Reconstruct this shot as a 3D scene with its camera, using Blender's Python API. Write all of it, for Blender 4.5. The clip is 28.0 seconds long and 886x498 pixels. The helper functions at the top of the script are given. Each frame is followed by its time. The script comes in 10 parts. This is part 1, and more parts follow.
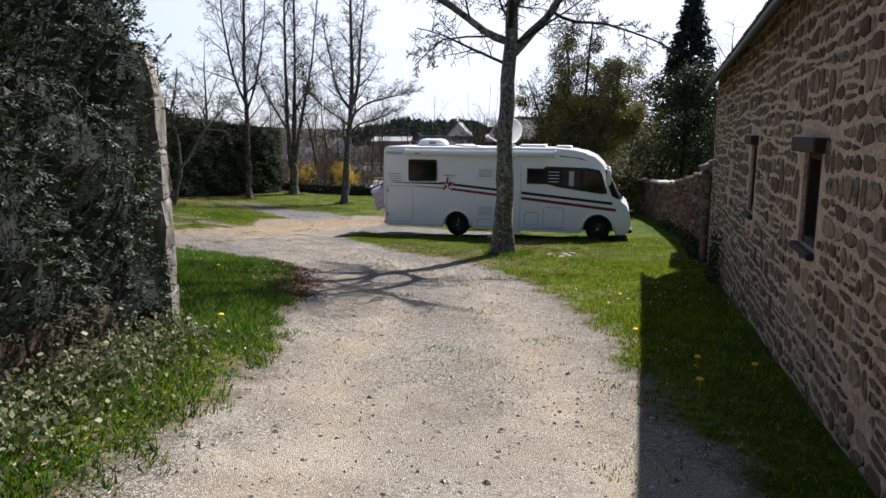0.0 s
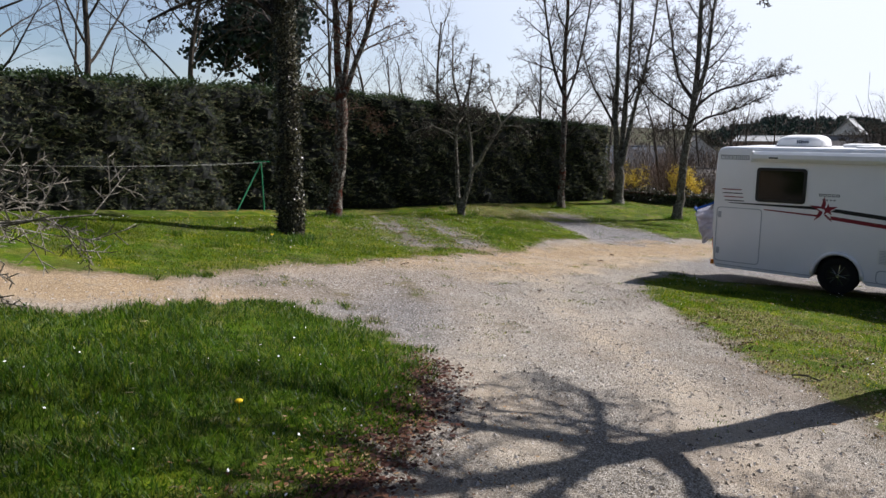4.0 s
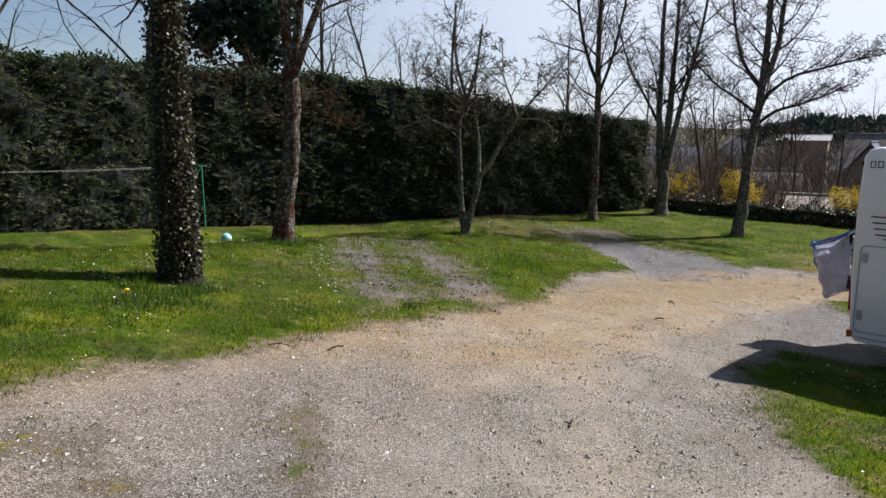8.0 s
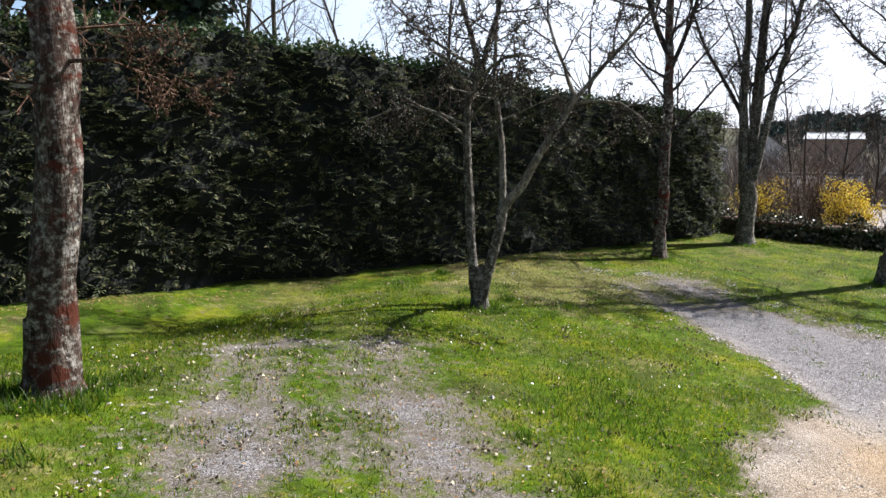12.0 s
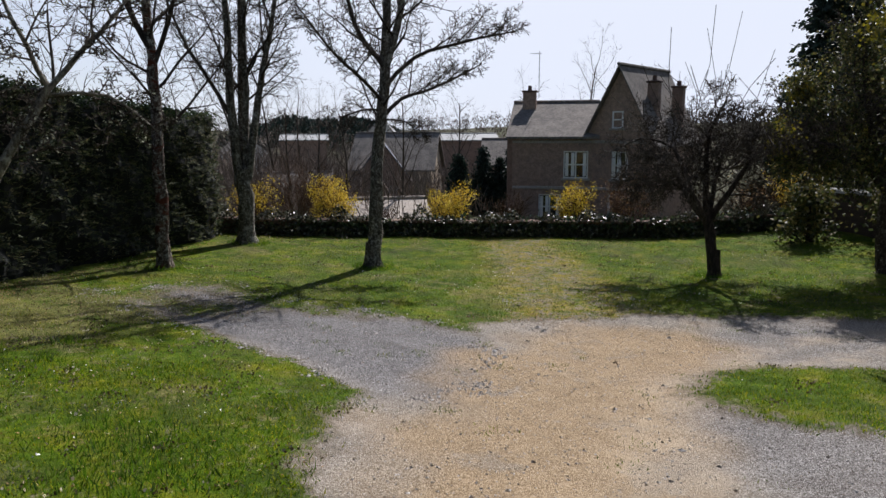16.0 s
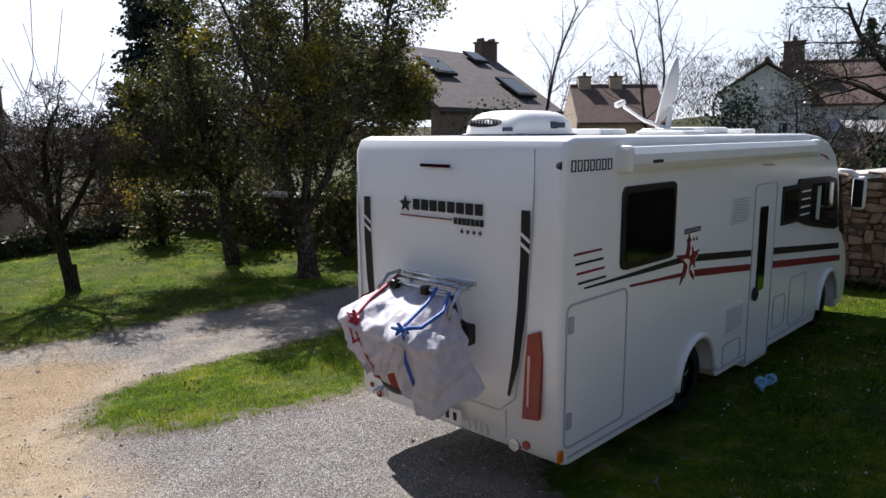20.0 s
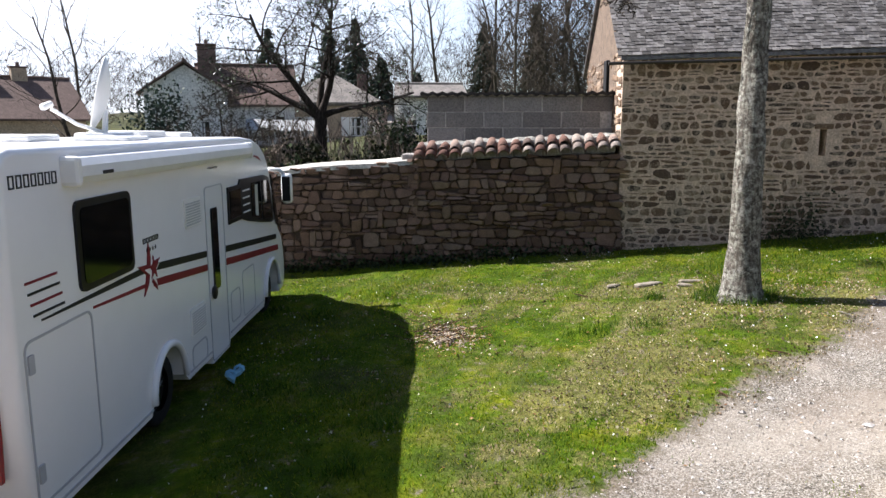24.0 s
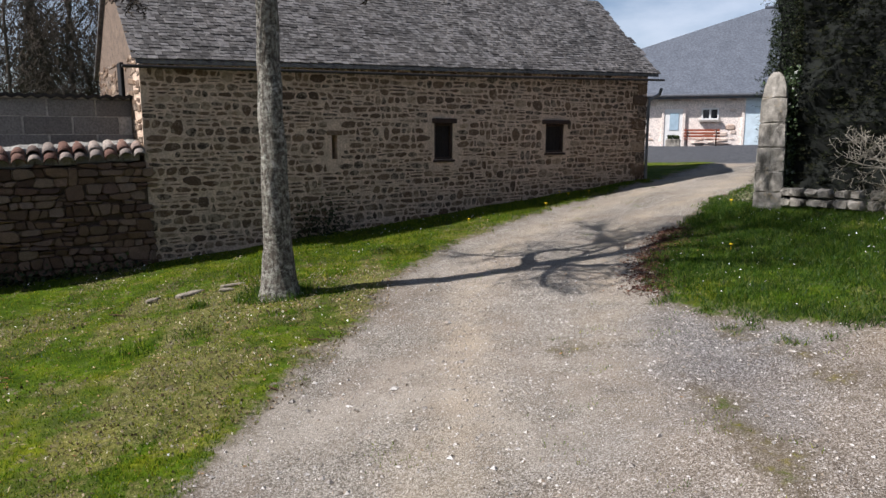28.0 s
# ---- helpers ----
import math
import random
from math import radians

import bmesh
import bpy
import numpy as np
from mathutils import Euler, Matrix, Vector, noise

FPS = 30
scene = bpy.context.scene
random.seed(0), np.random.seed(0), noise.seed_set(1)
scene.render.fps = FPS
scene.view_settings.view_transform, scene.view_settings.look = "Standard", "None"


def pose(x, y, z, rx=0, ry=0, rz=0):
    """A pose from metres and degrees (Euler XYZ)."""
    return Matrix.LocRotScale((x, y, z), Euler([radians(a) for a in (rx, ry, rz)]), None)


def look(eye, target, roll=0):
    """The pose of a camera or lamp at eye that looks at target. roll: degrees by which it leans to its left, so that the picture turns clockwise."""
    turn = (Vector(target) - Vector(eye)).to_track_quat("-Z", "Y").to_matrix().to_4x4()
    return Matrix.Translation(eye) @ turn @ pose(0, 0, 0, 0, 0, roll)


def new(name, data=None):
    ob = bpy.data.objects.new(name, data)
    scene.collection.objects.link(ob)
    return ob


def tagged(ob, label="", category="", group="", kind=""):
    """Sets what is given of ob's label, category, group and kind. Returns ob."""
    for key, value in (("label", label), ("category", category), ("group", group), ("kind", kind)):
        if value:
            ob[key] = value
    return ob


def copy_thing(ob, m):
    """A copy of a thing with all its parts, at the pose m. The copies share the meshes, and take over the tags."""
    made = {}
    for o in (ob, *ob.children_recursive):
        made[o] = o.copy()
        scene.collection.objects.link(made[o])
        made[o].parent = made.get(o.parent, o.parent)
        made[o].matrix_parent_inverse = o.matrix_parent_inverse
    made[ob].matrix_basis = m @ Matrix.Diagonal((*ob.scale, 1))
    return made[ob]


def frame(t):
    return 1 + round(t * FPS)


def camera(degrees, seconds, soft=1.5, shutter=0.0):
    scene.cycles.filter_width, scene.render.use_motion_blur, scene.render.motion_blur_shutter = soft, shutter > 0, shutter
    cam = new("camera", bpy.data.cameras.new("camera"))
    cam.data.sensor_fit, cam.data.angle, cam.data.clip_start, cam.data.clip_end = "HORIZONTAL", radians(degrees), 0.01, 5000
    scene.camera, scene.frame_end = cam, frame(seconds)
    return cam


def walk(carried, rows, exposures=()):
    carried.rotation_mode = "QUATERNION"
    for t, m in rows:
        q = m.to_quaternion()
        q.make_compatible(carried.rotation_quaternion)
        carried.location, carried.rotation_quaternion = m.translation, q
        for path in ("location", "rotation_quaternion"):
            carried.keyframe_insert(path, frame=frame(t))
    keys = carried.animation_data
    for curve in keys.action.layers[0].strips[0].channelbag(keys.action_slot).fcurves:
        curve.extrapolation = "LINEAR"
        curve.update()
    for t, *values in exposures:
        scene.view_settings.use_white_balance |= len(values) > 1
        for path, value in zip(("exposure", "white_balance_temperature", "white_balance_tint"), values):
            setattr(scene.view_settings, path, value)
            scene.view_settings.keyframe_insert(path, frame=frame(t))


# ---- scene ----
EXPO, KELVIN, TINT = 0.17, 6250, 14
cam = camera(64.03, 28.0)
# seconds, x, y, z, heading, pitch, roll
ROWS = [
    (0.0, -0.000, 0.000, 3.000, 0.00, -9.49, 0.37),
    (0.5, 0.088, 0.873, 2.978, 0.09, -9.49, 0.22),
    (1.0, 0.155, 1.709, 2.964, 0.56, -9.51, 0.10),
    (1.5, 0.192, 2.554, 2.965, 2.65, -9.58, 0.08),
    (2.0, 0.211, 3.428, 2.967, 7.25, -9.65, -0.06),
    (2.5, 0.302, 4.231, 2.968, 13.99, -9.69, -0.17),
    (3.0, 0.274, 5.016, 2.946, 20.07, -9.70, -0.16),
    (3.5, 0.200, 5.766, 2.906, 25.41, -9.63, -0.22),
    (5.5, -0.443, 8.102, 2.751, 30.25, -9.51, 0.19),
    (6.0, -0.623, 8.643, 2.748, 30.19, -9.53, 0.19),
    (6.5, -0.810, 9.166, 2.740, 30.15, -9.53, 0.11),
    (7.0, -1.016, 9.736, 2.743, 30.22, -9.56, 0.06),
    (7.5, -1.379, 10.489, 2.746, 30.22, -9.64, 0.09),
    (8.0, -1.804, 11.335, 2.747, 30.24, -9.67, 0.12),
    (8.5, -2.259, 12.202, 2.734, 30.25, -9.67, 0.03),
    (9.0, -2.742, 13.076, 2.716, 30.31, -9.67, -0.09),
    (9.5, -3.288, 14.009, 2.709, 30.36, -9.71, -0.16),
    (10.0, -3.782, 14.924, 2.687, 30.41, -9.68, -0.20),
    (10.5, -4.308, 15.833, 2.663, 30.39, -9.63, -0.22),
    (11.0, -4.830, 16.740, 2.645, 30.54, -9.58, -0.35),
    (11.5, -5.374, 17.600, 2.636, 30.46, -9.57, -0.35),
    (13.5, -6.305, 18.735, 2.555, 21.39, -9.62, -0.01),
    (14.0, -6.266, 18.730, 2.550, 15.12, -9.62, 0.03),
    (14.5, -6.235, 18.768, 2.557, 8.88, -9.57, -0.11),
    (15.0, -6.209, 18.806, 2.560, 2.65, -9.57, -0.14),
    (15.5, -6.201, 18.863, 2.561, -3.59, -9.58, -0.20),
    (16.0, -6.211, 18.922, 2.565, -9.86, -9.56, -0.23),
    (16.5, -6.221, 18.990, 2.569, -16.17, -9.55, -0.17),
    (17.0, -6.248, 19.049, 2.569, -22.51, -9.54, -0.13),
    (17.5, -6.275, 19.099, 2.578, -28.80, -9.52, -0.14),
    (18.0, -6.245, 19.180, 2.583, -35.14, -9.51, -0.27),
    (18.5, -6.214, 19.244, 2.583, -41.67, -9.47, -0.23),
    (19.0, -6.211, 19.293, 2.581, -48.02, -9.44, -0.22),
    (19.5, -6.204, 19.328, 2.578, -54.05, -9.40, -0.24),
    (20.0, -6.200, 19.355, 2.573, -60.02, -9.36, -0.25),
    (20.5, -6.205, 19.383, 2.567, -65.80, -9.34, -0.21),
    (21.0, -6.202, 19.395, 2.569, -71.58, -9.31, -0.20),
    (21.5, -6.176, 19.399, 2.574, -77.13, -9.26, -0.24),
    (22.0, -6.145, 19.406, 2.582, -82.88, -9.18, -0.23),
    (22.5, -6.127, 19.413, 2.581, -88.50, -9.08, -0.11),
    (24.5, -6.208, 19.560, 2.672, -108.73, -9.86, -0.02),
    (25.0, -6.184, 19.535, 2.668, -113.47, -9.74, 0.00),
    (25.5, -6.130, 19.512, 2.662, -118.04, -9.67, 0.04),
    (26.0, -6.100, 19.515, 2.668, -122.62, -9.59, 0.02),
    (26.5, -6.084, 19.504, 2.673, -127.28, -9.51, 0.03),
    (27.0, -6.110, 19.505, 2.668, -131.69, -9.38, 0.05),
    (27.5, -6.156, 19.504, 2.655, -136.04, -9.31, -0.04),
    (28.0, -6.182, 19.505, 2.635, -140.35, -9.17, -0.03),
]
walk(cam, [(t, pose(x, y, z, 90 + pitch, 0, yaw) @ pose(0, 0, 0, 0, 0, roll)) for t, x, y, z, yaw, pitch, roll in ROWS],
     exposures=[(t, e + EXPO, KELVIN, TINT) for t, e in ((0.0, 0.02), (3.0, -0.06), (6.0, -0.06), (7.0, -0.18), (9.0, -0.16), (10.0, 0.2), (11.0, 0.46), (14.0, 0.66), (15.0, 0.2), (16.0, -0.3), (17.0, -0.54), (18.0, -0.35), (19.0, -0.1), (20.0, 0.1), (22.0, 0.3), (24.5, 0.66), (26.0, 0.55), (27.0, 0.32), (28.0, -0.1))])

# ---- light ----
SUN_EL = 46.0
SKY_WHITE = 10.0  # radiance of the thin bright cloud
SUN_DIR = Vector((0.565 * math.cos(radians(SUN_EL)), 0.825 * math.cos(radians(SUN_EL)), math.sin(radians(SUN_EL))))
world = bpy.data.worlds.new("sky")
scene.world = world
world.use_nodes = True
wn, wl = world.node_tree.nodes, world.node_tree.links
sky = wn.new("ShaderNodeTexSky")
sky.sky_type, sky.sun_disc = "NISHITA", False
sky.sun_elevation, sky.sun_rotation = radians(SUN_EL), math.atan2(0.565, 0.825)
sky.dust_density, sky.air_density, sky.ozone_density, sky.altitude = 0.8, 1.0, 2.0, 350
# thin high cloud over the blue
wtex = wn.new("ShaderNodeTexCoord")
wmap = wn.new("ShaderNodeMapping")
wmap.inputs["Scale"].default_value = (1.0, 1.0, 2.6)
wno = wn.new("ShaderNodeTexNoise")
wno.inputs["Scale"].default_value, wno.inputs["Detail"].default_value, wno.inputs["Roughness"].default_value = 2.2, 7, 0.6
wr = wn.new("ShaderNodeMapRange")
wr.interpolation_type = "SMOOTHSTEP"
wr.inputs["From Min"].default_value, wr.inputs["From Max"].default_value, wr.inputs["To Max"].default_value = 0.42, 0.72, 0.55
wdot = wn.new("ShaderNodeVectorMath")
wdot.operation = "DOT_PRODUCT"
wdot.inputs[1].default_value = SUN_DIR
wsun = wn.new("ShaderNodeMapRange")
wsun.interpolation_type = "SMOOTHSTEP"
wsun.inputs["From Min"].default_value, wsun.inputs["From Max"].default_value = -0.05, 0.78
wsum = wn.new("ShaderNodeMath")
wsum.operation = "MAXIMUM"
wm = wn.new("ShaderNodeMix")
wm.data_type = "RGBA"
wm.inputs[7].default_value = (SKY_WHITE * 0.94, SKY_WHITE, SKY_WHITE * 1.1, 1)
wl.new(wtex.outputs["Generated"], wmap.inputs["Vector"])
wl.new(wtex.outputs["Generated"], wdot.inputs[0])
wl.new(wdot.outputs["Value"], wsun.inputs["Value"])
wl.new(wmap.outputs["Vector"], wno.inputs["Vector"])
wl.new(wno.outputs["Fac"], wr.inputs["Value"])
wl.new(wr.outputs["Result"], wsum.inputs[0])
wl.new(wsun.outputs["Result"], wsum.inputs[1])
# the haze thins towards the zenith
wsep = wn.new("ShaderNodeSeparateXYZ")
wl.new(wtex.outputs["Generated"], wsep.inputs[0])
wthin = wn.new("ShaderNodeMapRange")
wthin.interpolation_type = "SMOOTHSTEP"
wthin.inputs["From Min"].default_value, wthin.inputs["From Max"].default_value = 0.22, 0.58
wthin.inputs["To Min"].default_value, wthin.inputs["To Max"].default_value = 1.0, 0.06
wl.new(wsep.outputs["Z"], wthin.inputs["Value"])
wmul = wn.new("ShaderNodeMath")
wmul.operation = "MULTIPLY"
wl.new(wsum.outputs["Value"], wmul.inputs[0])
wl.new(wthin.outputs["Result"], wmul.inputs[1])
wl.new(wmul.outputs["Value"], wm.inputs[0])
wl.new(sky.outputs["Color"], wm.inputs[6])
wl.new(wm.outputs[2], wn["Background"].inputs["Color"])
wn["Background"].inputs["Strength"].default_value = 0.094
sun_data = bpy.data.lights.new("sun", "SUN")
sun_data.energy, sun_data.angle, sun_data.color = 7.5, radians(0.6), (1.0, 0.968, 0.935)
sun = new("sun", sun_data)
sun.matrix_world = look((0, 0, 60), Vector((0, 0, 60)) - SUN_DIR)


# ---- mesh helpers ----
rnd = random.Random(11)
npr = np.random.default_rng(5)


def lin(h):
    """Linear colour from an sRGB hex string."""
    c = [int(h[i:i + 2], 16) / 255 for i in (0, 2, 4)]
    return tuple(v / 12.92 if v < 0.04045 else ((v + 0.055) / 1.055) ** 2.4 for v in c) + (1.0,)


def empty(name, label="", category="", group="", at=(0, 0, 0), rz=0.0):
    ob = new(name)
    ob.empty_display_size = 0.2
    ob.matrix_basis = pose(*at, 0, 0, rz)
    return tagged(ob, label, category, group)


def obj(name, mesh, material, parent=None, label=""):
    if isinstance(material, (list, tuple)):
        for m in material:
            mesh.materials.append(m)
    elif material is not None and not len(mesh.materials):
        mesh.materials.append(material)
    ob = new(name, mesh)
    if parent is not None:
        ob.parent = parent
    return tagged(ob, label)


def part(name, bm, material, parent=None, label="", smooth=False):
    mesh = bpy.data.meshes.new(name)
    bmesh.ops.recalc_face_normals(bm, faces=bm.faces)
    bm.to_mesh(mesh)
    bm.free()
    if smooth:
        mesh.shade_smooth()
    return obj(name, mesh, material, parent, label)


def raw(name, verts, faces, material, parent=None, label="", smooth=False):
    mesh = bpy.data.meshes.new(name)
    mesh.from_pydata([tuple(v) for v in verts], [], [tuple(f) for f in faces])
    if smooth:
        mesh.shade_smooth()
    return obj(name, mesh, material, parent, label)


def soup(name, verts, n, material, parent=None, label="", smooth=False):
    """Separate polygons of n corners each, from one array of corners."""
    verts = np.ascontiguousarray(verts, dtype=np.float32).reshape(-1, 3)
    k = len(verts) // n
    mesh = bpy.data.meshes.new(name)
    mesh.vertices.add(len(verts))
    mesh.vertices.foreach_set("co", verts.ravel())
    mesh.loops.add(len(verts))
    mesh.loops.foreach_set("vertex_index", np.arange(len(verts), dtype=np.int32))
    mesh.polygons.add(k)
    mesh.polygons.foreach_set("loop_start", np.arange(0, k * n, n, dtype=np.int32))
    mesh.update(calc_edges=True)
    mesh.validate()
    return obj(name, mesh, material, parent, label)


def box(bm, c, s, m=None, bevel=0.0, seg=1):
    """A box of size s round c, turned by m, with broken edges."""
    mat = Matrix.Translation(c) @ (m or Matrix()) @ Matrix.Diagonal((*s, 1))
    got = bmesh.ops.create_cube(bm, size=1.0, matrix=mat)
    if bevel:
        edges = {e for v in got["verts"] for e in v.link_edges}
        bmesh.ops.bevel(bm, geom=list(edges), offset=bevel, segments=seg, affect="EDGES", profile=0.5)
    return got["verts"]


def rod(bm, a, b, r0, r1=None, n=8):
    a, b = Vector(a), Vector(b)
    d = b - a
    m = Matrix.Translation((a + b) / 2) @ d.to_track_quat("Z", "Y").to_matrix().to_4x4()
    return bmesh.ops.create_cone(bm, cap_ends=True, segments=n, radius1=r0, radius2=r0 if r1 is None else r1, depth=d.length, matrix=m)["verts"]


def bent(bm, pts, r, n=8):
    """A round bar through the points."""
    pts = [Vector(p) for p in pts]
    rings = []
    for i, p in enumerate(pts):
        d = (pts[min(i + 1, len(pts) - 1)] - pts[max(i - 1, 0)]).normalized()
        q = d.to_track_quat("Z", "Y")
        rings.append([bm.verts.new(p + q @ Vector((r * math.cos(a), r * math.sin(a), 0))) for a in (2 * math.pi * k / n for k in range(n))])
    for a, b in zip(rings, rings[1:]):
        for k in range(n):
            bm.faces.new((a[k], a[(k + 1) % n], b[(k + 1) % n], b[k]))
    bm.faces.new(rings[0])
    bm.faces.new(rings[-1][::-1])


def sheet(bm, pts, thick, m=None):
    """A flat polygon in x, z with a thickness along y, moved by m."""
    a = [bm.verts.new((x, 0, z)) for x, z in pts]
    f = bm.faces.new(a)
    g = bmesh.ops.extrude_face_region(bm, geom=[f])
    vs = [v for v in g["geom"] if isinstance(v, bmesh.types.BMVert)]
    bmesh.ops.translate(bm, vec=(0, thick, 0), verts=vs)
    if m is not None:
        bmesh.ops.transform(bm, matrix=m, verts=a + vs)
    return a + vs


# ---- materials ----
class Mat:
    """A node material with a few short calls."""

    def __init__(self, name, rough=0.8, metal=0.0, spec=0.4):
        self.m = bpy.data.materials.new(name)
        self.m.use_nodes = True
        self.n, self.l = self.m.node_tree.nodes, self.m.node_tree.links
        self.b = self.n["Principled BSDF"]
        self.b.inputs["Roughness"].default_value = rough
        self.b.inputs["Metallic"].default_value = metal
        self.b.inputs["Specular IOR Level"].default_value = spec
        self.pos = self.n.new("ShaderNodeNewGeometry").outputs["Position"]

    def stretch(self, s):
        mp = self.n.new("ShaderNodeMapping")
        mp.inputs["Scale"].default_value = s
        self.l.new(self.pos, mp.inputs["Vector"])
        return mp.outputs["Vector"]

    def local(self):
        self.pos = self.n.new("ShaderNodeTexCoord").outputs["Object"]
        return self

    def noise(self, scale, detail=6, rough=0.6, vec=None):
        t = self.n.new("ShaderNodeTexNoise")
        t.inputs["Scale"].default_value, t.inputs["Detail"].default_value, t.inputs["Roughness"].default_value = scale, detail, rough
        self.l.new(vec or self.pos, t.inputs["Vector"])
        return t.outputs["Fac"]

    def cells(self, scale, out="Color", feature="F1", vec=None):
        t = self.n.new("ShaderNodeTexVoronoi")
        t.feature = feature
        t.inputs["Scale"].default_value = scale
        self.l.new(vec or self.pos, t.inputs["Vector"])
        return t.outputs[out]

    def ramp(self, fac, stops):
        r = self.n.new("ShaderNodeValToRGB")
        e = r.color_ramp.elements
        while len(e) < len(stops):
            e.new(0.5)
        for k, (p, c) in zip(e, stops):
            k.position, k.color = p, c if len(c) == 4 else (*c, 1)
        self.l.new(fac, r.inputs["Fac"])
        return r.outputs["Color"]

    def mask(self, fac, lo, hi):
        r = self.n.new("ShaderNodeMapRange")
        r.interpolation_type = "SMOOTHSTEP"
        r.inputs["From Min"].default_value, r.inputs["From Max"].default_value = lo, hi
        self.l.new(fac, r.inputs["Value"])
        return r.outputs["Result"]

    def mix(self, fac, a, b, mode="MIX"):
        x = self.n.new("ShaderNodeMix")
        x.data_type, x.blend_type = "RGBA", mode
        for sock, v in ((x.inputs[0], fac), (x.inputs[6], a), (x.inputs[7], b)):
            if isinstance(v, bpy.types.NodeSocket):
                self.l.new(v, sock)
            else:
                sock.default_value = v
        return x.outputs[2]

    def math(self, op, a, b=0.0):
        x = self.n.new("ShaderNodeMath")
        x.operation = op
        for sock, v in ((x.inputs[0], a), (x.inputs[1], b)):
            if isinstance(v, bpy.types.NodeSocket):
                self.l.new(v, sock)
            else:
                sock.default_value = v
        return x.outputs[0]

    def attr(self, name):
        a = self.n.new("ShaderNodeAttribute")
        a.attribute_name = name
        return a.outputs["Fac"]

    def random(self):
        return self.n.new("ShaderNodeObjectInfo").outputs["Random"]

    def island(self):
        return self.n.new("ShaderNodeNewGeometry").outputs["Random Per Island"]

    def color(self, c):
        if isinstance(c, bpy.types.NodeSocket):
            self.l.new(c, self.b.inputs["Base Color"])
        else:
            self.b.inputs["Base Color"].default_value = c
        return self

    def rough(self, v):
        self.l.new(v, self.b.inputs["Roughness"])
        return self

    def bump(self, h, strength=0.4, dist=0.02):
        x = self.n.new("ShaderNodeBump")
        x.inputs["Strength"].default_value, x.inputs["Distance"].default_value = strength, dist
        self.l.new(h, x.inputs["Height"])
        self.l.new(x.outputs["Normal"], self.b.inputs["Normal"])
        return self


def stone_mat(name, cols, scale=14, spread=0.6, by="random", bump=0.5, rough=0.9, smear=None):
    s = Mat(name, rough, spec=0.25)
    r = s.random() if by == "random" else s.island()
    base = s.ramp(r, [(i / (len(cols) - 1), lin(c)) for i, c in enumerate(cols)])
    g = s.ramp(s.noise(scale), [(0.3, (0.55, 0.55, 0.55)), (0.7, (1.15, 1.12, 1.08))])
    c = s.mix(spread, base, g, "MULTIPLY")
    fine = s.noise(scale * 6, 4)
    c = s.mix(0.6, c, s.ramp(fine, [(0.35, (0.5, 0.5, 0.5)), (0.65, (1.3, 1.3, 1.3))]), "MULTIPLY")
    if smear:
        c = s.mix(s.math("MULTIPLY", s.mask(s.math("ADD", s.noise(11, 6, 0.75), s.math("MULTIPLY", r, 0.16)), 0.54, 0.72), 0.45), c, lin(smear))
    s.color(c).bump(s.math("ADD", s.noise(scale * 1.5), s.math("MULTIPLY", fine, 0.4)), bump, 0.02)
    return s.m


def plain(name, col, rough=0.5, metal=0.0, var=0.15, scale=5.0, bump=0.0, spec=0.4):
    s = Mat(name, rough, metal, spec)
    c = lin(col)
    lo = tuple(v * (1 - var) for v in c[:3])
    hi = tuple(min(1, v * (1 + var * 0.6)) for v in c[:3])
    f = s.noise(scale)
    s.color(s.ramp(f, [(0.3, lo), (0.7, hi)]))
    if bump:
        s.bump(s.noise(scale * 8), bump, 0.01)
    return s.m


def leaf_mat(name, cols, rough=0.55, trans=0.25, spec=0.3, glow=1.0, clump=0.0):
    s = Mat(name, rough, spec=spec)
    c = s.ramp(s.island(), [(i / (len(cols) - 1), lin(c)) for i, c in enumerate(cols)])
    c = s.mix(0.4, c, s.ramp(s.noise(0.9, 3), [(0.3, (0.6, 0.6, 0.6)), (0.7, (1.15, 1.15, 1.1))]), "MULTIPLY")
    if clump:
        c = s.mix(clump, c, s.ramp(s.noise(5.5, 5, 0.7), [(0.34, (0.4, 0.45, 0.38)), (0.66, (1.35, 1.3, 1.15))]), "MULTIPLY")
    s.color(c)
    if trans:
        t = s.n.new("ShaderNodeBsdfTranslucent")
        s.l.new(s.mix(1.0, c, (glow, glow * 0.97, glow * 0.55, 1), "MULTIPLY") if glow != 1.0 else c, t.inputs["Color"])
        mx = s.n.new("ShaderNodeMixShader")
        mx.inputs[0].default_value = trans
        s.l.new(s.b.outputs[0], mx.inputs[1])
        s.l.new(t.outputs[0], mx.inputs[2])
        s.l.new(mx.outputs[0], s.n["Material Output"].inputs["Surface"])
    return s.m


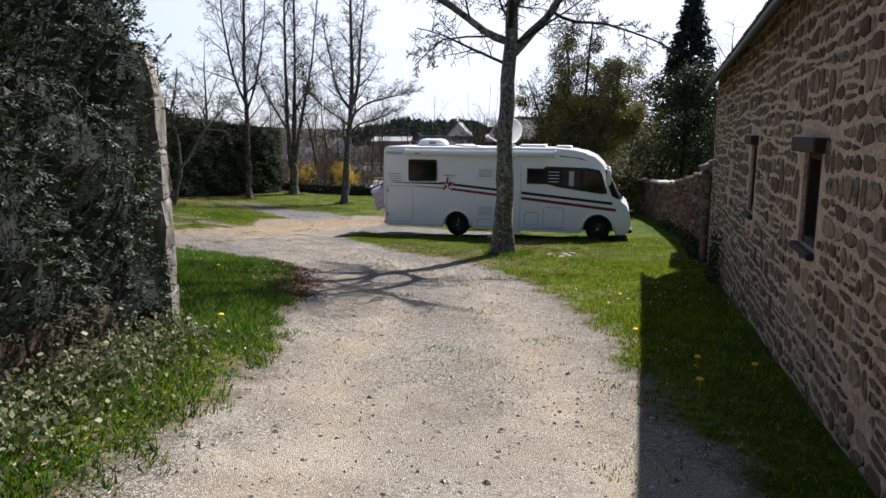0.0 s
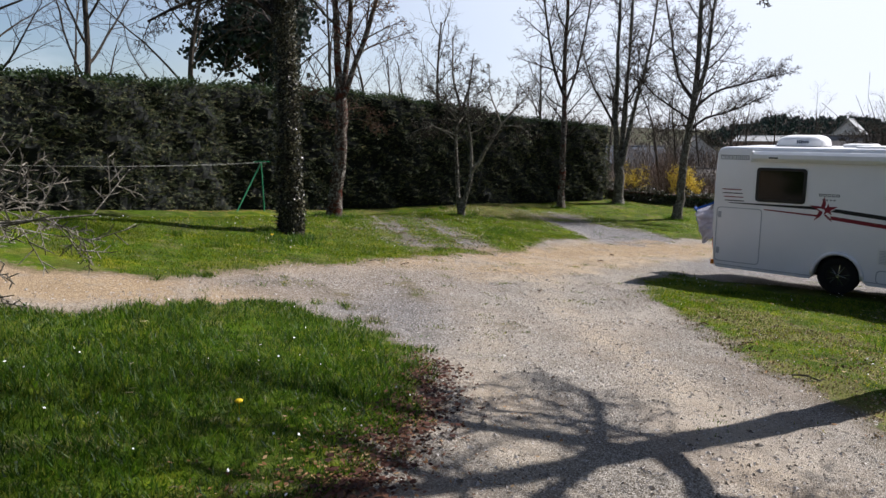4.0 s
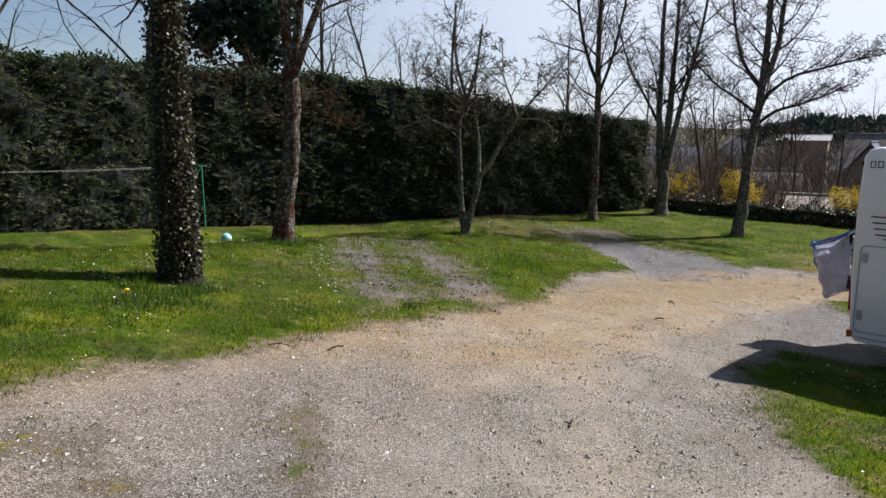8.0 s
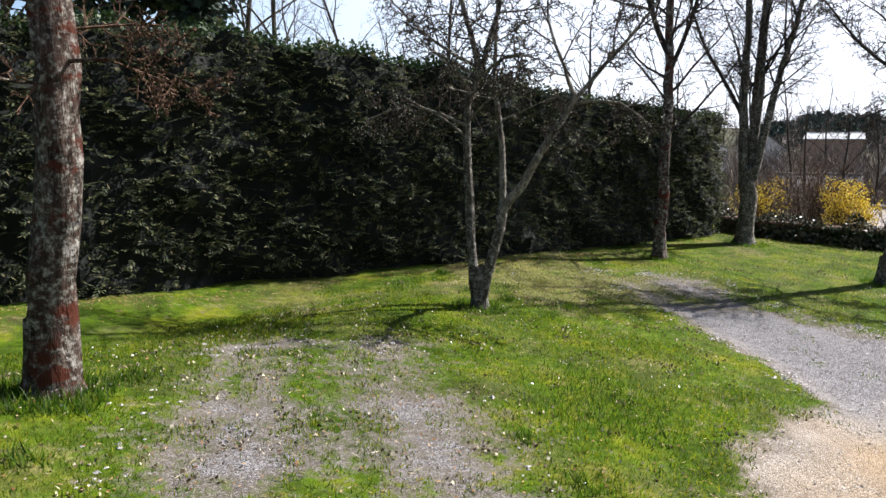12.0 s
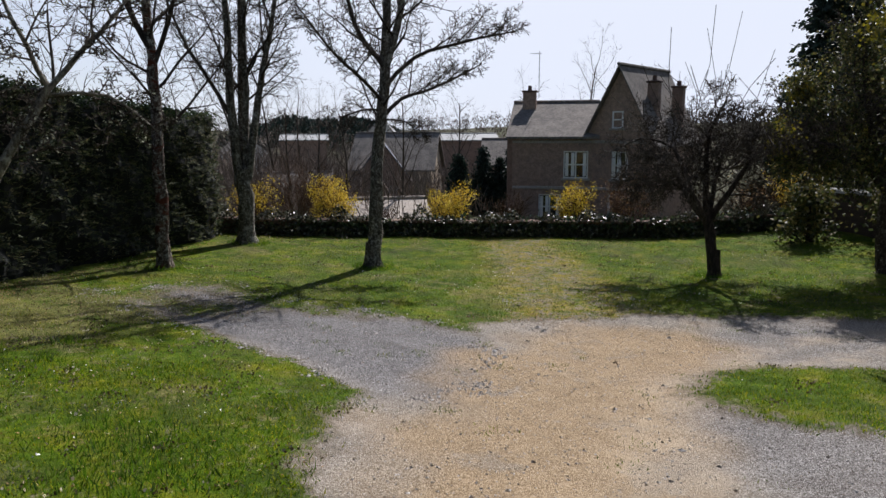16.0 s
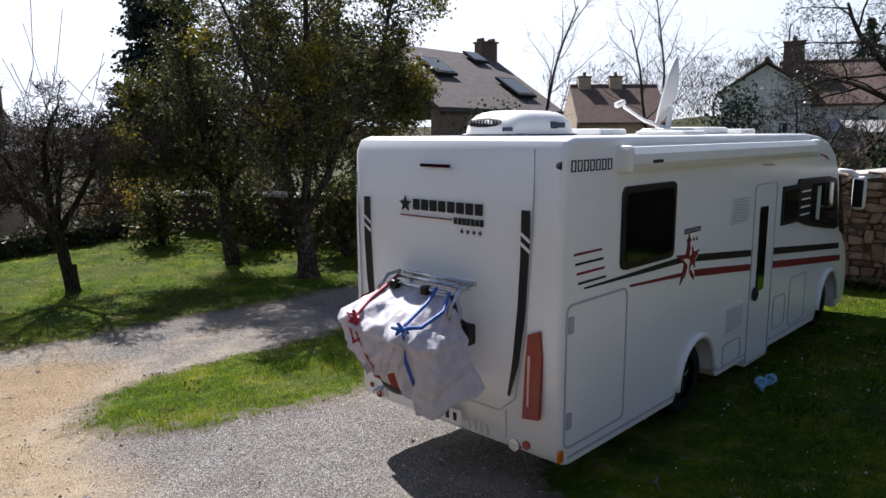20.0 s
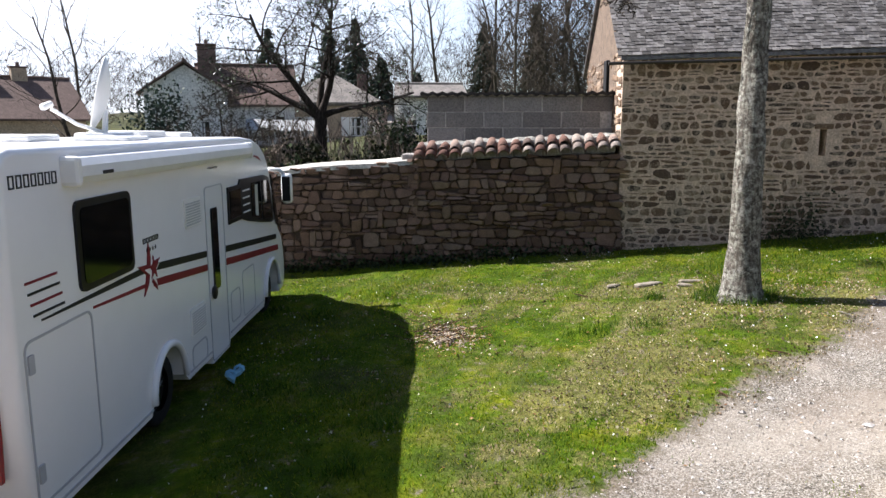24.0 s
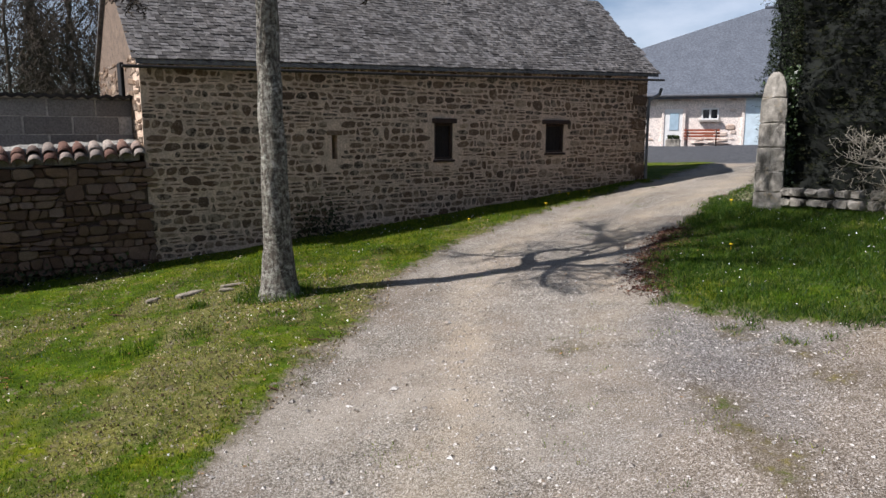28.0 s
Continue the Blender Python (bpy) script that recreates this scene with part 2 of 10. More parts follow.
def bark_mat(name, cols, moss=None, lichen=0.0):
    s = Mat(name, 0.95, spec=0.15)
    v = s.stretch((1, 1, 0.25))
    n = s.noise(22, 6, 0.65, v)
    c = s.ramp(n, [(0.35, lin(cols[0])), (0.55, lin(cols[1])), (0.75, lin(cols[2]))])
    if lichen:
        c = s.mix(s.mask(s.noise(17, 6, 0.75), 0.60 - lichen, 0.78 - lichen * 0.5), c, lin("a3a294"))
        c = s.mix(s.math("MULTIPLY", s.mask(s.noise(6.5, 6, 0.75), 0.54, 0.63), min(1.0, lichen * 4.2)), c, s.ramp(s.noise(40, 4), [(0.35, lin("8f8a80")), (0.65, lin("c4c0b5"))]))
    if moss:
        c = s.mix(s.mask(s.noise(2.6, 5, 0.7, s.stretch((1, 1, 1.6))), 0.52, 0.62), c, lin(moss))
    s.color(c).bump(s.math("ADD", n, s.math("MULTIPLY", s.noise(9, 5, 0.7, v), 1.5)), 1.0, 0.035)
    return s.m


M_BARK = bark_mat("grey_bark", ("26221d", "4d463e", "7d766c"), lichen=0.13)
M_BARK_BIG = bark_mat("lichen_bark", ("2f2b26", "5d564d", "918a7e"), lichen=0.17)
M_BARK_DARK = bark_mat("dark_bark", ("1b1815", "37302a", "5a5047"))
M_BARK_OLD = bark_mat("old_dark_bark", ("1d1916", "3b332c", "62584e"), lichen=0.05)
M_BARK_RED = bark_mat("reddish_bark", ("201813", "44362d", "6e6158"), moss="4a2619", lichen=0.13)
M_TWIG = bark_mat("twigs", ("2a251f", "4a4239", "6d655a"))
M_TWIG_PALE = bark_mat("pale_twigs", ("403a33", "6d665a", "9a9485"), lichen=0.12)
M_TWIG_BRUSH = bark_mat("brushwood_twigs", ("4a3f37", "776a5f", "a09488"))
M_LICHEN = plain("grey_green_lichen", "9a9c84", 0.95, var=0.25, scale=9)
M_TWIG_BROWN = bark_mat("brown_twigs", ("33261d", "5a4535", "7d6553"))
M_HEDGE = leaf_mat("hedge_leaves", ("1e241a", "2f3827", "424b34", "565b40", "716a4f"), 0.7, 0.32, 0.15, clump=0.6)
M_HEDGE_TOP = leaf_mat("hedge_top_leaves", ("1d2b14", "2a3c1a", "3d4f24"))
# near-black: the shade between the leaves is put into this colour
M_HEDGE_BODY = plain("hedge_inner_shade", "0e120b", 0.95, var=0.4, scale=7, bump=0.6)
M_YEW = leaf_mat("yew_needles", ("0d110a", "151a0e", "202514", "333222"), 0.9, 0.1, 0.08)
# lighter copy of the yew colours, with the gate hedge's highlights painted in
M_YEW_LIT = leaf_mat("lit_yew_leaves", ("10180c", "1a2611", "28351a", "47503a"), 0.6, 0.15, 0.25)
M_IVY = leaf_mat("ivy_leaves", ("14200e", "25361a", "3b4d2a", "6b7a55"), 0.35, 0.15, 0.5)
# the palest tans among these leaf colours stand for glints of light
M_IVY_GLINT = leaf_mat("glinting_ivy_leaves", ("14160f", "25271b", "3a3b2b", "56533f", "8a8468"), 0.45, 0.1, 0.4)
M_HOLLY = leaf_mat("evergreen_leaves", ("2a321d", "3c4527", "525832", "656038", "786f44"), 0.6, 0.35, 0.25, clump=0.5)
M_MISTLE = leaf_mat("yellow_green_leaves", ("3f4212", "5f5a18", "857a22", "6d6a20"), 0.5, 0.4)
M_CONIFER = leaf_mat("conifer_needles", ("18211a", "26332a", "38473a"), 0.7, 0.2)
M_LAUREL = leaf_mat("laurel_leaves", ("141d0e", "212d16", "374424", "535c38"), 0.5, 0.2, 0.25)
M_FORSYTHIA = leaf_mat("yellow_flowers", ("a8871a", "d0ac22", "e4c838", "eedb6a"), 0.6, 0.25)
M_DRYLEAF = leaf_mat("dry_leaves", ("5a3a22", "7b5433", "98744a", "b59a70"), 0.8, 0.2)
M_GRASS = leaf_mat("grass_blades", ("2c4707", "405e0a", "566d0e", "6b7719", "8f8d38"), 0.6, 0.5, 0.22, glow=1.6, clump=0.85)
M_GRASS_LUSH = leaf_mat("lush_grass_blades", ("1c340b", "29460f", "3a5815", "4f6c1e", "747c37"), 0.5, 0.5, glow=1.7, clump=0.6)
M_DAISY = plain("daisy_petals", "f2f0ea", 0.7, var=0.05)
M_DANDELION = plain("dandelion_petals", "e9c412", 0.7, var=0.1)
M_BARN_STONE = stone_mat("granite_rubble", ("544438", "75604d", "7f6853", "5f4a39", "867059", "52463c", "33291f", "9d866d"), smear="c8b39c")
M_BARN_STONE2 = stone_mat("granite_rubble_far", ("544438", "75604d", "7f6853", "5f4a39", "867059", "52463c", "33291f", "9d866d"), by="island", smear="c8b39c")
M_MORTAR = stone_mat("lime_mortar", ("cdb49d", "d6bfa8"), 5, 0.6, bump=0.9)
M_DRY_STONE = stone_mat("dry_wall_stone", ("604a3f", "745d4f", "836a59", "534035", "8b7666", "674f43"), 10)
M_DRY_STONE2 = stone_mat("dry_wall_stone_far", ("604a3f", "745d4f", "836a59", "534035", "8b7666", "674f43"), 10, by="island")
M_DRY_CORE = stone_mat("dry_wall_core", ("4b3f35", "5c4d40"), 8)
M_SLATE = stone_mat("stone_roof_slate", ("45423f", "55524f", "676360", "4c4947", "757170", "5c5957"), 1.3, 0.95, bump=0.35, rough=0.75, smear="8f8c86")
M_SLATE2 = stone_mat("stone_roof_slate_far", ("45423f", "55524f", "676360", "4c4947", "757170", "5c5957"), 1.3, 0.95, by="island", bump=0.35, rough=0.75, smear="8f8c86")
M_CLAY = stone_mat("clay_tile", ("5f443a", "6f5448", "8d786b", "9a9086", "4d3d36"), 12, 0.5)
M_BLOCK = stone_mat("concrete_block", ("676360", "75716d", "827e7a"), 6, 0.35, bump=0.4)
M_CEMENT = stone_mat("cement_render", ("8d8983", "a19c95"), 4, 0.5, bump=0.3)
_s = Mat("gatepost_granite", 0.92, spec=0.2)
_c = _s.ramp(_s.noise(6, 6, 0.65), [(0.3, lin("6e695f")), (0.55, lin("948e83")), (0.75, lin("b9b3a8"))])
_c = _s.mix(_s.math("MULTIPLY", _s.mask(_s.noise(3.2, 7, 0.7, _s.stretch((1, 1, 0.45))), 0.46, 0.64), 0.85), _c, lin("3f3c36"))
_c = _s.mix(_s.mask(_s.noise(2.1, 5, 0.7), 0.58, 0.72), _c, lin("a08f72"))
_s.color(_c).bump(_s.noise(14, 6, 0.7), 0.8, 0.03)
M_POST = _s.m
M_WOOD_DARK = plain("dark_wood", "3a2a22", 0.8, var=0.35, scale=9, bump=0.4)
M_BLACK = plain("black_plastic", "0d0d0e", 0.45, var=0.2)
# near-black, in place of the shade inside the barn's openings
M_DARK = plain("inner_shade_black", "0a0908", 0.9, var=0.2)
M_ZINC = plain("weathered_zinc", "6d6f72", 0.45, 0.7, 0.25, 3)
M_WHITE = plain("white_gelcoat", "ecebea", 0.22, var=0.04, scale=1.3, spec=0.5)
M_WHITE_MATT = plain("white_plastic", "e6e5e1", 0.45, var=0.05)


# ---- the lie of the land ----
def smooth(a, b, v):
    t = np.clip((np.asarray(v, float) - a) / (b - a), 0, 1)
    return t * t * (3 - 2 * t)


def land(x, y):
    """Height of the ground."""
    x, y = np.asarray(x, float), np.asarray(y, float)
    xc, yc = np.clip(x, -14.5, 9.0), np.clip(y, -5.0, 37.0)
    z = 1.6867 - 0.05205 * xc - 0.0688 * yc + 0.001476 * xc * yc + 0.00419 * xc * xc - 0.00184 * yc * yc + 0.0000511 * yc ** 3
    z = z - 0.5 * smooth(-10.8, -13.6, xc) * smooth(6, 13, y) * (1 - smooth(25, 32, y))
    z = z - 1.6 * smooth(41.3, 52, y) - 4.5 * smooth(55, 130, y) + 8.5 * smooth(170, 330, y)
    z = z + 1.5 * smooth(9.5, 30, x) * (1 - smooth(41, 60, y)) * 1.0 + 0.35 * smooth(-3, -9, y)
    z = z + 5.0 * smooth(120, 300, np.abs(x)) + 6 * smooth(-60, -250, y) + 4 * smooth(50, 120, x) * (1 - smooth(41, 120, y))
    return z + 0.09 * np.exp(-((x - 1.2) ** 2 + (y - 14.0) ** 2) / 5.0)


def gz(x, y):
    return float(land(x, y))


def inside(poly, x, y):
    """Signed distance in metres to a polygon's outline, positive inside."""
    poly = np.array(poly, float)
    x, y = np.asarray(x, float), np.asarray(y, float)
    best = np.full(x.shape, 1e9)
    odd = np.zeros(x.shape, bool)
    for (ax, ay), (bx, by) in zip(poly, np.roll(poly, -1, 0)):
        dx, dy = bx - ax, by - ay
        t = np.clip(((x - ax) * dx + (y - ay) * dy) / (dx * dx + dy * dy), 0, 1)
        best = np.minimum(best, np.hypot(x - ax - t * dx, y - ay - t * dy))
        hit = ((ay > y) != (by > y)) & (x < dx * (y - ay) / (dy if dy else 1e-9) + ax)
        odd ^= hit
    return np.where(odd, best, -best)


ROAD = [(1.3, -3.5), (1.25, 2.9), (1.42, 5), (1.5, 7), (1.42, 9), (1.0, 11), (0.25, 12.7), (-0.5, 13.9), (-1.0, 15.2), (-1.45, 16.1), (-1.95, 16.9), (-2.3, 17.8), (-2.9, 19.7), (-2.5, 21),
        (-1.2, 21.4), (1.8, 21.6), (2.2, 23.3), (-0.1, 24.0), (-1.7, 24.8), (-2.2, 25.9), (-1.9, 26.6), (-0.5, 27.1), (1.9, 26.3), (5, 26.0), (6.2, 27.0), (4.9, 28.1), (1.3, 29.65), (-0.7, 30.2),
        (-1.6, 30.0), (-2.8, 30.2), (-3.7, 29.8), (-3.95, 29.1), (-5.8, 26.5), (-6.15, 25.2), (-6.35, 24.3), (-6.1, 22.8), (-5.85, 21.3), (-6.0, 20.1), (-6.3, 18.5), (-6.55, 16.6), (-6.7, 15.2),
        (-6.8, 13.8), (-6.95, 12.1), (-8.0, 11.2), (-10.5, 10.6), (-14.0, 10.4), (-14.0, 8.8), (-10.5, 9.0), (-7.4, 9.7), (-6.0, 10.5), (-5.85, 11.3), (-5.6, 12.1), (-5.2, 12.5), (-4.8, 12.45), (-4.05, 12.35), (-3.05, 12), (-2.65, 11.2), (-2.2, 10.4),
        (-1.9, 9), (-1.6, 7.7), (-1.3, 5.4), (-1.27, 4.1), (-1.35, 2.6), (-1.4, -3.5)]
PAD_ONE = [(-5.9, 20.3), (-6.9, 18.5), (-7.8, 19.0), (-9.7, 20.7), (-11.4, 23), (-10.2, 24.9), (-9.7, 24.6), (-7.5, 22.3), (-6.3, 20.8)]
PAD_TWO = [(-5.7, 26.2), (-6.3, 27.3), (-7, 28.3), (-7.9, 29.5), (-9.6, 31.3), (-10.2, 32.2), (-8.3, 33.6), (-7.8, 32.7), (-6, 31.2), (-4.7, 30.3), (-3.8, 29.0), (-4.5, 26.4)]
PAD_THREE = [(-2.6, 22), (2, 21.5), (2.2, 23.3), (-0.1, 24), (-2, 26), (-0.5, 27.1), (5, 26), (6, 27), (1.3, 29.6), (-1.6, 28.0), (-3.0, 24.5)]
PAD_FOUR = [(-6.9, 12.6), (-5.3, 12.7), (-3.3, 12.4), (-3.7, 13.6), (-4.3, 15), (-4.6, 16.4), (-5.6, 17.2), (-6.7, 15.2)]
TRACK = [(-3.0, 29.6), (-2.4, 34), (-1.4, 40), (0.6, 40), (0.1, 34), (-0.6, 29.9)]
ASPHALT = [(-30, -3.6), (-2.0, -3.0), (1.2, -2.6), (4.4, -3.4), (30, -6), (30, -30), (-30, -30)]


def wobble(x, y, s, seed):
    """Cheap smooth noise, about -1 to 1."""
    a = np.sin(x * 1.7 * s + seed) * np.cos(y * 1.3 * s - seed * 2.1) + np.sin((x + y) * 2.9 * s + seed * 3.3) * 0.6 + np.cos((x - 0.7 * y) * 5.3 * s + seed * 0.7) * 0.4
    return a * 0.5


def moss_at(x, y):
    """Cushions of ochre moss in the grey gravel by the gate lawn."""
    out = np.zeros(np.shape(x))
    for cx, cy, r in ((-4.85, 13.15, 0.45), (-5.2, 13.5, 0.4), (-4.55, 14.2, 0.3), (-4.75, 14.7, 0.28), (-5.2, 15.1, 0.35), (-4.2, 12.75, 0.3), (-3.0, 13.6, 0.4), (-5.9, 13.6, 0.5)):
        out = np.maximum(out, smooth(1.5, 0.2, np.hypot(x - cx, y - cy) / r + 0.7 * wobble(x, y, 4.0, cx)))
    return out


def gravel_at(x, y):
    w = wobble(x, y, 1.3, 1.0) * 0.10 + wobble(x, y, 6.0, 2.0) * 0.06
    g = smooth(-0.42, 0.44, inside(ROAD, x, y) + 1.4 * w)
    pad = smooth(-0.8, 0.7, inside(PAD_ONE, x, y) + 3 * w) * (0.25 + 0.34 * wobble(x, y, 1.1, 4.0) + 0.16 * smooth(-10.2, -6.6, x + 0.9 * (y - 21)))
    two = smooth(-0.3, 0.35, inside(PAD_TWO, x, y) + 1.5 * w) * (1.0 - smooth(29.4, 31.2, y) * (0.72 - 0.35 * wobble(x, y, 1.2, 6.0)))
    trk = smooth(-0.5, 0.5, inside(TRACK, x, y) + 2 * w) * 0.2
    moss = smooth(-0.5, 0.6, inside(PAD_FOUR, x, y)) * smooth(0.0, 1.0, 0.5 + 0.75 * wobble(x, y, 1.4, 13.0))
    return np.clip(np.maximum.reduce([g * (1 - 0.3 * moss) * (1 - 0.52 * moss_at(x, y)), pad, two, trk]), 0, 1)


def worn_at(x, y):
    """Thin turf: bare earth, moss and old leaves showing through."""
    w = 0.34 * wobble(x, y, 0.8, 31.0) + 0.45 * wobble(x, y, 2.1, 32.7) + 0.42 * wobble(x, y, 5.2, 33.1) + 0.12
    for cx, cy, rr, k in ((0.3, 14.9, 2.0, 0.75), (2.3, 14.6, 1.4, 0.6), (1.7, 12.6, 1.2, 0.6), (0.4, 12.4, 1.0, 0.6), (-9.6, 20.2, 1.6, 0.55), (3.2, 16.6, 1.0, 0.7), (-10.4, 29.4, 2.0, 0.8), (-11.6, 31.5, 2.6, 0.75), (-9.0, 31.6, 1.6, 0.7),
                          (1.0, 9.5, 1.2, 0.5), (-0.7, 16.6, 1.4, 0.6), (-12.8, 26.0, 1.5, 0.5), (-8.6, 37.5, 2.0, 0.4), (4.5, 14.4, 1.5, 0.5), (-2.4, 33.0, 2.2, 0.45), (-9.6, 17.0, 1.2, 0.5)):
        w = w + 0.7 * k * smooth(rr * 1.5, rr * 0.3, np.hypot(x - cx, y - cy)) * (1 + 0.8 * wobble(x, y, 3.3, cx))
    return smooth(0.2, 0.95, w)


def sand_at(x, y):
    """The ochre wheel track across the grey gravel."""
    line = [(-11.0, 9.8), (-7.6, 10.8), (-6.4, 12.5), (-6.0, 15.5), (-5.6, 18.5), (-5.0, 21.5), (-4.4, 24.5), (-3.2, 27.2), (-1.6, 28.4)]
    best = np.full(np.shape(x), 1e9)
    for (ax, ay), (bx, by) in zip(line, line[1:]):
        dx, dy = bx - ax, by - ay
        t = np.clip(((x - ax) * dx + (y - ay) * dy) / (dx * dx + dy * dy), 0, 1)
        best = np.minimum(best, np.hypot(x - ax - t * dx, y - ay - t * dy))
    return smooth(2.0, 0.7, best + 0.5 * wobble(x, y, 1.1, 7.0))


def rut_at(x, y):
    """Paler wheel tracks swept along the drive."""
    out = np.zeros(np.shape(x))
    for line, w in (([(-6.6, 13.5), (-5.4, 18.5), (-4.6, 22.0), (-3.0, 25.4), (-0.5, 27.0), (2.5, 27.4)], 0.3), ([(-5.2, 14.5), (-4.2, 19.0), (-3.6, 22.5), (-2.4, 26.2), (0.4, 28.0), (3.0, 28.4)], 0.28),
                    ([(0.75, -2), (0.75, 3), (0.8, 7), (0.3, 10.5), (-1.2, 13.0), (-3.6, 16.5), (-4.6, 20)], 0.36), ([(-0.75, -2), (-0.7, 3), (-0.65, 7), (-1.3, 10), (-2.8, 12.6), (-5.0, 15.8), (-5.9, 19)], 0.36)):
        best = np.full(np.shape(x), 1e9)
        for (ax, ay), (bx, by) in zip(line, line[1:]):
            dx, dy = bx - ax, by - ay
            t = np.clip(((x - ax) * dx + (y - ay) * dy) / (dx * dx + dy * dy), 0, 1)
            best = np.minimum(best, np.hypot(x - ax - t * dx, y - ay - t * dy))
        out = np.maximum(out, np.exp(-(best / w) ** 2) * (0.6 + 0.4 * wobble(x, y, 1.5, 17.0)))
    return np.clip(out, 0, 1)


def mound(x, y):
    """Small unevenness: the road lies a little lower than the turf."""
    return land(x, y) - 0.045 * gravel_at(x, y) + 0.03 * wobble(x, y, 0.8, 3.0) * smooth(60, 40, y) + 0.012 * wobble(x, y, 3.1, 5.0)


def axis(*spans):
    out = []
    for a, b, step in spans:
        out.extend(np.arange(a, b - 1e-6, step))
    out.append(spans[-1][1])
    return np.array(out)


gx = axis((-900, -300, 60), (-300, -60, 20), (-60, -16, 2.0), (-16, -8, 0.25), (-8, 3, 0.11), (3, 9, 0.25), (9, 30, 1.5), (30, 80, 5), (80, 300, 20), (300, 900, 60))
gy = axis((-900, -200, 70), (-200, -40, 20), (-40, -4, 1.5), (-4, 1, 0.25), (1, 34, 0.12), (34, 42, 0.25), (42, 80, 1.5), (80, 340, 12), (340, 1000, 60))
X, Y = np.meshgrid(gx, gy)
near = (np.abs(X) < 80) & (Y < 80) & (Y > -60)
GRAV = np.zeros_like(X)
GRAV[near] = gravel_at(X[near], Y[near])
SAND = np.zeros_like(X)
SAND[near] = sand_at(X[near], Y[near])
PAD = np.zeros_like(X)
PAD[near] = np.maximum(smooth(-0.6, 0.5, inside(PAD_ONE, X[near], Y[near])), smooth(-0.6, 0.5, inside(PAD_TWO, X[near], Y[near])))
PAD[near] = np.maximum(PAD[near], 0.8 * smooth(-0.9, 0.6, inside(PAD_FOUR, X[near], Y[near])))
PAD[near] = np.maximum(PAD[near], 0.75 * smooth(-0.7, 0.7, inside(PAD_THREE, X[near], Y[near])))
MOSSY = np.zeros_like(X)
MOSSY[near] = smooth(-0.7, 0.5, inside(TRACK, X[near], Y[near]) + 0.35 * wobble(X[near], Y[near], 1.6, 41.0))
MOSSY[near] = np.maximum(MOSSY[near], moss_at(X[near], Y[near]))
PADF = np.zeros_like(X)
PADF[near] = smooth(-0.9, 0.6, inside(PAD_FOUR, X[near], Y[near]))
SAND = SAND * (1 - 0.7 * PADF)
RUT = np.zeros_like(X)
RUT[near] = rut_at(X[near], Y[near]) * (1 - 0.85 * PADF[near])
WORN = np.zeros_like(X)
WORN[near] = worn_at(X[near], Y[near])
TARM = np.where(near, smooth(-0.15, 0.15, inside(ASPHALT, X, Y)), 0)
HZ = np.where(near, mound(X, Y), land(X, Y))
WOOD = np.maximum.reduce([smooth(43, 50, Y), smooth(-80, -150, Y), smooth(60, 110, np.abs(X)), 0.8 * smooth(10, 12, X) * smooth(8, 12, Y)])
gm = bpy.data.meshes.new("ground")
nv = X.size
gm.vertices.add(nv)
gm.vertices.foreach_set("co", np.stack([X, Y, HZ], -1).astype(np.float32).ravel())
ii = np.arange(nv).reshape(X.shape)
quads = np.stack([ii[:-1, :-1], ii[:-1, 1:], ii[1:, 1:], ii[1:, :-1]], -1).reshape(-1, 4)
gm.loops.add(quads.size)
gm.loops.foreach_set("vertex_index", quads.ravel().astype(np.int32))
gm.polygons.add(len(quads))
gm.polygons.foreach_set("loop_start", np.arange(0, quads.size, 4, dtype=np.int32))
gm.update(calc_edges=True)
gm.shade_smooth()
for key, field in (("gravel", GRAV), ("pad", PAD), ("sand", SAND), ("tarmac", TARM), ("wood", WOOD), ("worn", WORN), ("rut", RUT), ("track", MOSSY)):
    gm.attributes.new(key, "FLOAT", "POINT").data.foreach_set("value", np.clip(field, 0, 1).astype(np.float32).ravel())

g = Mat("ground_turf_and_gravel", 0.95, spec=0.08)
fine = g.noise(60, 4, 0.7)
peb = g.cells(125, "Color")
pebd = g.cells(125, "Distance")
bw = g.n.new("ShaderNodeRGBToBW")
g.l.new(peb, bw.inputs[0])
tone = bw.outputs[0]
grey = g.ramp(tone, [(0.2, lin("504b43")), (0.5, lin("7f786c")), (0.85, lin("bbb5aa"))])
buff = g.ramp(tone, [(0.2, lin("735f48")), (0.5, lin("988263")), (0.85, lin("bda888"))])
patch = g.mask(g.noise(0.55, 5, 0.62), 0.42, 0.6)
grv = g.mix(g.math("MULTIPLY", patch, 0.55), grey, g.ramp(tone, [(0.2, lin("675f55")), (0.5, lin("90887b")), (0.85, lin("c2bbb0"))]))
grv = g.mix(0.5, grv, g.ramp(g.noise(24, 6, 0.75), [(0.34, (0.6, 0.59, 0.58)), (0.64, (1.2, 1.2, 1.2))]), "MULTIPLY")
grv = g.mix(g.mask(g.noise(0.9, 6, 0.7), 0.46, 0.66), grv, g.mix(0.5, grv, lin("7d6f60")))
grv = g.mix(g.math("MULTIPLY", g.mask(g.noise(0.42, 5, 0.65), 0.5, 0.62), 0.45), grv, g.ramp(fine, [(0.3, lin("8e8475")), (0.7, lin("b6ad9f"))]))
grv = g.mix(g.math("MULTIPLY", g.attr("pad"), 0.85), grv, g.ramp(tone, [(0.2, lin("302f31")), (0.5, lin("595858")), (0.85, lin("adabaa"))]))
grv = g.mix(g.math("MULTIPLY", g.attr("sand"), g.math("SUBTRACT", 0.9, g.math("MULTIPLY", g.mask(g.noise(0.85, 6, 0.7), 0.54, 0.63), 0.45))), grv, buff)
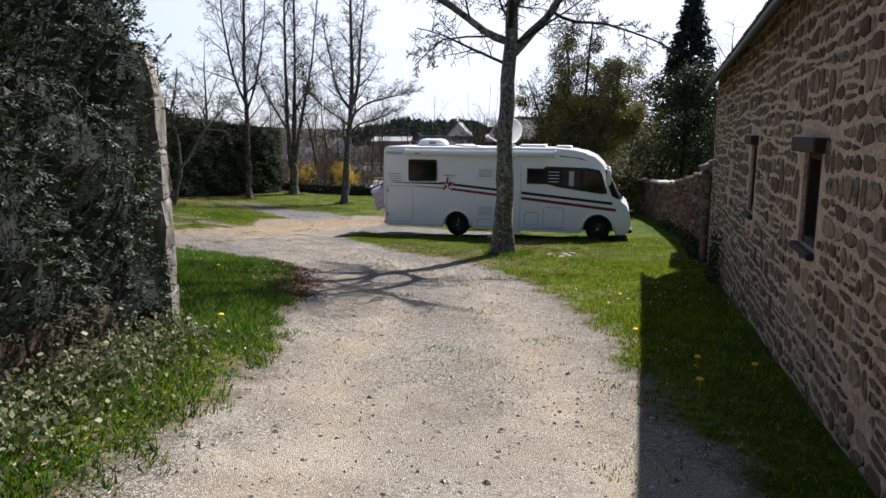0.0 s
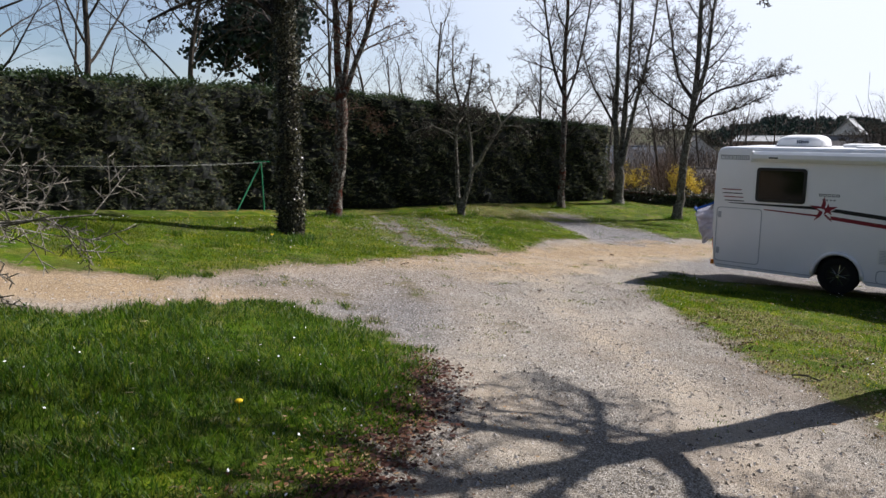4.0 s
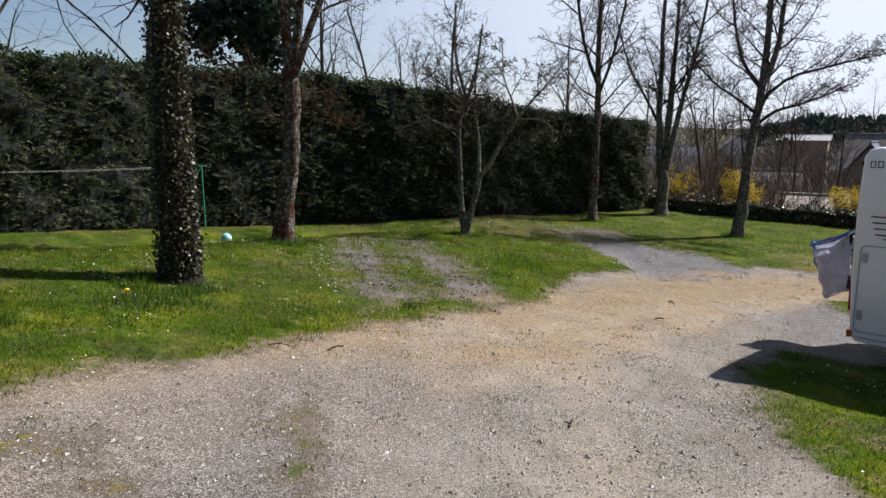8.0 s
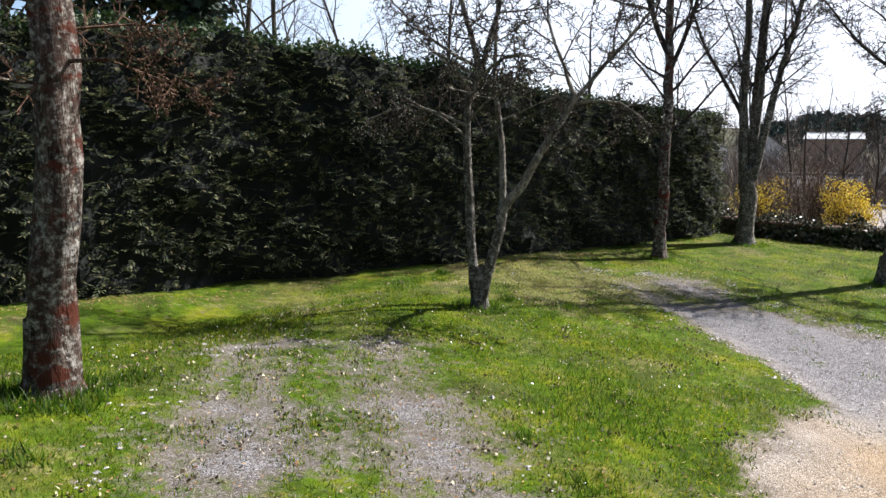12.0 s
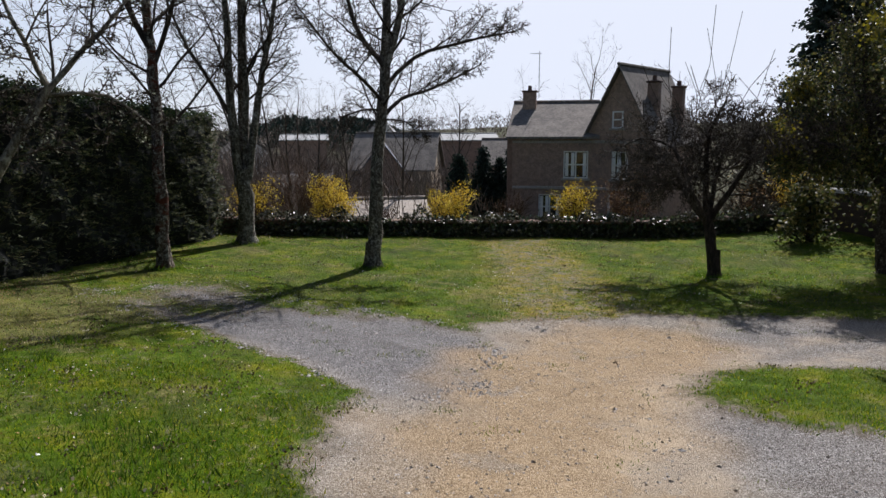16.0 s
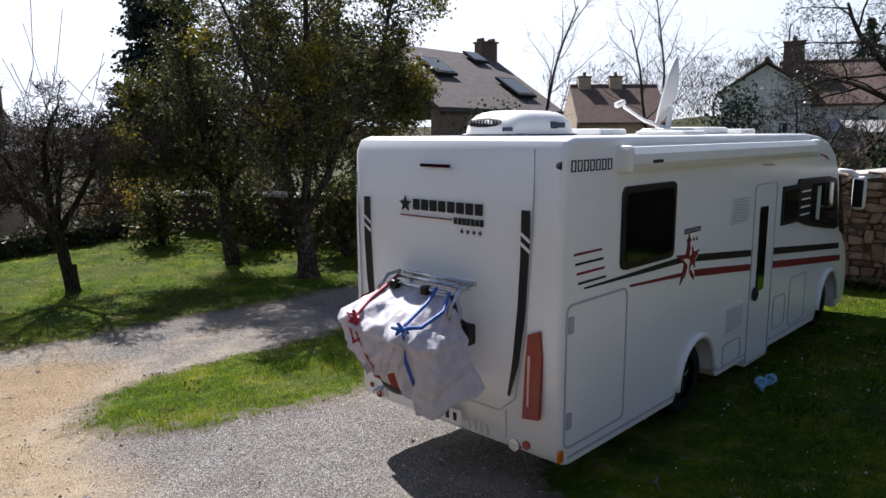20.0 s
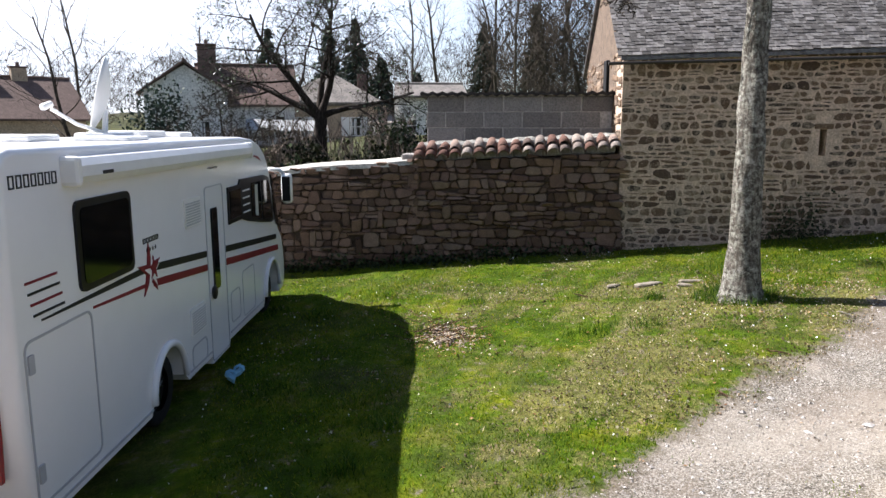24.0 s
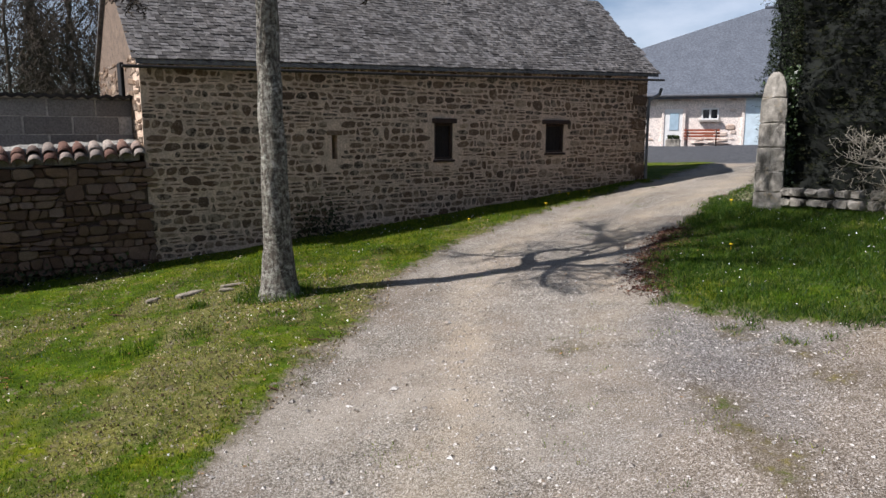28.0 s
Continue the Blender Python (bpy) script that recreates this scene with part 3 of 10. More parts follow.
grv = g.mix(g.math("MULTIPLY", g.attr("rut"), g.mask(g.noise(3.1, 6, 0.7), 0.26, 0.58)), grv, g.mix(0.75, grv, g.ramp(fine, [(0.3, lin("9a8971")), (0.7, lin("c4b59d"))])))
grv = g.mix(0.45, grv, g.ramp(g.noise(2.3, 5), [(0.3, (0.62, 0.6, 0.58)), (0.7, (1.1, 1.1, 1.1))]), "MULTIPLY")
grass = g.ramp(g.noise(1.3, 6, 0.65), [(0.3, lin("2a3b0b")), (0.5, lin("475c0c")), (0.7, lin("747416"))])
soil = g.ramp(fine, [(0.3, lin("3b3226")), (0.7, lin("6c604a"))])
grass = g.mix(g.mask(g.noise(0.75, 5, 0.7), 0.44, 0.64), grass, g.mix(0.62, soil, grass))
litter = g.ramp(g.noise(30, 5, 0.75), [(0.34, lin("483e2a")), (0.5, lin("6f6742")), (0.62, lin("857c57")), (0.72, lin("aca48a"))])
thin = g.mask(g.math("ADD", g.attr("worn"), g.math("MULTIPLY", g.math("SUBTRACT", g.noise(8, 7, 0.75), 0.5), 3.4)), 0.3, 0.8)
grass = g.mix(g.math("MULTIPLY", thin, 0.62), grass, litter)
grass = g.mix(g.math("MULTIPLY", g.attr("track"), g.mask(g.noise(2.1, 6, 0.75), 0.34, 0.6)), grass, g.ramp(g.noise(19, 5, 0.7), [(0.35, lin("6b5f22")), (0.6, lin("8f7f33")), (0.75, lin("a89a70"))]))
grass = g.mix(0.8, grass, g.ramp(g.noise(7, 5, 0.7), [(0.32, (0.42, 0.45, 0.4)), (0.68, (1.25, 1.25, 1.1))]), "MULTIPLY")
grass = g.mix(0.75, grass, g.ramp(fine, [(0.3, (0.45, 0.45, 0.45)), (0.7, (1.5, 1.5, 1.4))]), "MULTIPLY")
edge = g.math("ADD", g.attr("gravel"), g.math("MULTIPLY", g.math("SUBTRACT", g.math("ADD", g.math("MULTIPLY", g.noise(9, 7, 0.75), 0.55), g.math("MULTIPLY", g.noise(2.6, 6, 0.7), 0.45)), 0.5), 2.3))
verge = g.mix(g.mask(edge, 0.08, 0.4), grass, g.mix(0.45, soil, grv))
col = g.mix(g.mask(edge, 0.38, 0.68), verge, grv)
woods = g.ramp(g.noise(0.3, 6), [(0.3, lin("2b2c20")), (0.55, lin("4b4a36")), (0.75, lin("66684a"))])
col = g.mix(g.attr("wood"), col, woods)
tar = g.ramp(g.noise(9, 5), [(0.3, lin("434446")), (0.7, lin("5a5b5d"))])
col = g.mix(g.attr("tarmac"), col, tar)
g.color(col)
g.bump(g.math("ADD", g.math("MULTIPLY", pebd, -1.0), g.math("MULTIPLY", fine, 0.6)), 0.6, 0.02)
ground = tagged(obj("ground", gm, g.m), "grassy campsite ground with a pale gravel drive sloping away", "ground", kind="structure")


# ---- masonry ----
def stone_variants(count, seed, corners=8, bulge=0.35, tight=0.82):
    """Unit stones: x and z from -0.5 to 0.5, y from 0 (in the wall) to about -1 (the face)."""
    r = random.Random(seed)
    out = []
    for _ in range(count):
        ring = []
        for k in range(corners):
            a = 2 * math.pi * (k + r.uniform(-0.25, 0.25)) / corners
            q = 0.5 / max(abs(math.cos(a)), abs(math.sin(a))) * r.uniform(tight, 1.0)
            ring.append((q * math.cos(a), q * math.sin(a)))
        keep = 0.74 if tight < 0.9 else 0.86
        verts = [(x, 0.0, z) for x, z in ring] + [(x * 0.97, -0.7, z * 0.95) for x, z in ring] + [(x * keep + r.uniform(-0.03, 0.03), -1 + r.uniform(-bulge, 0.1), z * (keep - 0.04)) for x, z in ring]
        n = corners
        faces = [(k, (k + 1) % n, n + (k + 1) % n, n + k) for k in range(n)] + [(n + k, n + (k + 1) % n, 2 * n + (k + 1) % n, 2 * n + k) for k in range(n)]
        faces.append(tuple(range(2 * n, 3 * n)))
        out.append((np.array(verts), faces))
    return out


def variant_meshes(name, variants, material):
    made = []
    for v, f in variants:
        m = bpy.data.meshes.new(name)
        m.from_pydata([tuple(p) for p in v], [], f)
        m.materials.append(material)
        made.append(m)
    return made


def place_pieces(name, spots, variants, mat_one, mat_many, parent, near, limit=300):
    """Each spot: matrix. The nearest ones are objects of their own, the rest one mesh."""
    meshes = variant_meshes(name, variants, mat_one)
    spots = sorted(spots, key=near)
    r = random.Random(len(spots))
    for m in spots[:limit]:
        ob = new(name, meshes[r.randrange(len(meshes))])
        ob.parent = parent
        ob.matrix_basis = m
    if len(spots) > limit:
        vs, fs, base = [], [], 0
        for m in spots[limit:]:
            v, f = variants[r.randrange(len(variants))]
            a = np.array(m)
            vs.append(v @ a[:3, :3].T + a[:3, 3])
            fs.extend([tuple(i + base for i in q) for q in f])
            base += len(v)
        tagged(raw(name + "_masonry", np.concatenate(vs), fs, mat_many, parent), kind="stuff")


def courses(length, zlo, zhi, holes, r, hmin, hmax, wmin, wmax, depth, gap):
    """Matrices of stones for a rubble face in x, z with y towards the viewer negative. zlo and zhi are functions of x."""
    spots = []
    z = min(zlo(0), zlo(length)) - 0.1
    top = max(zhi(0), zhi(length))
    while z < top:
        h = r.uniform(hmin, hmax)
        x = -r.uniform(0, wmax / 2)
        while x < length:
            w = r.uniform(wmin, wmax) * (1.0 if r.random() < 0.75 else 1.35)
            x0, x1 = max(x, 0.01), min(x + w, length - 0.01)
            cx, cz = (x0 + x1) / 2, z + h / 2 + r.uniform(-0.3, 0.3) * h
            hh = h * (r.uniform(0.72, 1.0) if r.random() < 0.7 else r.uniform(1.0, 1.35))
            ok = x1 - x0 > 0.05 and cz + hh / 2 < zhi(cx) and cz > zlo(cx) - 0.12
            for a, b, c, d in holes:
                if x1 > a - 0.02 and x0 < b + 0.02 and cz + hh / 2 > c - 0.02 and cz - hh / 2 < d + 0.02:
                    ok = False
            if ok:
                spots.append(pose(cx, 0.0, cz, 0, r.uniform(-9, 9), 0) @ Matrix.Diagonal((x1 - x0 - gap, r.uniform(0.6, 1.2) * depth, hh - gap, 1)))
            x += w
        z += h
    return spots


def rubble(name, length, zlo, zhi, holes, seed, hmin, hmax, wmin, wmax, depth, gap, mat_one, mat_many, parent, place, near, limit=300, snug=0.0):
    """Close-packed rubble: every stone is cut to its neighbours, with joints of the width gap. place turns wall axes into the parent's."""
    r = random.Random(seed)
    low, top = min(zlo(length * k / 8) for k in range(9)), max(zhi(length * k / 8) for k in range(9))
    levels = [low - 0.05]
    while levels[-1] < top:
        levels.append(levels[-1] + r.uniform(hmin, hmax))

    def line(k, x):
        a = 0.30 * (hmin + hmax) / 2
        return levels[k] + a * (math.sin(x * 2.1 + k * 1.7) * 0.7 + math.sin(x * 5.3 + k * 4.1) * 0.45 + math.sin(x * 11.7 + k * 2.9) * 0.3)

    stones, busy = [], []
    for k in range(len(levels) - 2):
        x, free_next, skew = -r.uniform(0, wmax), [], r.uniform(-0.03, 0.03)
        while x < length:
            w = wmin + (wmax - wmin) * r.random() ** 1.7
            hit = [b for b in busy if b[0] < x + w * 0.6 and b[1] > x + 0.01]
            if hit and hit[0][0] <= x + 0.02:
                x, skew = hit[0][1], 0.0
                continue
            x1 = hit[0][0] if hit else x + w
            nskew = 0.0 if hit else r.uniform(-0.45, 0.45) * hmin * 2
            kk = k + 1
            if r.random() < 0.045 and k + 3 < len(levels) and not hit:
                kk = k + 2
                free_next.append((x + min(skew, 0), x1 + max(nskew, 0)))
            mids = [0.0, 1.0]
            if kk == k + 1 and r.random() < 0.16:
                mids = [0.0, r.uniform(0.4, 0.6), 1.0]
            for m0, m1 in zip(mids, mids[1:]):
                def edge(xx, m):
                    return line(k, xx) * (1 - m) + line(kk, xx) * m
                q = [(x + skew * m0, edge(x, m0)), (x1 + nskew * m0, edge(x1, m0)), (x1 + nskew * m1, edge(x1, m1)), (x + skew * m1, edge(x, m1))]
                cx, cz = sum(p[0] for p in q) / 4, sum(p[1] for p in q) / 4
                hw, hh = (x1 - x) / 2, abs(q[3][1] - q[0][1]) / 2
                if hw < 0.03 or hh < 0.02:
                    continue
                ok = 0.0 < cx < length and cz > zlo(cx) and cz + hh * 0.7 < zhi(cx)
                for a, b, c, d in holes:
                    if cx + hw > a and cx - hw < b and cz + hh > c and cz - hh < d:
                        ok = False
                if not ok:
                    continue
                ring = []
                for e in range(4):
                    p, n_ = q[e], q[(e + 1) % 4]
                    c0, c1 = (0.06, 0.3) if snug else (0.1, 0.42)
                    for f in (r.uniform(c0, c1), r.uniform(0.4, 0.6), 1 - r.uniform(c0, c1)):
                        px, pz = p[0] + (n_[0] - p[0]) * f, p[1] + (n_[1] - p[1]) * f
                        ring.append(((px - cx) * max(0.3, 1 - gap / 2 / hw) * r.uniform(0.9 + snug, 1.05), (pz - cz) * max(0.3, 1 - gap / 2 / hh) * r.uniform(0.86 + snug, 1.05)))
                ring = [(min(max(a, 0.004 - cx), length - 0.004 - cx), b) for a, b in ring]
                n = len(ring)
                dd = depth * r.uniform(0.55, 1.3)
                tx, tz = r.uniform(-0.25, 0.25), r.uniform(-0.25, 0.25)
                keep = 1 - min(0.28, 0.012 / min(hw, hh))
                verts = [(a, 0.0, b) for a, b in ring] + [(a, -dd * 0.6, b) for a, b in ring]
                verts += [(a * keep, -dd * (1 + tx * a / hw + tz * b / hh), b * keep) for a, b in ring]
                stones.append((cx, cz, verts, n))
            x, skew = x1, nskew
        busy = free_next
    stones.sort(key=lambda q: near(place @ Vector((q[0], 0, q[1]))))
    vs, fs = [], []
    for j, (cx, cz, verts, n) in enumerate(stones):
        faces = [(k, (k + 1) % n, n + (k + 1) % n, n + k) for k in range(n)] + [(n + k, n + (k + 1) % n, 2 * n + (k + 1) % n, 2 * n + k) for k in range(n)] + [tuple(range(2 * n, 3 * n))]
        if j < limit:
            me = bpy.data.meshes.new(name)
            me.from_pydata(verts, [], faces)
            me.materials.append(mat_one)
            ob = new(name, me)
            ob.parent = parent
            ob.matrix_basis = place @ Matrix.Translation((cx, 0, cz))
        else:
            base = len(vs)
            m = place @ Matrix.Translation((cx, 0, cz))
            vs.extend(tuple(m @ Vector(v)) for v in verts)
            fs.extend(tuple(i + base for i in f) for f in faces)
    if vs:
        tagged(raw(name + "_masonry", vs, fs, mat_many, parent), kind="stuff")


def holed(bm, length, zlo, zhi, thick, holes, y0=0.0):
    """A wall with openings as one skin: front in the plane y = y0, the mass behind it."""
    steps = [length * k / max(1, int(length / 1.2)) for k in range(max(1, int(length / 1.2)) + 1)]
    xs = sorted({0.0, length, *[v for h in holes for v in h[:2]], *[v for v in steps if not any(h[0] < v < h[1] for h in holes)]})
    ya, yb = y0, y0 + thick

    def quad(*p):
        bm.faces.new([bm.verts.new(c) for c in p])

    for i, (a, b) in enumerate(zip(xs, xs[1:])):
        cut = [h for h in holes if h[0] <= a + 1e-6 and h[1] >= b - 1e-6]
        la, lb, ha, hb = zlo(a), zlo(b), zhi(a), zhi(b)
        bands = [(la, lb, ha, hb)]
        if cut:
            z0, z1 = cut[0][2], cut[0][3]
            bands = [(la, lb, z0, z0), (z1, z1, ha, hb)]
            quad((a, ya, z0), (b, ya, z0), (b, yb, z0), (a, yb, z0))
            quad((a, ya, z1), (b, ya, z1), (b, yb, z1), (a, yb, z1))
            quad((a, ya, z0), (a, yb, z0), (a, yb, z1), (a, ya, z1))
            quad((b, ya, z0), (b, yb, z0), (b, yb, z1), (b, ya, z1))
        for p, q, r_, t in bands:
            quad((a, ya, p), (b, ya, q), (b, ya, t), (a, ya, r_))
            quad((a, yb, p), (b, yb, q), (b, yb, t), (a, yb, r_))
        quad((a, ya, la), (b, ya, lb), (b, yb, lb), (a, yb, la))
        quad((a, ya, ha), (b, ya, hb), (b, yb, hb), (a, yb, ha))
    for x in (0.0, length):
        quad((x, ya, zlo(x)), (x, yb, zlo(x)), (x, yb, zhi(x)), (x, ya, zhi(x)))
    bmesh.ops.remove_doubles(bm, verts=bm.verts, dist=1e-4)


# ---- the barn ----
BARN_L, BARN_D, BARN_RISE = 12.2, 4.0, 1.86
BARN_AZ = math.degrees(math.atan2(0.958, 0.287))


def barn_xy(s, n):
    return 1.63 + 0.287 * s + 0.958 * n, 1.88 + 0.958 * s - 0.287 * n


def barn_ground(s, n=0.0):
    return gz(*barn_xy(s, n)) - 0.12


def barn_eave(s):
    return 4.32 - 0.026 * s


M_SHUTTER = plain("blackened_boards", "211a17", 0.85, var=0.4, scale=12, bump=0.4)
BARN_HOLES = [(2.85, 3.42, 2.22, 2.87), (6.03, 6.5, 2.12, 2.87), (8.71, 8.83, 2.17, 2.62)]
# in the barn's own axes x runs from the far corner back to the courtyard and y points into the barn
barn = empty("barn", "long low stone barn with a slate roof beside the gravel drive", "barn", at=(5.13, 13.57, 0), rz=BARN_AZ + 180)


def fx(s):
    return BARN_L - s


face_holes = [(fx(b), fx(a), c, d) for a, b, c, d in BARN_HOLES]
bm = bmesh.new()
holed(bm, BARN_L, lambda x: barn_ground(fx(x)), lambda x: barn_eave(fx(x)), 0.55, face_holes)
barn_wall = part("wall", bm, M_MORTAR, barn, "rubble granite wall with wide pale mortar joints")
M_GABLE = stone_mat("gable_rubble", ("6e5f52", "7b6b5c"), 7, 0.8, bump=0.8)
# the gables and the back
for nm, x0 in (("gable_wall", 0.0), ("gable_wall", BARN_L)):
    bm = bmesh.new()
    e, gnd = barn_eave(fx(x0)), min(barn_ground(fx(x0)), barn_ground(fx(x0), BARN_D)) - 0.2
    x1 = x0 + (0.5 if x0 == 0 else -0.5)
    pts = [(0.55, gnd), (BARN_D, gnd), (BARN_D, e), (BARN_D / 2, e + BARN_RISE - 0.1), (0.55, e + 0.55 * BARN_RISE / (BARN_D / 2) - 0.1)]
    a = [bm.verts.new((x0, y, z)) for y, z in pts]
    b = [bm.verts.new((x1, y, z)) for y, z in pts]
    bm.faces.new(a)
    bm.faces.new(b[::-1])
    for k in range(len(pts)):
        bm.faces.new((a[k], a[(k + 1) % len(pts)], b[(k + 1) % len(pts)], b[k]))
    gw = part(nm, bm, M_GABLE, barn)
    if x0 == 0:
        r = random.Random(77)
        spots = [pose(0, 0, 0, 0, 0, -90) @ Matrix.Translation((-BARN_D, 0, 0)) @ m for m in courses(
            BARN_D, lambda x: gnd, lambda x: e + BARN_RISE * (1 - abs(x - BARN_D / 2) / (BARN_D / 2)) - 0.1, [(BARN_D - 1.62, BARN_D - 1.28, 2.9, 3.9)], r, 0.1, 0.2, 0.15, 0.5, 0.018, 0.03)]
        place_pieces("gable_stone", spots, stone_variants(12, 8), M_BARN_STONE, M_BARN_STONE2, gw, lambda m: -m.translation.y, 120)
        # solid box coloured as the shaded window opening
        bm = bmesh.new()
        box(bm, (-0.01, 1.45, 3.4), (0.1, 0.3, 1.0), None, 0.01)
        part("gable_window", bm, M_DARK, barn)
bm = bmesh.new()
box(bm, (BARN_L / 2, BARN_D - 0.25, 2.4), (BARN_L - 1.0, 0.5, 3.2))
part("back_wall", bm, M_MORTAR, barn)
# added board behind the openings, coloured as the unlit interior
bm = bmesh.new()
box(bm, (BARN_L / 2, 1.4, 2.4), (BARN_L - 1.2, 0.06, 2.8))
part("inner_partition", bm, M_DARK, barn)
r = random.Random(21)
rubble("stone", BARN_L, lambda x: barn_ground(fx(x)) + 0.12, lambda x: barn_eave(fx(x)) - 0.03, [(a - 0.03, b + 0.03, c - 0.06, d + 0.12) for a, b, c, d in face_holes], 21, 0.075, 0.15, 0.11, 0.34, 0.010, 0.028,
       M_BARN_STONE, M_BARN_STONE2, barn_wall, Matrix.Identity(4), lambda p: -p.x)
# lintels, frames and shutters of the openings
for k, (a, b, c, d) in enumerate(face_holes):
    if k < 2:
        win = empty("barn_window", "", "")
        win.parent = barn
        bm = bmesh.new()
        box(bm, ((a + b) / 2, 0.0, d + 0.05), (b - a + 0.24 - 0.12 * k, 0.16, 0.1), None, 0.012)
        part("lintel", bm, M_WOOD_DARK, win, "dark timber lintel")
        bm = bmesh.new()
        for x in (a + 0.025, b - 0.025):
            box(bm, (x, 0.07, (c + d) / 2), (0.05, 0.09, d - c), None, 0.006)
        for z in (c + 0.025, d - 0.025):
            box(bm, ((a + b) / 2, 0.07, z), (b - a - 0.1, 0.08, 0.05), None, 0.006)
        part("window_frame", bm, M_WOOD_DARK, win)
        bm = bmesh.new()
        box(bm, ((a + b) / 2, 0.05, c - 0.03), (b - a + 0.06, 0.2, 0.05), None, 0.01)
        part("sill", bm, M_WOOD_DARK, win)
        for k2 in range(4):
            bm = bmesh.new()
            q_ = (b - a - 0.1) / 4
            box(bm, (a + 0.05 + q_ * (k2 + 0.5), 0.1, (c + d) / 2), (q_ - 0.006, 0.025, d - c - 0.1), None, 0.004)
            part("shutter_board", bm, M_SHUTTER, win)
    else:
        bm = bmesh.new()
        box(bm, ((a + b) / 2, 0.01, d + 0.05), (b - a + 0.2, 0.06, 0.09), None, 0.015)
        part("slit_lintel", bm, M_BARN_STONE, barn)
# quoins of the courtyard corner and the far corner
for side in (1,):
    z = barn_ground(BARN_L if side == 0 else 0.0)
    k = 0
    variants = stone_variants(6, 31, 8, 0.15)
    meshes = variant_meshes("quoin", variants, M_BARN_STONE)
    while z < 3.8:
        h = r.uniform(0.22, 0.34)
        w = 0.55 if k % 2 else 0.34
        ob = new("quoin", meshes[k % 6])
        ob.parent = barn_wall
        ob.matrix_basis = pose(w / 2 + 0.005 if side == 0 else BARN_L - w / 2 - 0.005, 0, z + h / 2) @ Matrix.Diagonal((w * 1.08, 0.035, h, 1))
        z += h
        k += 1
M_GUTTER = plain("dark_gutter", "3a3531", 0.6, 0.2, 0.3, 3)
# roof: deck, slates, ridge, gutter
OVER = 0.22
slope = math.atan2(BARN_RISE, BARN_D / 2)
roof_len = (BARN_D / 2 + OVER) / math.cos(slope)


def roof_at(x, d, side=1):
    """A point on the drive side of the roof: x along, d up the slope from the eave edge."""
    y = -OVER + d * math.cos(slope)
    z = barn_eave(fx(x)) + 0.02 + (y) * math.tan(slope)
    return x, y, z


bm = bmesh.new()
for sgn in (0, 1):
    vs = []
    for x, d in ((-0.08, 0), (BARN_L + 0.15, 0), (BARN_L + 0.15, roof_len), (-0.08, roof_len)):
        p = roof_at(x, d)
        if sgn:
            p = (p[0], BARN_D - p[1], p[2])
        vs.append(p)
    top = [bm.verts.new(v) for v in vs]
    low = [bm.verts.new((v[0], v[1], v[2] - 0.06)) for v in vs]
    bm.faces.new(top)
    bm.faces.new(low[::-1])
    for k in range(4):
        bm.faces.new((top[k], low[k], low[(k + 1) % 4], top[(k + 1) % 4]))
roof = part("roof", bm, M_SLATE, barn)
spots = []
rows = int(roof_len / 0.084)
for row in range(rows):
    d = row * 0.084 + 0.07
    x = -0.14 + (row % 2) * 0.07
    while x < BARN_L + 0.12:
        w = r.uniform(0.1, 0.2)
        px, py, pz = roof_at(x + w / 2, d)
        sag = 0.03 * math.sin(x * 0.8) * math.sin(d)
        spots.append(Matrix.Translation((px, py, pz + 0.018 + sag + r.uniform(0, 0.012))) @ pose(0, 0, 0, math.degrees(slope) - 4.0 + r.uniform(-2.2, 2.2), r.uniform(-2, 2), r.uniform(-2, 2)) @ Matrix.Diagonal((w - 0.006, r.uniform(0.14, 0.18), 0.018, 1)))
        x += w


def slab_variants(count, seed):
    q = random.Random(seed)
    out = []
    for _ in range(count):
        c = [(-0.5, -0.5 + q.uniform(0, 0.08)), (q.uniform(-0.1, 0.1), -0.5 + q.uniform(0, 0.05)), (0.5, -0.5 + q.uniform(0, 0.08)), (0.5, 0.5), (-0.5, 0.5)]
        v = [(x, y, 0.5) for x, y in c] + [(x, y, -0.5) for x, y in c]
        f = [(0, 1, 2, 3, 4), (9, 8, 7, 6, 5)] + [(k, k + 5, (k + 1) % 5 + 5, (k + 1) % 5) for k in range(5)]
        out.append((np.array(v), f))
    return out


place_pieces("slate", spots, slab_variants(8, 3), M_SLATE, M_SLATE2, roof, lambda m: (m.translation.z - 4.0) * 3 + abs(m.translation.x - 5) * 0.2)
bm = bmesh.new()
bent(bm, [(-0.3, -OVER - 0.05, barn_eave(BARN_L) - 0.3), (BARN_L * 0.5, -OVER - 0.05, barn_eave(BARN_L / 2) - 0.335), (BARN_L + 0.3, -OVER - 0.05, barn_eave(0) - 0.32)], 0.028, 10)
part("gutter", bm, M_GUTTER, barn, "dark half-round zinc gutter")
bm = bmesh.new()
bent(bm, [(BARN_L + 0.22, -OVER - 0.05, 3.8), (BARN_L + 0.2, -OVER - 0.02, 3.66), (BARN_L + 0.02, -0.08, 3.5), (BARN_L - 0.02, -0.08, 3.3), (BARN_L - 0.02, -0.08, 1.5)], 0.04, 8)
part("downpipe", bm, M_ZINC, barn)

# ---- dry stone wall beyond the barn, its tile coping, the block shed ----
DRY = [(5.10, 13.57), (6.3, 17.0), (6.95, 19.4), (8.0, 25.0), (8.8, 31.0), (8.9, 38.5)]


def dry_top(i, f):
    return (2.22, 2.05, 1.85, 1.2, 0.9, 0.7)[i] * (1 - f) + (2.22, 2.05, 1.85, 1.2, 0.9, 0.7)[i + 1] * f


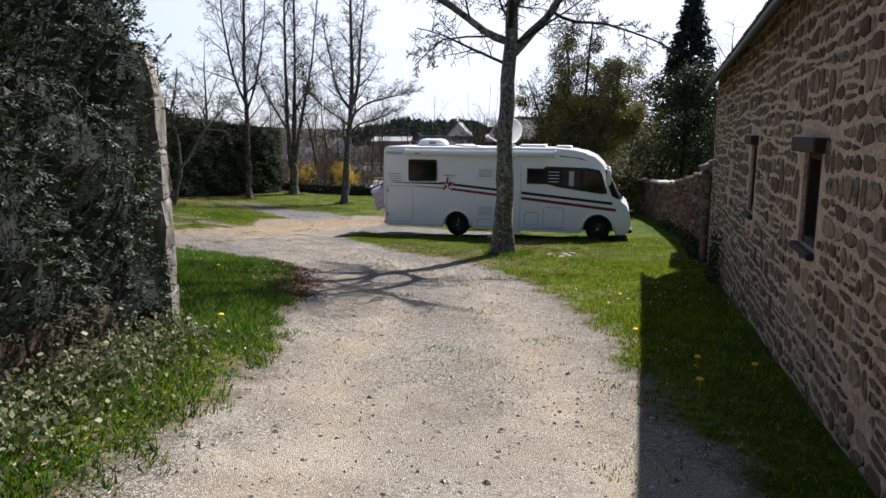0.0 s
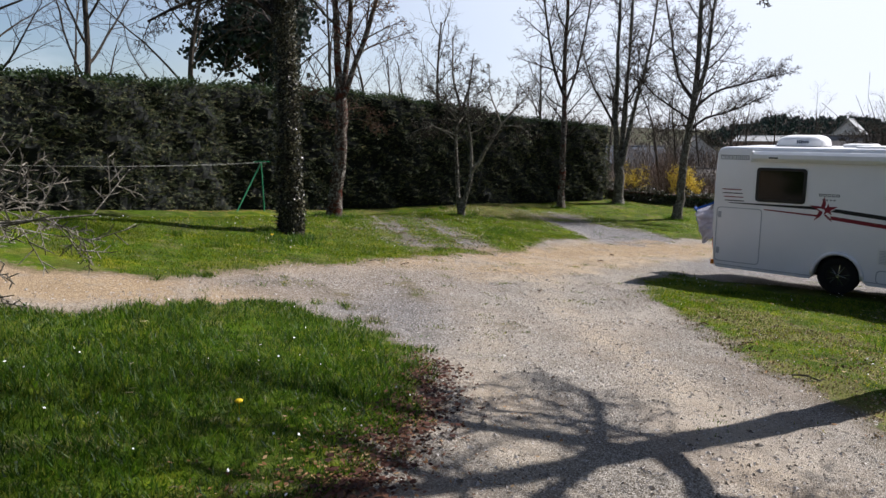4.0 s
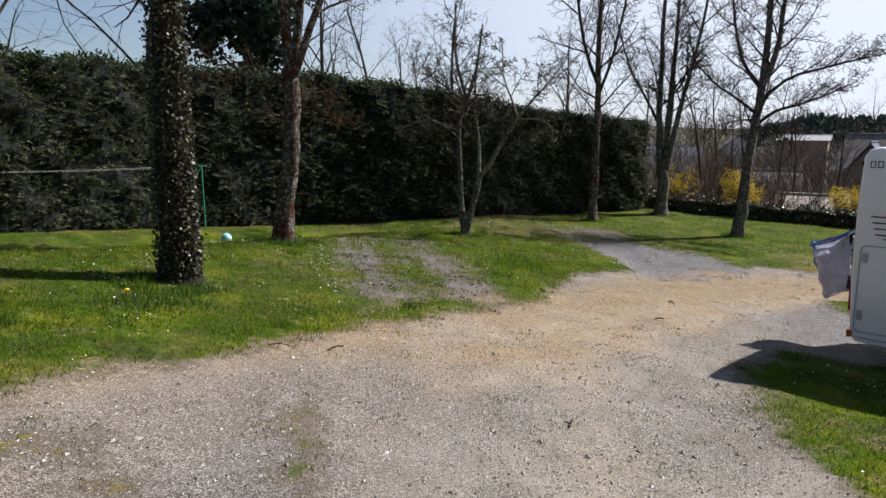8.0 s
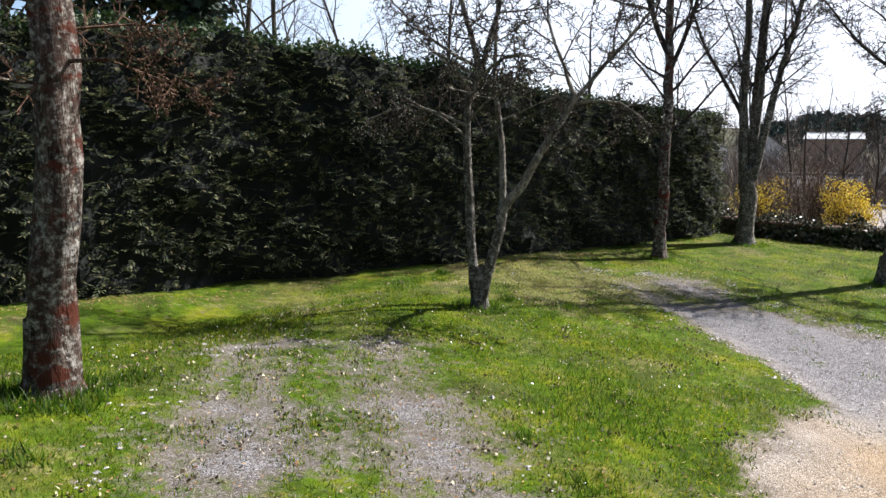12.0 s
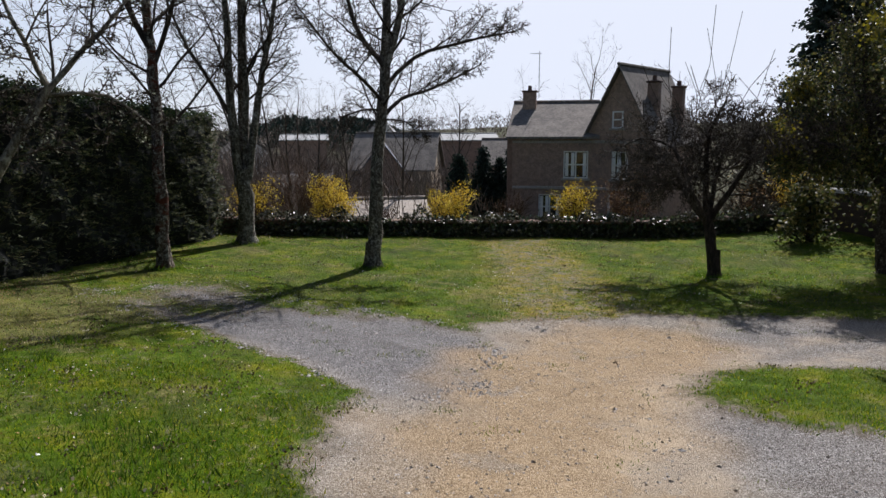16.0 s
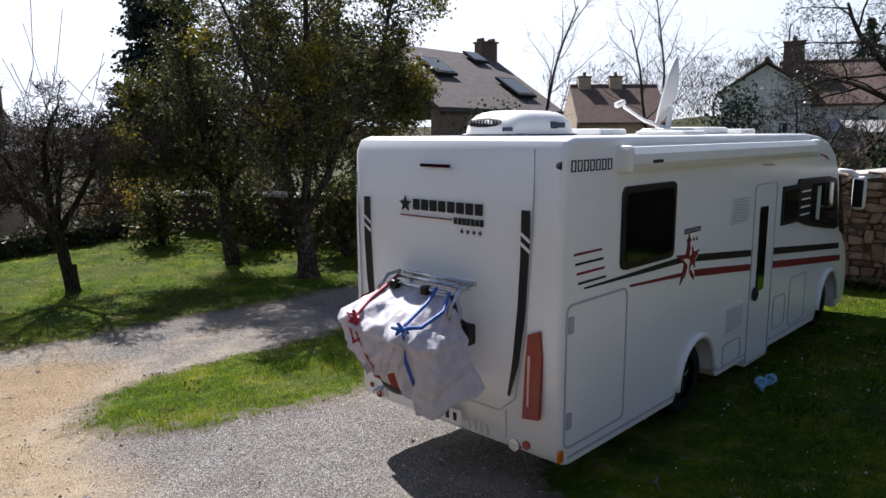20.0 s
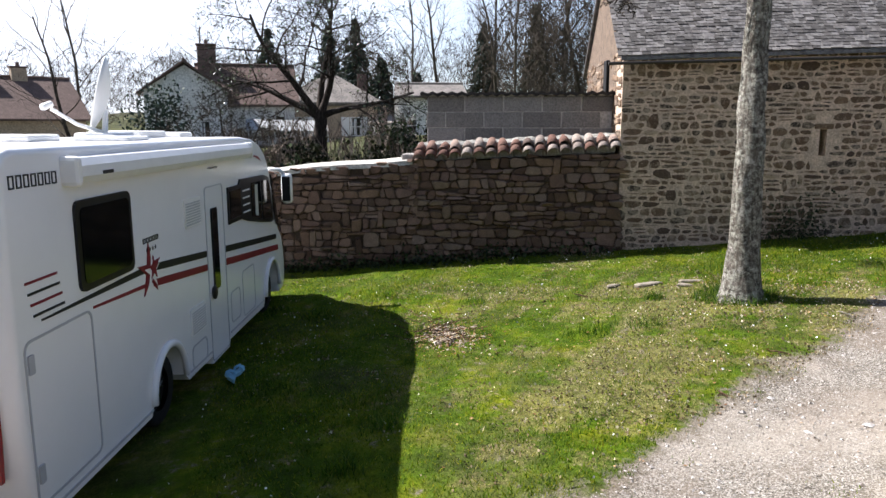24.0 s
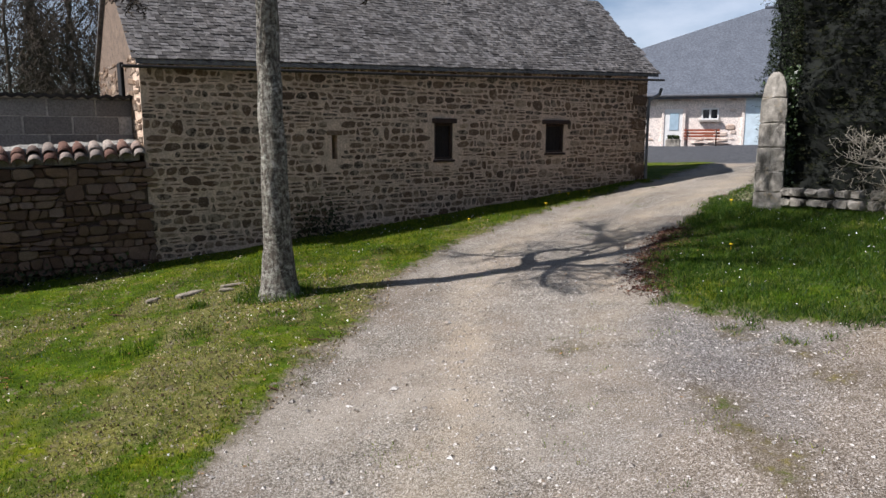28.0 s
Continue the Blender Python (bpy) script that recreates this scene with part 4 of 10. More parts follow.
M_COPE = stone_mat("mossy_coping", ("a9a69c", "bebbb1"), 5, 0.9, bump=0.8)
dry = tagged(empty("wall_dry_stone"), "rough dry-stone boundary wall of brown rubble", "wall", kind="structure")
for i, (a, b) in enumerate(zip(DRY, DRY[1:])):
    L = math.dist(a, b)
    az = math.degrees(math.atan2(b[1] - a[1], b[0] - a[0]))
    lo = lambda x, a=a, b=b, L=L: gz(a[0] + (b[0] - a[0]) * x / L, a[1] + (b[1] - a[1]) * x / L) - 0.5
    hi = lambda x, i=i, L=L: dry_top(i, x / L)
    m = pose(b[0], b[1], 0, 0, 0, az + 180)
    bm = bmesh.new()
    holed(bm, L, lambda x: lo(L - x), lambda x: hi(L - x) - 0.03, 0.5, [])
    core = part("core", bm, M_DRY_CORE, dry)
    core.matrix_basis = m
    if i < 4:
        big = i < 3
        rubble("stone", L + 0.2, lambda x: lo(L - x) + 0.45, lambda x: hi(L - x) + 0.05, [], 40 + i, *((0.07, 0.16, 0.12, 0.36) if big else (0.12, 0.25, 0.2, 0.6)), 0.085, 0.008,
               M_DRY_STONE, M_DRY_STONE2, dry, m @ Matrix.Translation((-0.1, 0, 0)), lambda p: -p.y if i else p.y, 150 if i < 2 else 60, 0.08)
    # light mortar coping
    if i:
        bm = bmesh.new()
        n = max(3, int(L / 0.5))
        rr = random.Random(i)
        rings = []
        for k in range(n + 1):
            x = L * k / n
            z = hi(L - x) + rr.uniform(-0.02, 0.03)
            rings.append([bm.verts.new(c) for c in ((x, -0.09, z - 0.05), (x, -0.07, z + 0.03), (x, 0.25, z + 0.09), (x, 0.55, z + 0.02), (x, 0.56, z - 0.05))])
        for p, q in zip(rings, rings[1:]):
            for k in range(4):
                bm.faces.new((p[k], p[k + 1], q[k + 1], q[k]))
        part("coping", bm, M_COPE, dry, "pale weathered mortar coping").matrix_basis = m


def half_tile(name, material, r0=0.085, r1=0.065, length=0.42, up=True):
    v, f = [], []
    for j, (rr, y) in enumerate(((r0, 0.0), (r1, length))):
        for k in range(9):
            a = math.pi * k / 8
            v.append((rr * math.cos(a), y, rr * math.sin(a)))
        for k in range(9):
            a = math.pi * k / 8
            v.append(((rr - 0.014) * math.cos(a), y, (rr - 0.014) * math.sin(a)))
    for k in range(8):
        f += [(k, k + 1, 19 + k, 18 + k), (9 + k, 27 + k, 28 + k, 10 + k), (k, 9 + k, 10 + k, k + 1), (18 + k, 19 + k, 28 + k, 27 + k)]
    f += [(0, 18, 27, 9), (8, 17, 35, 26)]
    m = bpy.data.meshes.new(name)
    m.from_pydata(v, [], f)
    m.shade_smooth()
    m.materials.append(material)
    return m


tile_mesh = half_tile("coping_tile", M_CLAY, 0.105, 0.085, 0.34)
a, b = Vector((*DRY[0], 0)), Vector((*DRY[1], 0))
along = (b - a).normalized()
az = math.degrees(math.atan2(along.y, along.x))
bm = bmesh.new()
L = (b - a).length
for x0 in np.arange(0, L, 0.25):
    zz = 2.22 - 0.17 * x0 / L
    box(bm, (x0 + 0.125, 0.0, zz + 0.06), (0.26, 0.5, 0.14), None, 0.02)
ridge = bmesh.new()
rings = []
for x0 in np.arange(0, L - 0.15, 0.12):
    zz = 2.22 - 0.17 * x0 / L + 0.014 * math.sin(x0 * 9) + 0.01 * math.sin(x0 * 23)
    rings.append([ridge.verts.new((x0, y0, zz + h0)) for y0, h0 in ((0.1, 0.12), (0.09, 0.27), (0.03, 0.33), (-0.05, 0.33), (-0.1, 0.26), (-0.1, 0.12))])
for p, q in zip(rings, rings[1:]):
    for k in range(5):
        ridge.faces.new((p[k], p[k + 1], q[k + 1], q[k]))
ridge.faces.new(rings[0])
ridge.faces.new(rings[-1])
part("mortar_ridge", ridge, M_COPE, dry, "pale mortar ridge bedding the tiles").matrix_basis = pose(a.x + 0.28, a.y, 0.0, 0, 0, az)
bed = part("tile_bedding", bm, M_CEMENT, dry)
bed.matrix_basis = pose(a.x + 0.28, a.y, 0.0, 0, 0, az)
n = int(L / 0.21)
rt = random.Random(3)
for k in range(n):
    f = (k + 0.5) / n
    p = a + along * (L * f)
    z = 2.24 - 0.17 * f
    ob = new("coping_tile", tile_mesh)
    ob.parent = dry
    skew = az + 180 + rt.uniform(-5, 5)
    ob.matrix_basis = pose(p.x - 0.17, p.y + 0.05, z + 0.03 + rt.uniform(-0.012, 0.012), 24 + rt.uniform(-4, 4), rt.uniform(-5, 5), skew)
    ob = new("coping_tile", tile_mesh)
    ob.parent = dry
    ob.matrix_basis = pose(p.x - 0.01, p.y + 0.0, z + 0.13 + rt.uniform(-0.012, 0.012), 22 + rt.uniform(-4, 4), rt.uniform(-5, 5), skew + rt.uniform(-3, 3))
    ob = new("coping_tile", tile_mesh)
    ob.parent = dry
    ob.matrix_basis = pose(p.x + 0.66, p.y - 0.2, z + 0.05, 10, 0, az + rt.uniform(-5, 5))

shed = empty("block_shed", "grey concrete-block lean-to shed with a corrugated roof edge", "shed", at=(6.98, 16.6, 0), rz=math.degrees(math.atan2(-3.24, -1.13)))
SL = 3.43
bm = bmesh.new()
box(bm, (SL / 2, 0.125, 2.2), (SL - 0.04, 0.25, 2.1))
box(bm, (0.1, 1.6, 2.2), (0.18, 2.8, 2.1))
part("wall_core", bm, M_CEMENT, shed)
rb = random.Random(8)
bmesh_block = bmesh.new()
box(bmesh_block, (0, 0, 0), (0.5, 0.1, 0.2), None, 0.008)
block_mesh = bpy.data.meshes.new("block")
bmesh_block.to_mesh(block_mesh)
bmesh_block.free()
block_mesh.materials.append(M_BLOCK)
for row in range(7):
    x = 0.36 - (row % 2) * 0.36
    while x < SL:
        x0, x1 = max(0.0, x - 0.35), min(SL, x + 0.35)
        if x1 - x0 > 0.08:
            ob = new("block", block_mesh)
            ob.parent = shed
            ob.matrix_basis = pose((x0 + x1) / 2, 0.04 + rb.uniform(-0.004, 0.004), 1.34 + row * 0.29) @ Matrix.Diagonal(((x1 - x0) / 0.51, 1, 1.37, 1))
        x += 0.715
bm = bmesh.new()
nw = 80
rows_v = []
for y, z in ((-0.12, 3.24), (3.2, 3.1)):
    rows_v.append([[bm.verts.new((SL * k / nw - 0.1 + 0.2 * k / nw, y, z + 0.02 * math.sin(k * math.pi / 2) + dz)) for k in range(nw + 1)] for dz in (0, 0.05)])
for k in range(nw):
    for j in (0, 1):
        bm.faces.new((rows_v[0][j][k], rows_v[0][j][k + 1], rows_v[1][j][k + 1], rows_v[1][j][k]))
    bm.faces.new((rows_v[0][0][k], rows_v[0][0][k + 1], rows_v[0][1][k + 1], rows_v[0][1][k]))
part("corrugated_roof", bm, plain("dark_corrugated_sheet", "2b2725", 0.8, var=0.3), shed)


# ---- leaves ----
def leaves(c, size, out=None, bias=0.6, ratio=0.45, rng=npr):
    """Small four-cornered leaves round the centres c, half turned towards out."""
    n = len(c)
    d = rng.normal(size=(n, 3))
    d /= np.linalg.norm(d, axis=1)[:, None]
    if out is not None:
        d = d + np.asarray(out) * bias
        d /= np.linalg.norm(d, axis=1)[:, None]
    s = np.cross(d, rng.normal(size=(n, 3)))
    s /= np.linalg.norm(s, axis=1)[:, None] + 1e-9
    sz = (size * rng.uniform(0.6, 1.4, n))[:, None]
    return np.stack([c - d * sz * 0.5, c + s * sz * ratio - d * sz * 0.05, c + d * sz * 0.5, c - s * sz * ratio - d * sz * 0.05], 1)


def fronds(c, out, length, leaf, per, rng):
    """Flat drooping sprays of narrow leaflets: each starts at c and lies along the face, tilted outwards."""
    n = len(c)
    out = np.broadcast_to(np.asarray(out, float), (n, 3))
    up = np.array([0, 0, 1.0])
    side = np.cross(out, up)
    side /= np.linalg.norm(side, axis=1)[:, None] + 1e-9
    a = side * rng.choice([-1, 1], n)[:, None] * rng.uniform(0.3, 1.0, n)[:, None] + out * rng.uniform(0.2, 0.8, n)[:, None] + up * rng.normal(-0.05, 0.3, n)[:, None]
    a /= np.linalg.norm(a, axis=1)[:, None]
    b = np.cross(a, up + 0.5 * rng.normal(size=(n, 3)))
    b /= np.linalg.norm(b, axis=1)[:, None] + 1e-9
    u = np.linspace(0, 1, per)
    sg = np.where(np.arange(per) % 2 == 0, 1.0, -1.0)
    L = length * rng.uniform(0.6, 1.3, n)
    d = a[:, None] * 0.75 + b[:, None] * (sg * (1 - 0.5 * u))[None, :, None] + rng.normal(0, 0.12, (n, per, 3))
    d /= np.linalg.norm(d, axis=2)[:, :, None]
    p = c[:, None] + a[:, None] * (u[None, :] * L[:, None])[:, :, None] + d * leaf * 0.45
    w = np.cross(d, np.cross(a, b)[:, None] + 0.3 * rng.normal(size=(n, per, 3)))
    w /= np.linalg.norm(w, axis=2)[:, :, None] + 1e-9
    sz = (leaf * rng.uniform(0.7, 1.3, (n, per)))[:, :, None]
    return np.stack([p - d * sz * 0.5, p + w * sz * 0.17, p + d * sz * 0.5, p - w * sz * 0.17], 2).reshape(-1, 4, 3)


def hedge(name, label, line, depth, base, top, leaf, density, material, side_out, ends=True, seed=1, top_mat=None, bulge=0.22):
    """A clipped hedge: line is the foot of its visible face, depth runs to the other side; base and top are heights along it."""
    rng = np.random.default_rng(seed)
    thing = empty(name, label, "hedge")
    pts = np.array(line, float)
    seg = np.hypot(*np.diff(pts, axis=0).T)
    cum = np.concatenate([[0], np.cumsum(seg)])
    L = cum[-1]

    def at(s):
        return np.stack([np.interp(s, cum, pts[:, 0]), np.interp(s, cum, pts[:, 1])], -1)

    def normal(s):
        e = at(np.clip(s + 0.3, 0, L)) - at(np.clip(s - 0.3, 0, L))
        n = np.stack([e[:, 1], -e[:, 0]], -1) * side_out
        return n / np.linalg.norm(n, axis=1)[:, None]

    def swell(s, h):
        return bulge * (0.5 * np.sin(s * 1.9 + 2 * np.sin(h * 1.3)) * np.cos(h * 2.1 + s * 0.4) + 0.3 * np.sin(s * 5.1 + h * 3.7) + 0.25 * np.sin(h * 7 + s * 2.3))

    def bot(s):
        return np.interp(s, cum, base)

    def hi(s):
        return np.interp(s, cum, top) + 0.06 * np.sin(s * 3.1) + 0.05 * np.sin(s * 7.7)

    ns, nh = max(8, int(L / 0.3)), 14
    S = np.linspace(0, L, ns)
    rings = []
    for u, v in [(0.0, k / nh) for k in range(nh + 1)] + [(1.0, 1 - k / 3) for k in range(4)]:
        P, N = at(S), normal(S)
        b, t = bot(S) - 0.1, hi(S)
        z = b + (t - b) * v
        w = swell(S, z) - 0.10 if u == 0 else np.full(ns, 0.0)
        q = P + N * (w - u * depth)[:, None] * 1.0
        rings.append(np.column_stack([q, z - 0.05]))
    V = np.array(rings)
    m, n = V.shape[:2]
    idx = np.arange(m * n).reshape(m, n)
    F = [(idx[i, j], idx[i + 1, j], idx[i + 1, j + 1], idx[i, j + 1]) for i in range(m - 1) for j in range(n - 1)]
    F += [tuple(idx[:, 0][::-1]), tuple(idx[:, -1])]
    # solid filler, coloured as the shaded depth behind the leaves
    raw("mass", V.reshape(-1, 3), F, M_HEDGE_BODY, thing, "near-black filler for the shade inside the hedge")
    area = L * float(np.mean(np.array(top) - np.array(base)))
    k = int(area * density)
    s, h = rng.uniform(0, L, k), rng.uniform(0, 1, k) ** 0.92
    P, N = at(s), normal(s)
    z = bot(s) + (hi(s) - bot(s)) * h
    off = swell(s, z) + rng.normal(0, 0.06, k) - 0.25 * np.clip(0.12 - h, 0, 1) * 4
    c = np.column_stack([P + N * off[:, None], z])
    q = max(1, k // 9)
    tagged(soup("foliage", fronds(c[:q], np.column_stack([N, np.zeros(k)])[:q], leaf * 3.2, leaf * 1.35, 9, rng), 4, material, thing), kind="stuff")
    k = int(L * depth * density * 0.8)
    s, u = rng.uniform(0, L, k), rng.uniform(0, 1, k)
    P, N = at(s), normal(s)
    c = np.column_stack([P + N * (0.05 - u * depth)[:, None], hi(s) + rng.normal(0, 0.07, k)])
    tagged(soup("top_foliage", leaves(c, leaf, np.array([0, 0, 1.0]), 0.8, rng=rng), 4, top_mat or material, thing), kind="stuff")
    if ends:
        for s0 in (0.0, L):
            k = int(depth * (hi(np.array([s0]))[0] - bot(s0)) * density)
            u, h = rng.uniform(0, 1, k), rng.uniform(0, 1, k)
            sv = np.full(k, s0)
            P, N = at(sv), normal(sv)
            t = np.column_stack([-N[:, 1], N[:, 0]]) * side_out * (1 if s0 else -1)
            z = bot(sv) + (hi(sv) - bot(sv)) * h
            c = np.column_stack([P - N * (u * depth)[:, None] + t * (0.05 + rng.normal(0, 0.05, k))[:, None], z])
            tagged(soup("end_foliage", leaves(c, leaf, np.column_stack([t, np.full(k, 0.4)]), 0.9, rng=rng), 4, material, thing), kind="stuff")
    return thing


HLINE = [(-14.2, 6.0), (-14.4, 12.0), (-14.8, 18.0), (-15.5, 22.2), (-14.35, 26.6), (-12.45, 30.2), (-11.35, 34.1), (-9.1, 40.2)]
hedge("tall_hedge", "tall clipped dark evergreen hedge along the lawn", HLINE, 1.4, [gz(*p) for p in HLINE], [4.1, 4.05, 4.0, 4.1, 4.12, 3.76, 3.32, 2.93], 0.06, 900, M_HEDGE, 1, seed=3, top_mat=M_HEDGE_TOP)
GLINE = [(-2.35, -1.0), (-2.3, 2.5), (-2.2, 3.8), (-2.3, 5.5)]
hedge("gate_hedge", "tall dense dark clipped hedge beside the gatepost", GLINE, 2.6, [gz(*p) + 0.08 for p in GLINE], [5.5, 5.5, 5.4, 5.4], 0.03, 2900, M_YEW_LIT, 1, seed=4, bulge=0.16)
NLINE = [(-4.9, 6.1), (-3.6, 5.9), (-2.85, 5.8)]
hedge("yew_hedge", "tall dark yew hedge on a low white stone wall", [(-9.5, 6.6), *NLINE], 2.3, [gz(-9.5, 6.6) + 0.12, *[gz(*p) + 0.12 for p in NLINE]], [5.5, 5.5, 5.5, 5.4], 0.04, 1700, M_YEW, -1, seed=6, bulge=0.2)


# ---- trees ----
class Tree:
    """Tapered limbs grown by chance from a seed. Verts and faces by thickness."""

    def __init__(self, seed, thin=0.006, fat=0.42):
        self.r = random.Random(seed)
        self.thin, self.fat = thin, fat
        self.v = {0: [], 1: [], 2: []}
        self.f = {0: [], 1: [], 2: []}
        self.tips = []

    def tube(self, pts, radii):
        big = max(radii)
        lvl = 0 if big > 0.07 else (1 if big > 0.018 else 2)
        n = 10 if big > 0.1 else (7 if big > 0.05 else (5 if big > 0.02 else 3))
        v, f = self.v[lvl], self.f[lvl]
        base = len(v)
        up = Vector((0.3, 0.7, 0.6))
        for i, (p, q) in enumerate(zip(pts, radii)):
            d = (pts[min(i + 1, len(pts) - 1)] - pts[max(i - 1, 0)]).normalized()
            a = d.cross(up).normalized()
            b = d.cross(a)
            for k in range(n):
                t = 2 * math.pi * k / n
                rr = q * (1 + (0.10 * math.sin(3 * t + i) + 0.06 * math.sin(5 * t + 2.3 * i) if lvl == 0 else 0))
                w = p + a * (rr * math.cos(t)) + b * (rr * math.sin(t))
                v.append((w.x, w.y, w.z))
        for i in range(len(pts) - 1):
            for k in range(n):
                f.append((base + i * n + k, base + i * n + (k + 1) % n, base + (i + 1) * n + (k + 1) % n, base + (i + 1) * n + k))

    def limb(self, p, d, length, r0, level, spec):
        """spec: per level (children, angle, length ratio, wander, lift, start)."""
        r = self.r
        kids, ang, ratio, wander, lift, start = spec[min(level, len(spec) - 1)]
        n = (max(3, min(9, int(length / 0.28))) if r0 > 0.012 else max(1, min(3, int(length / 0.3)))) if level else max(7, int(length / 0.5))
        pts, rad = [p.copy()], [r0 * (1.35 if level == 0 else 1.0)]
        d = d.normalized()
        for i in range(n):
            d = (d + Vector((r.gauss(0, wander), r.gauss(0, wander), r.gauss(0, wander) * 0.6 + lift))).normalized()
            p = p + d * (length / n)
            pts.append(p.copy())
            f = (i + 1) / n
            rad.append(max(0.0035, r0 * (1 - (0.72 if level < 9 else 0.15) * f)))
        if kids == 0 and length < 0.4:
            self.tube([pts[0], pts[-1]], [rad[0], rad[-1]])
        else:
            self.tube(pts, rad)
        if level + 1 >= len(spec) + 1 or kids == 0:
            self.tips.append((pts[-1], d.copy()))
            if len(pts) > 3:
                self.tips.append((pts[len(pts) // 2], d.copy()))
            return
        turn = r.uniform(0, 6.28)
        for k in range(kids):
            f = start + (1 - start) * (k + r.uniform(0.2, 0.8)) / kids
            x = f * n
            i = min(int(x), n - 1)
            q = pts[i].lerp(pts[i + 1], x - i)
            ax = (pts[i + 1] - pts[i]).normalized()
            side = ax.orthogonal().normalized()
            turn += 2.4 + r.uniform(-0.5, 0.5)
            side = Matrix.Rotation(turn, 3, ax) @ side
            a = radians(ang * r.uniform(0.7, 1.25))
            nd = ax * math.cos(a) + side * math.sin(a)
            rr = min(rad[i] * 0.62, r0 * (self.fat - 0.2 * f) * r.uniform(0.7, 1.2) * (0.62 if kids > 15 else 1.0))
            self.limb(q, nd, length * ratio * r.uniform(0.65, 1.2) * (1.15 - 0.55 * f), max(rr, self.thin), level + 1, spec)

    def stem(self, pts, r0, r1, kids, ang, length, lift, start, spec):
        """One limb along given points, slightly crooked, with side branches of about the given length."""
        r = self.r
        P = [Vector(p) for p in pts]
        Q = [P[0] * 2 - P[1]] + P + [P[-1] * 2 - P[-2]]
        line = []
        for i in range(1, len(Q) - 2):
            a, b, c, d = Q[i - 1:i + 3]
            m = max(2, min(5, int((c - b).length / 0.35)))
            for k in range(m):
                u = k / m
                line.append(0.5 * (2 * b + (c - a) * u + (2 * a - 5 * b + 4 * c - d) * u * u + (3 * b - a - 3 * c + d) * u ** 3))
        line.append(P[-1])
        w = 0.07 * (r0 + r1) / 2 + 0.006
        line = [line[0]] + [p + Vector((r.gauss(0, w), r.gauss(0, w), r.gauss(0, w * 0.5))) for p in line[1:]]
        n = len(line) - 1
        rad = [r0 + (r1 - r0) * i / n for i in range(n + 1)]
        self.tube(line, rad)
        self.tips.append((line[-1], line[-1] - line[-2]))
        turn = r.uniform(0, 6.28)
        kids = int(kids * 1.3)
        for k in range(kids):
            f = start + (0.99 - start) * (k + r.uniform(0.15, 0.85)) / kids
            i = min(int(f * n), n - 1)
            q = line[i].lerp(line[i + 1], f * n - i)
            ax = (line[i + 1] - line[i]).normalized()
            turn += 2.4 + r.uniform(-0.6, 0.6)
            side = Matrix.Rotation(turn, 3, ax) @ ax.orthogonal().normalized()
            if abs(ax.z) < 0.8 and side.z < -0.3 and lift >= 0:
                side.z *= -0.6
            a = radians(ang * r.uniform(0.7, 1.2))
            nd = ax * math.cos(a) + side * math.sin(a) + Vector((0, 0, lift * 4))
            g = (1.1 - 0.6 * (f - start) / (1 - start)) * r.uniform(0.55, 1.2)
            self.limb(q, nd, length * g, max(self.thin * 1.3, min(rad[i] * 0.6, 0.014 * length * g + 0.006)), 1, spec)

    def build(self, name, label, mats, parent_name="tree", category="tree", group="", names=("trunk", "crown", "spray"), at=(0, 0, 0)):
        thing = empty(parent_name, label, category, group, at=at)
        for lvl in (0, 1, 2):
            if self.v[lvl]:
                ob = raw(names[lvl], self.v[lvl], self.f[lvl], mats[min(lvl, len(mats) - 1)], thing, smooth=lvl < 2)
                if lvl == 2:
                    tagged(ob, kind="stuff")
        return thing

    def foliage(self, thing, material, per_tip, spread, size, name="foliage", keep=1.0, seed=1, droop=0.0):
        rng = np.random.default_rng(seed)
        t = np.array([tuple(p) for p, _ in self.tips])
        t = t[rng.uniform(0, 1, len(t)) < keep]
        c = np.repeat(t, per_tip, 0) + rng.normal(0, spread, (len(t) * per_tip, 3)) - np.array([0, 0, droop])
        return tagged(soup(name, leaves(c, size, rng=rng), 4, material, thing), kind="stuff")


def bare(seed, at, label, height, r0, spec, mats, lean=(0, 0), forks=None, category="tree", name="tree", thin=0.006):
    t = Tree(seed, thin)
    base = Vector((0, 0, -0.25))
    if forks:
        hgt, rad, sub = forks
        t.limb(base, Vector((lean[0], lean[1], 1)), hgt + 0.25, r0, 9, [(0, 0, 0, 0.02, 0, 0)])
        tip = Vector((lean[0] * hgt, lean[1] * hgt, hgt - 0.15))
        for ang, az, l, rr in sub:
            a, b = radians(ang), radians(az)
            t.limb(tip, Vector((math.sin(a) * math.cos(b), math.sin(a) * math.sin(b), math.cos(a))), l, rr, 0, spec)
    else:
        t.limb(base, Vector((lean[0], lean[1], 1)), height, r0, 0, spec)
    return rooted(t, seed, at, label, r0, mats, lean, category, name)


def grown(seed, at, label, yaw, r0, stems, spec, mats, thin=0.007, fat=0.55, category="tree", name="tree"):
    """A tree from given stems: (points, radius at foot and tip, side branches, their angle, length, lift, first place).
    The points run to the side, away and up, turned by yaw."""
    t = Tree(seed, thin, fat)
    m = Matrix.Rotation(radians(yaw), 3, "Z")
    for pts, *how in stems:
        t.stem([m @ Vector(p) for p in pts], *how, spec)
    return rooted(t, seed, at, label, r0, mats, (0, 0), category, name)


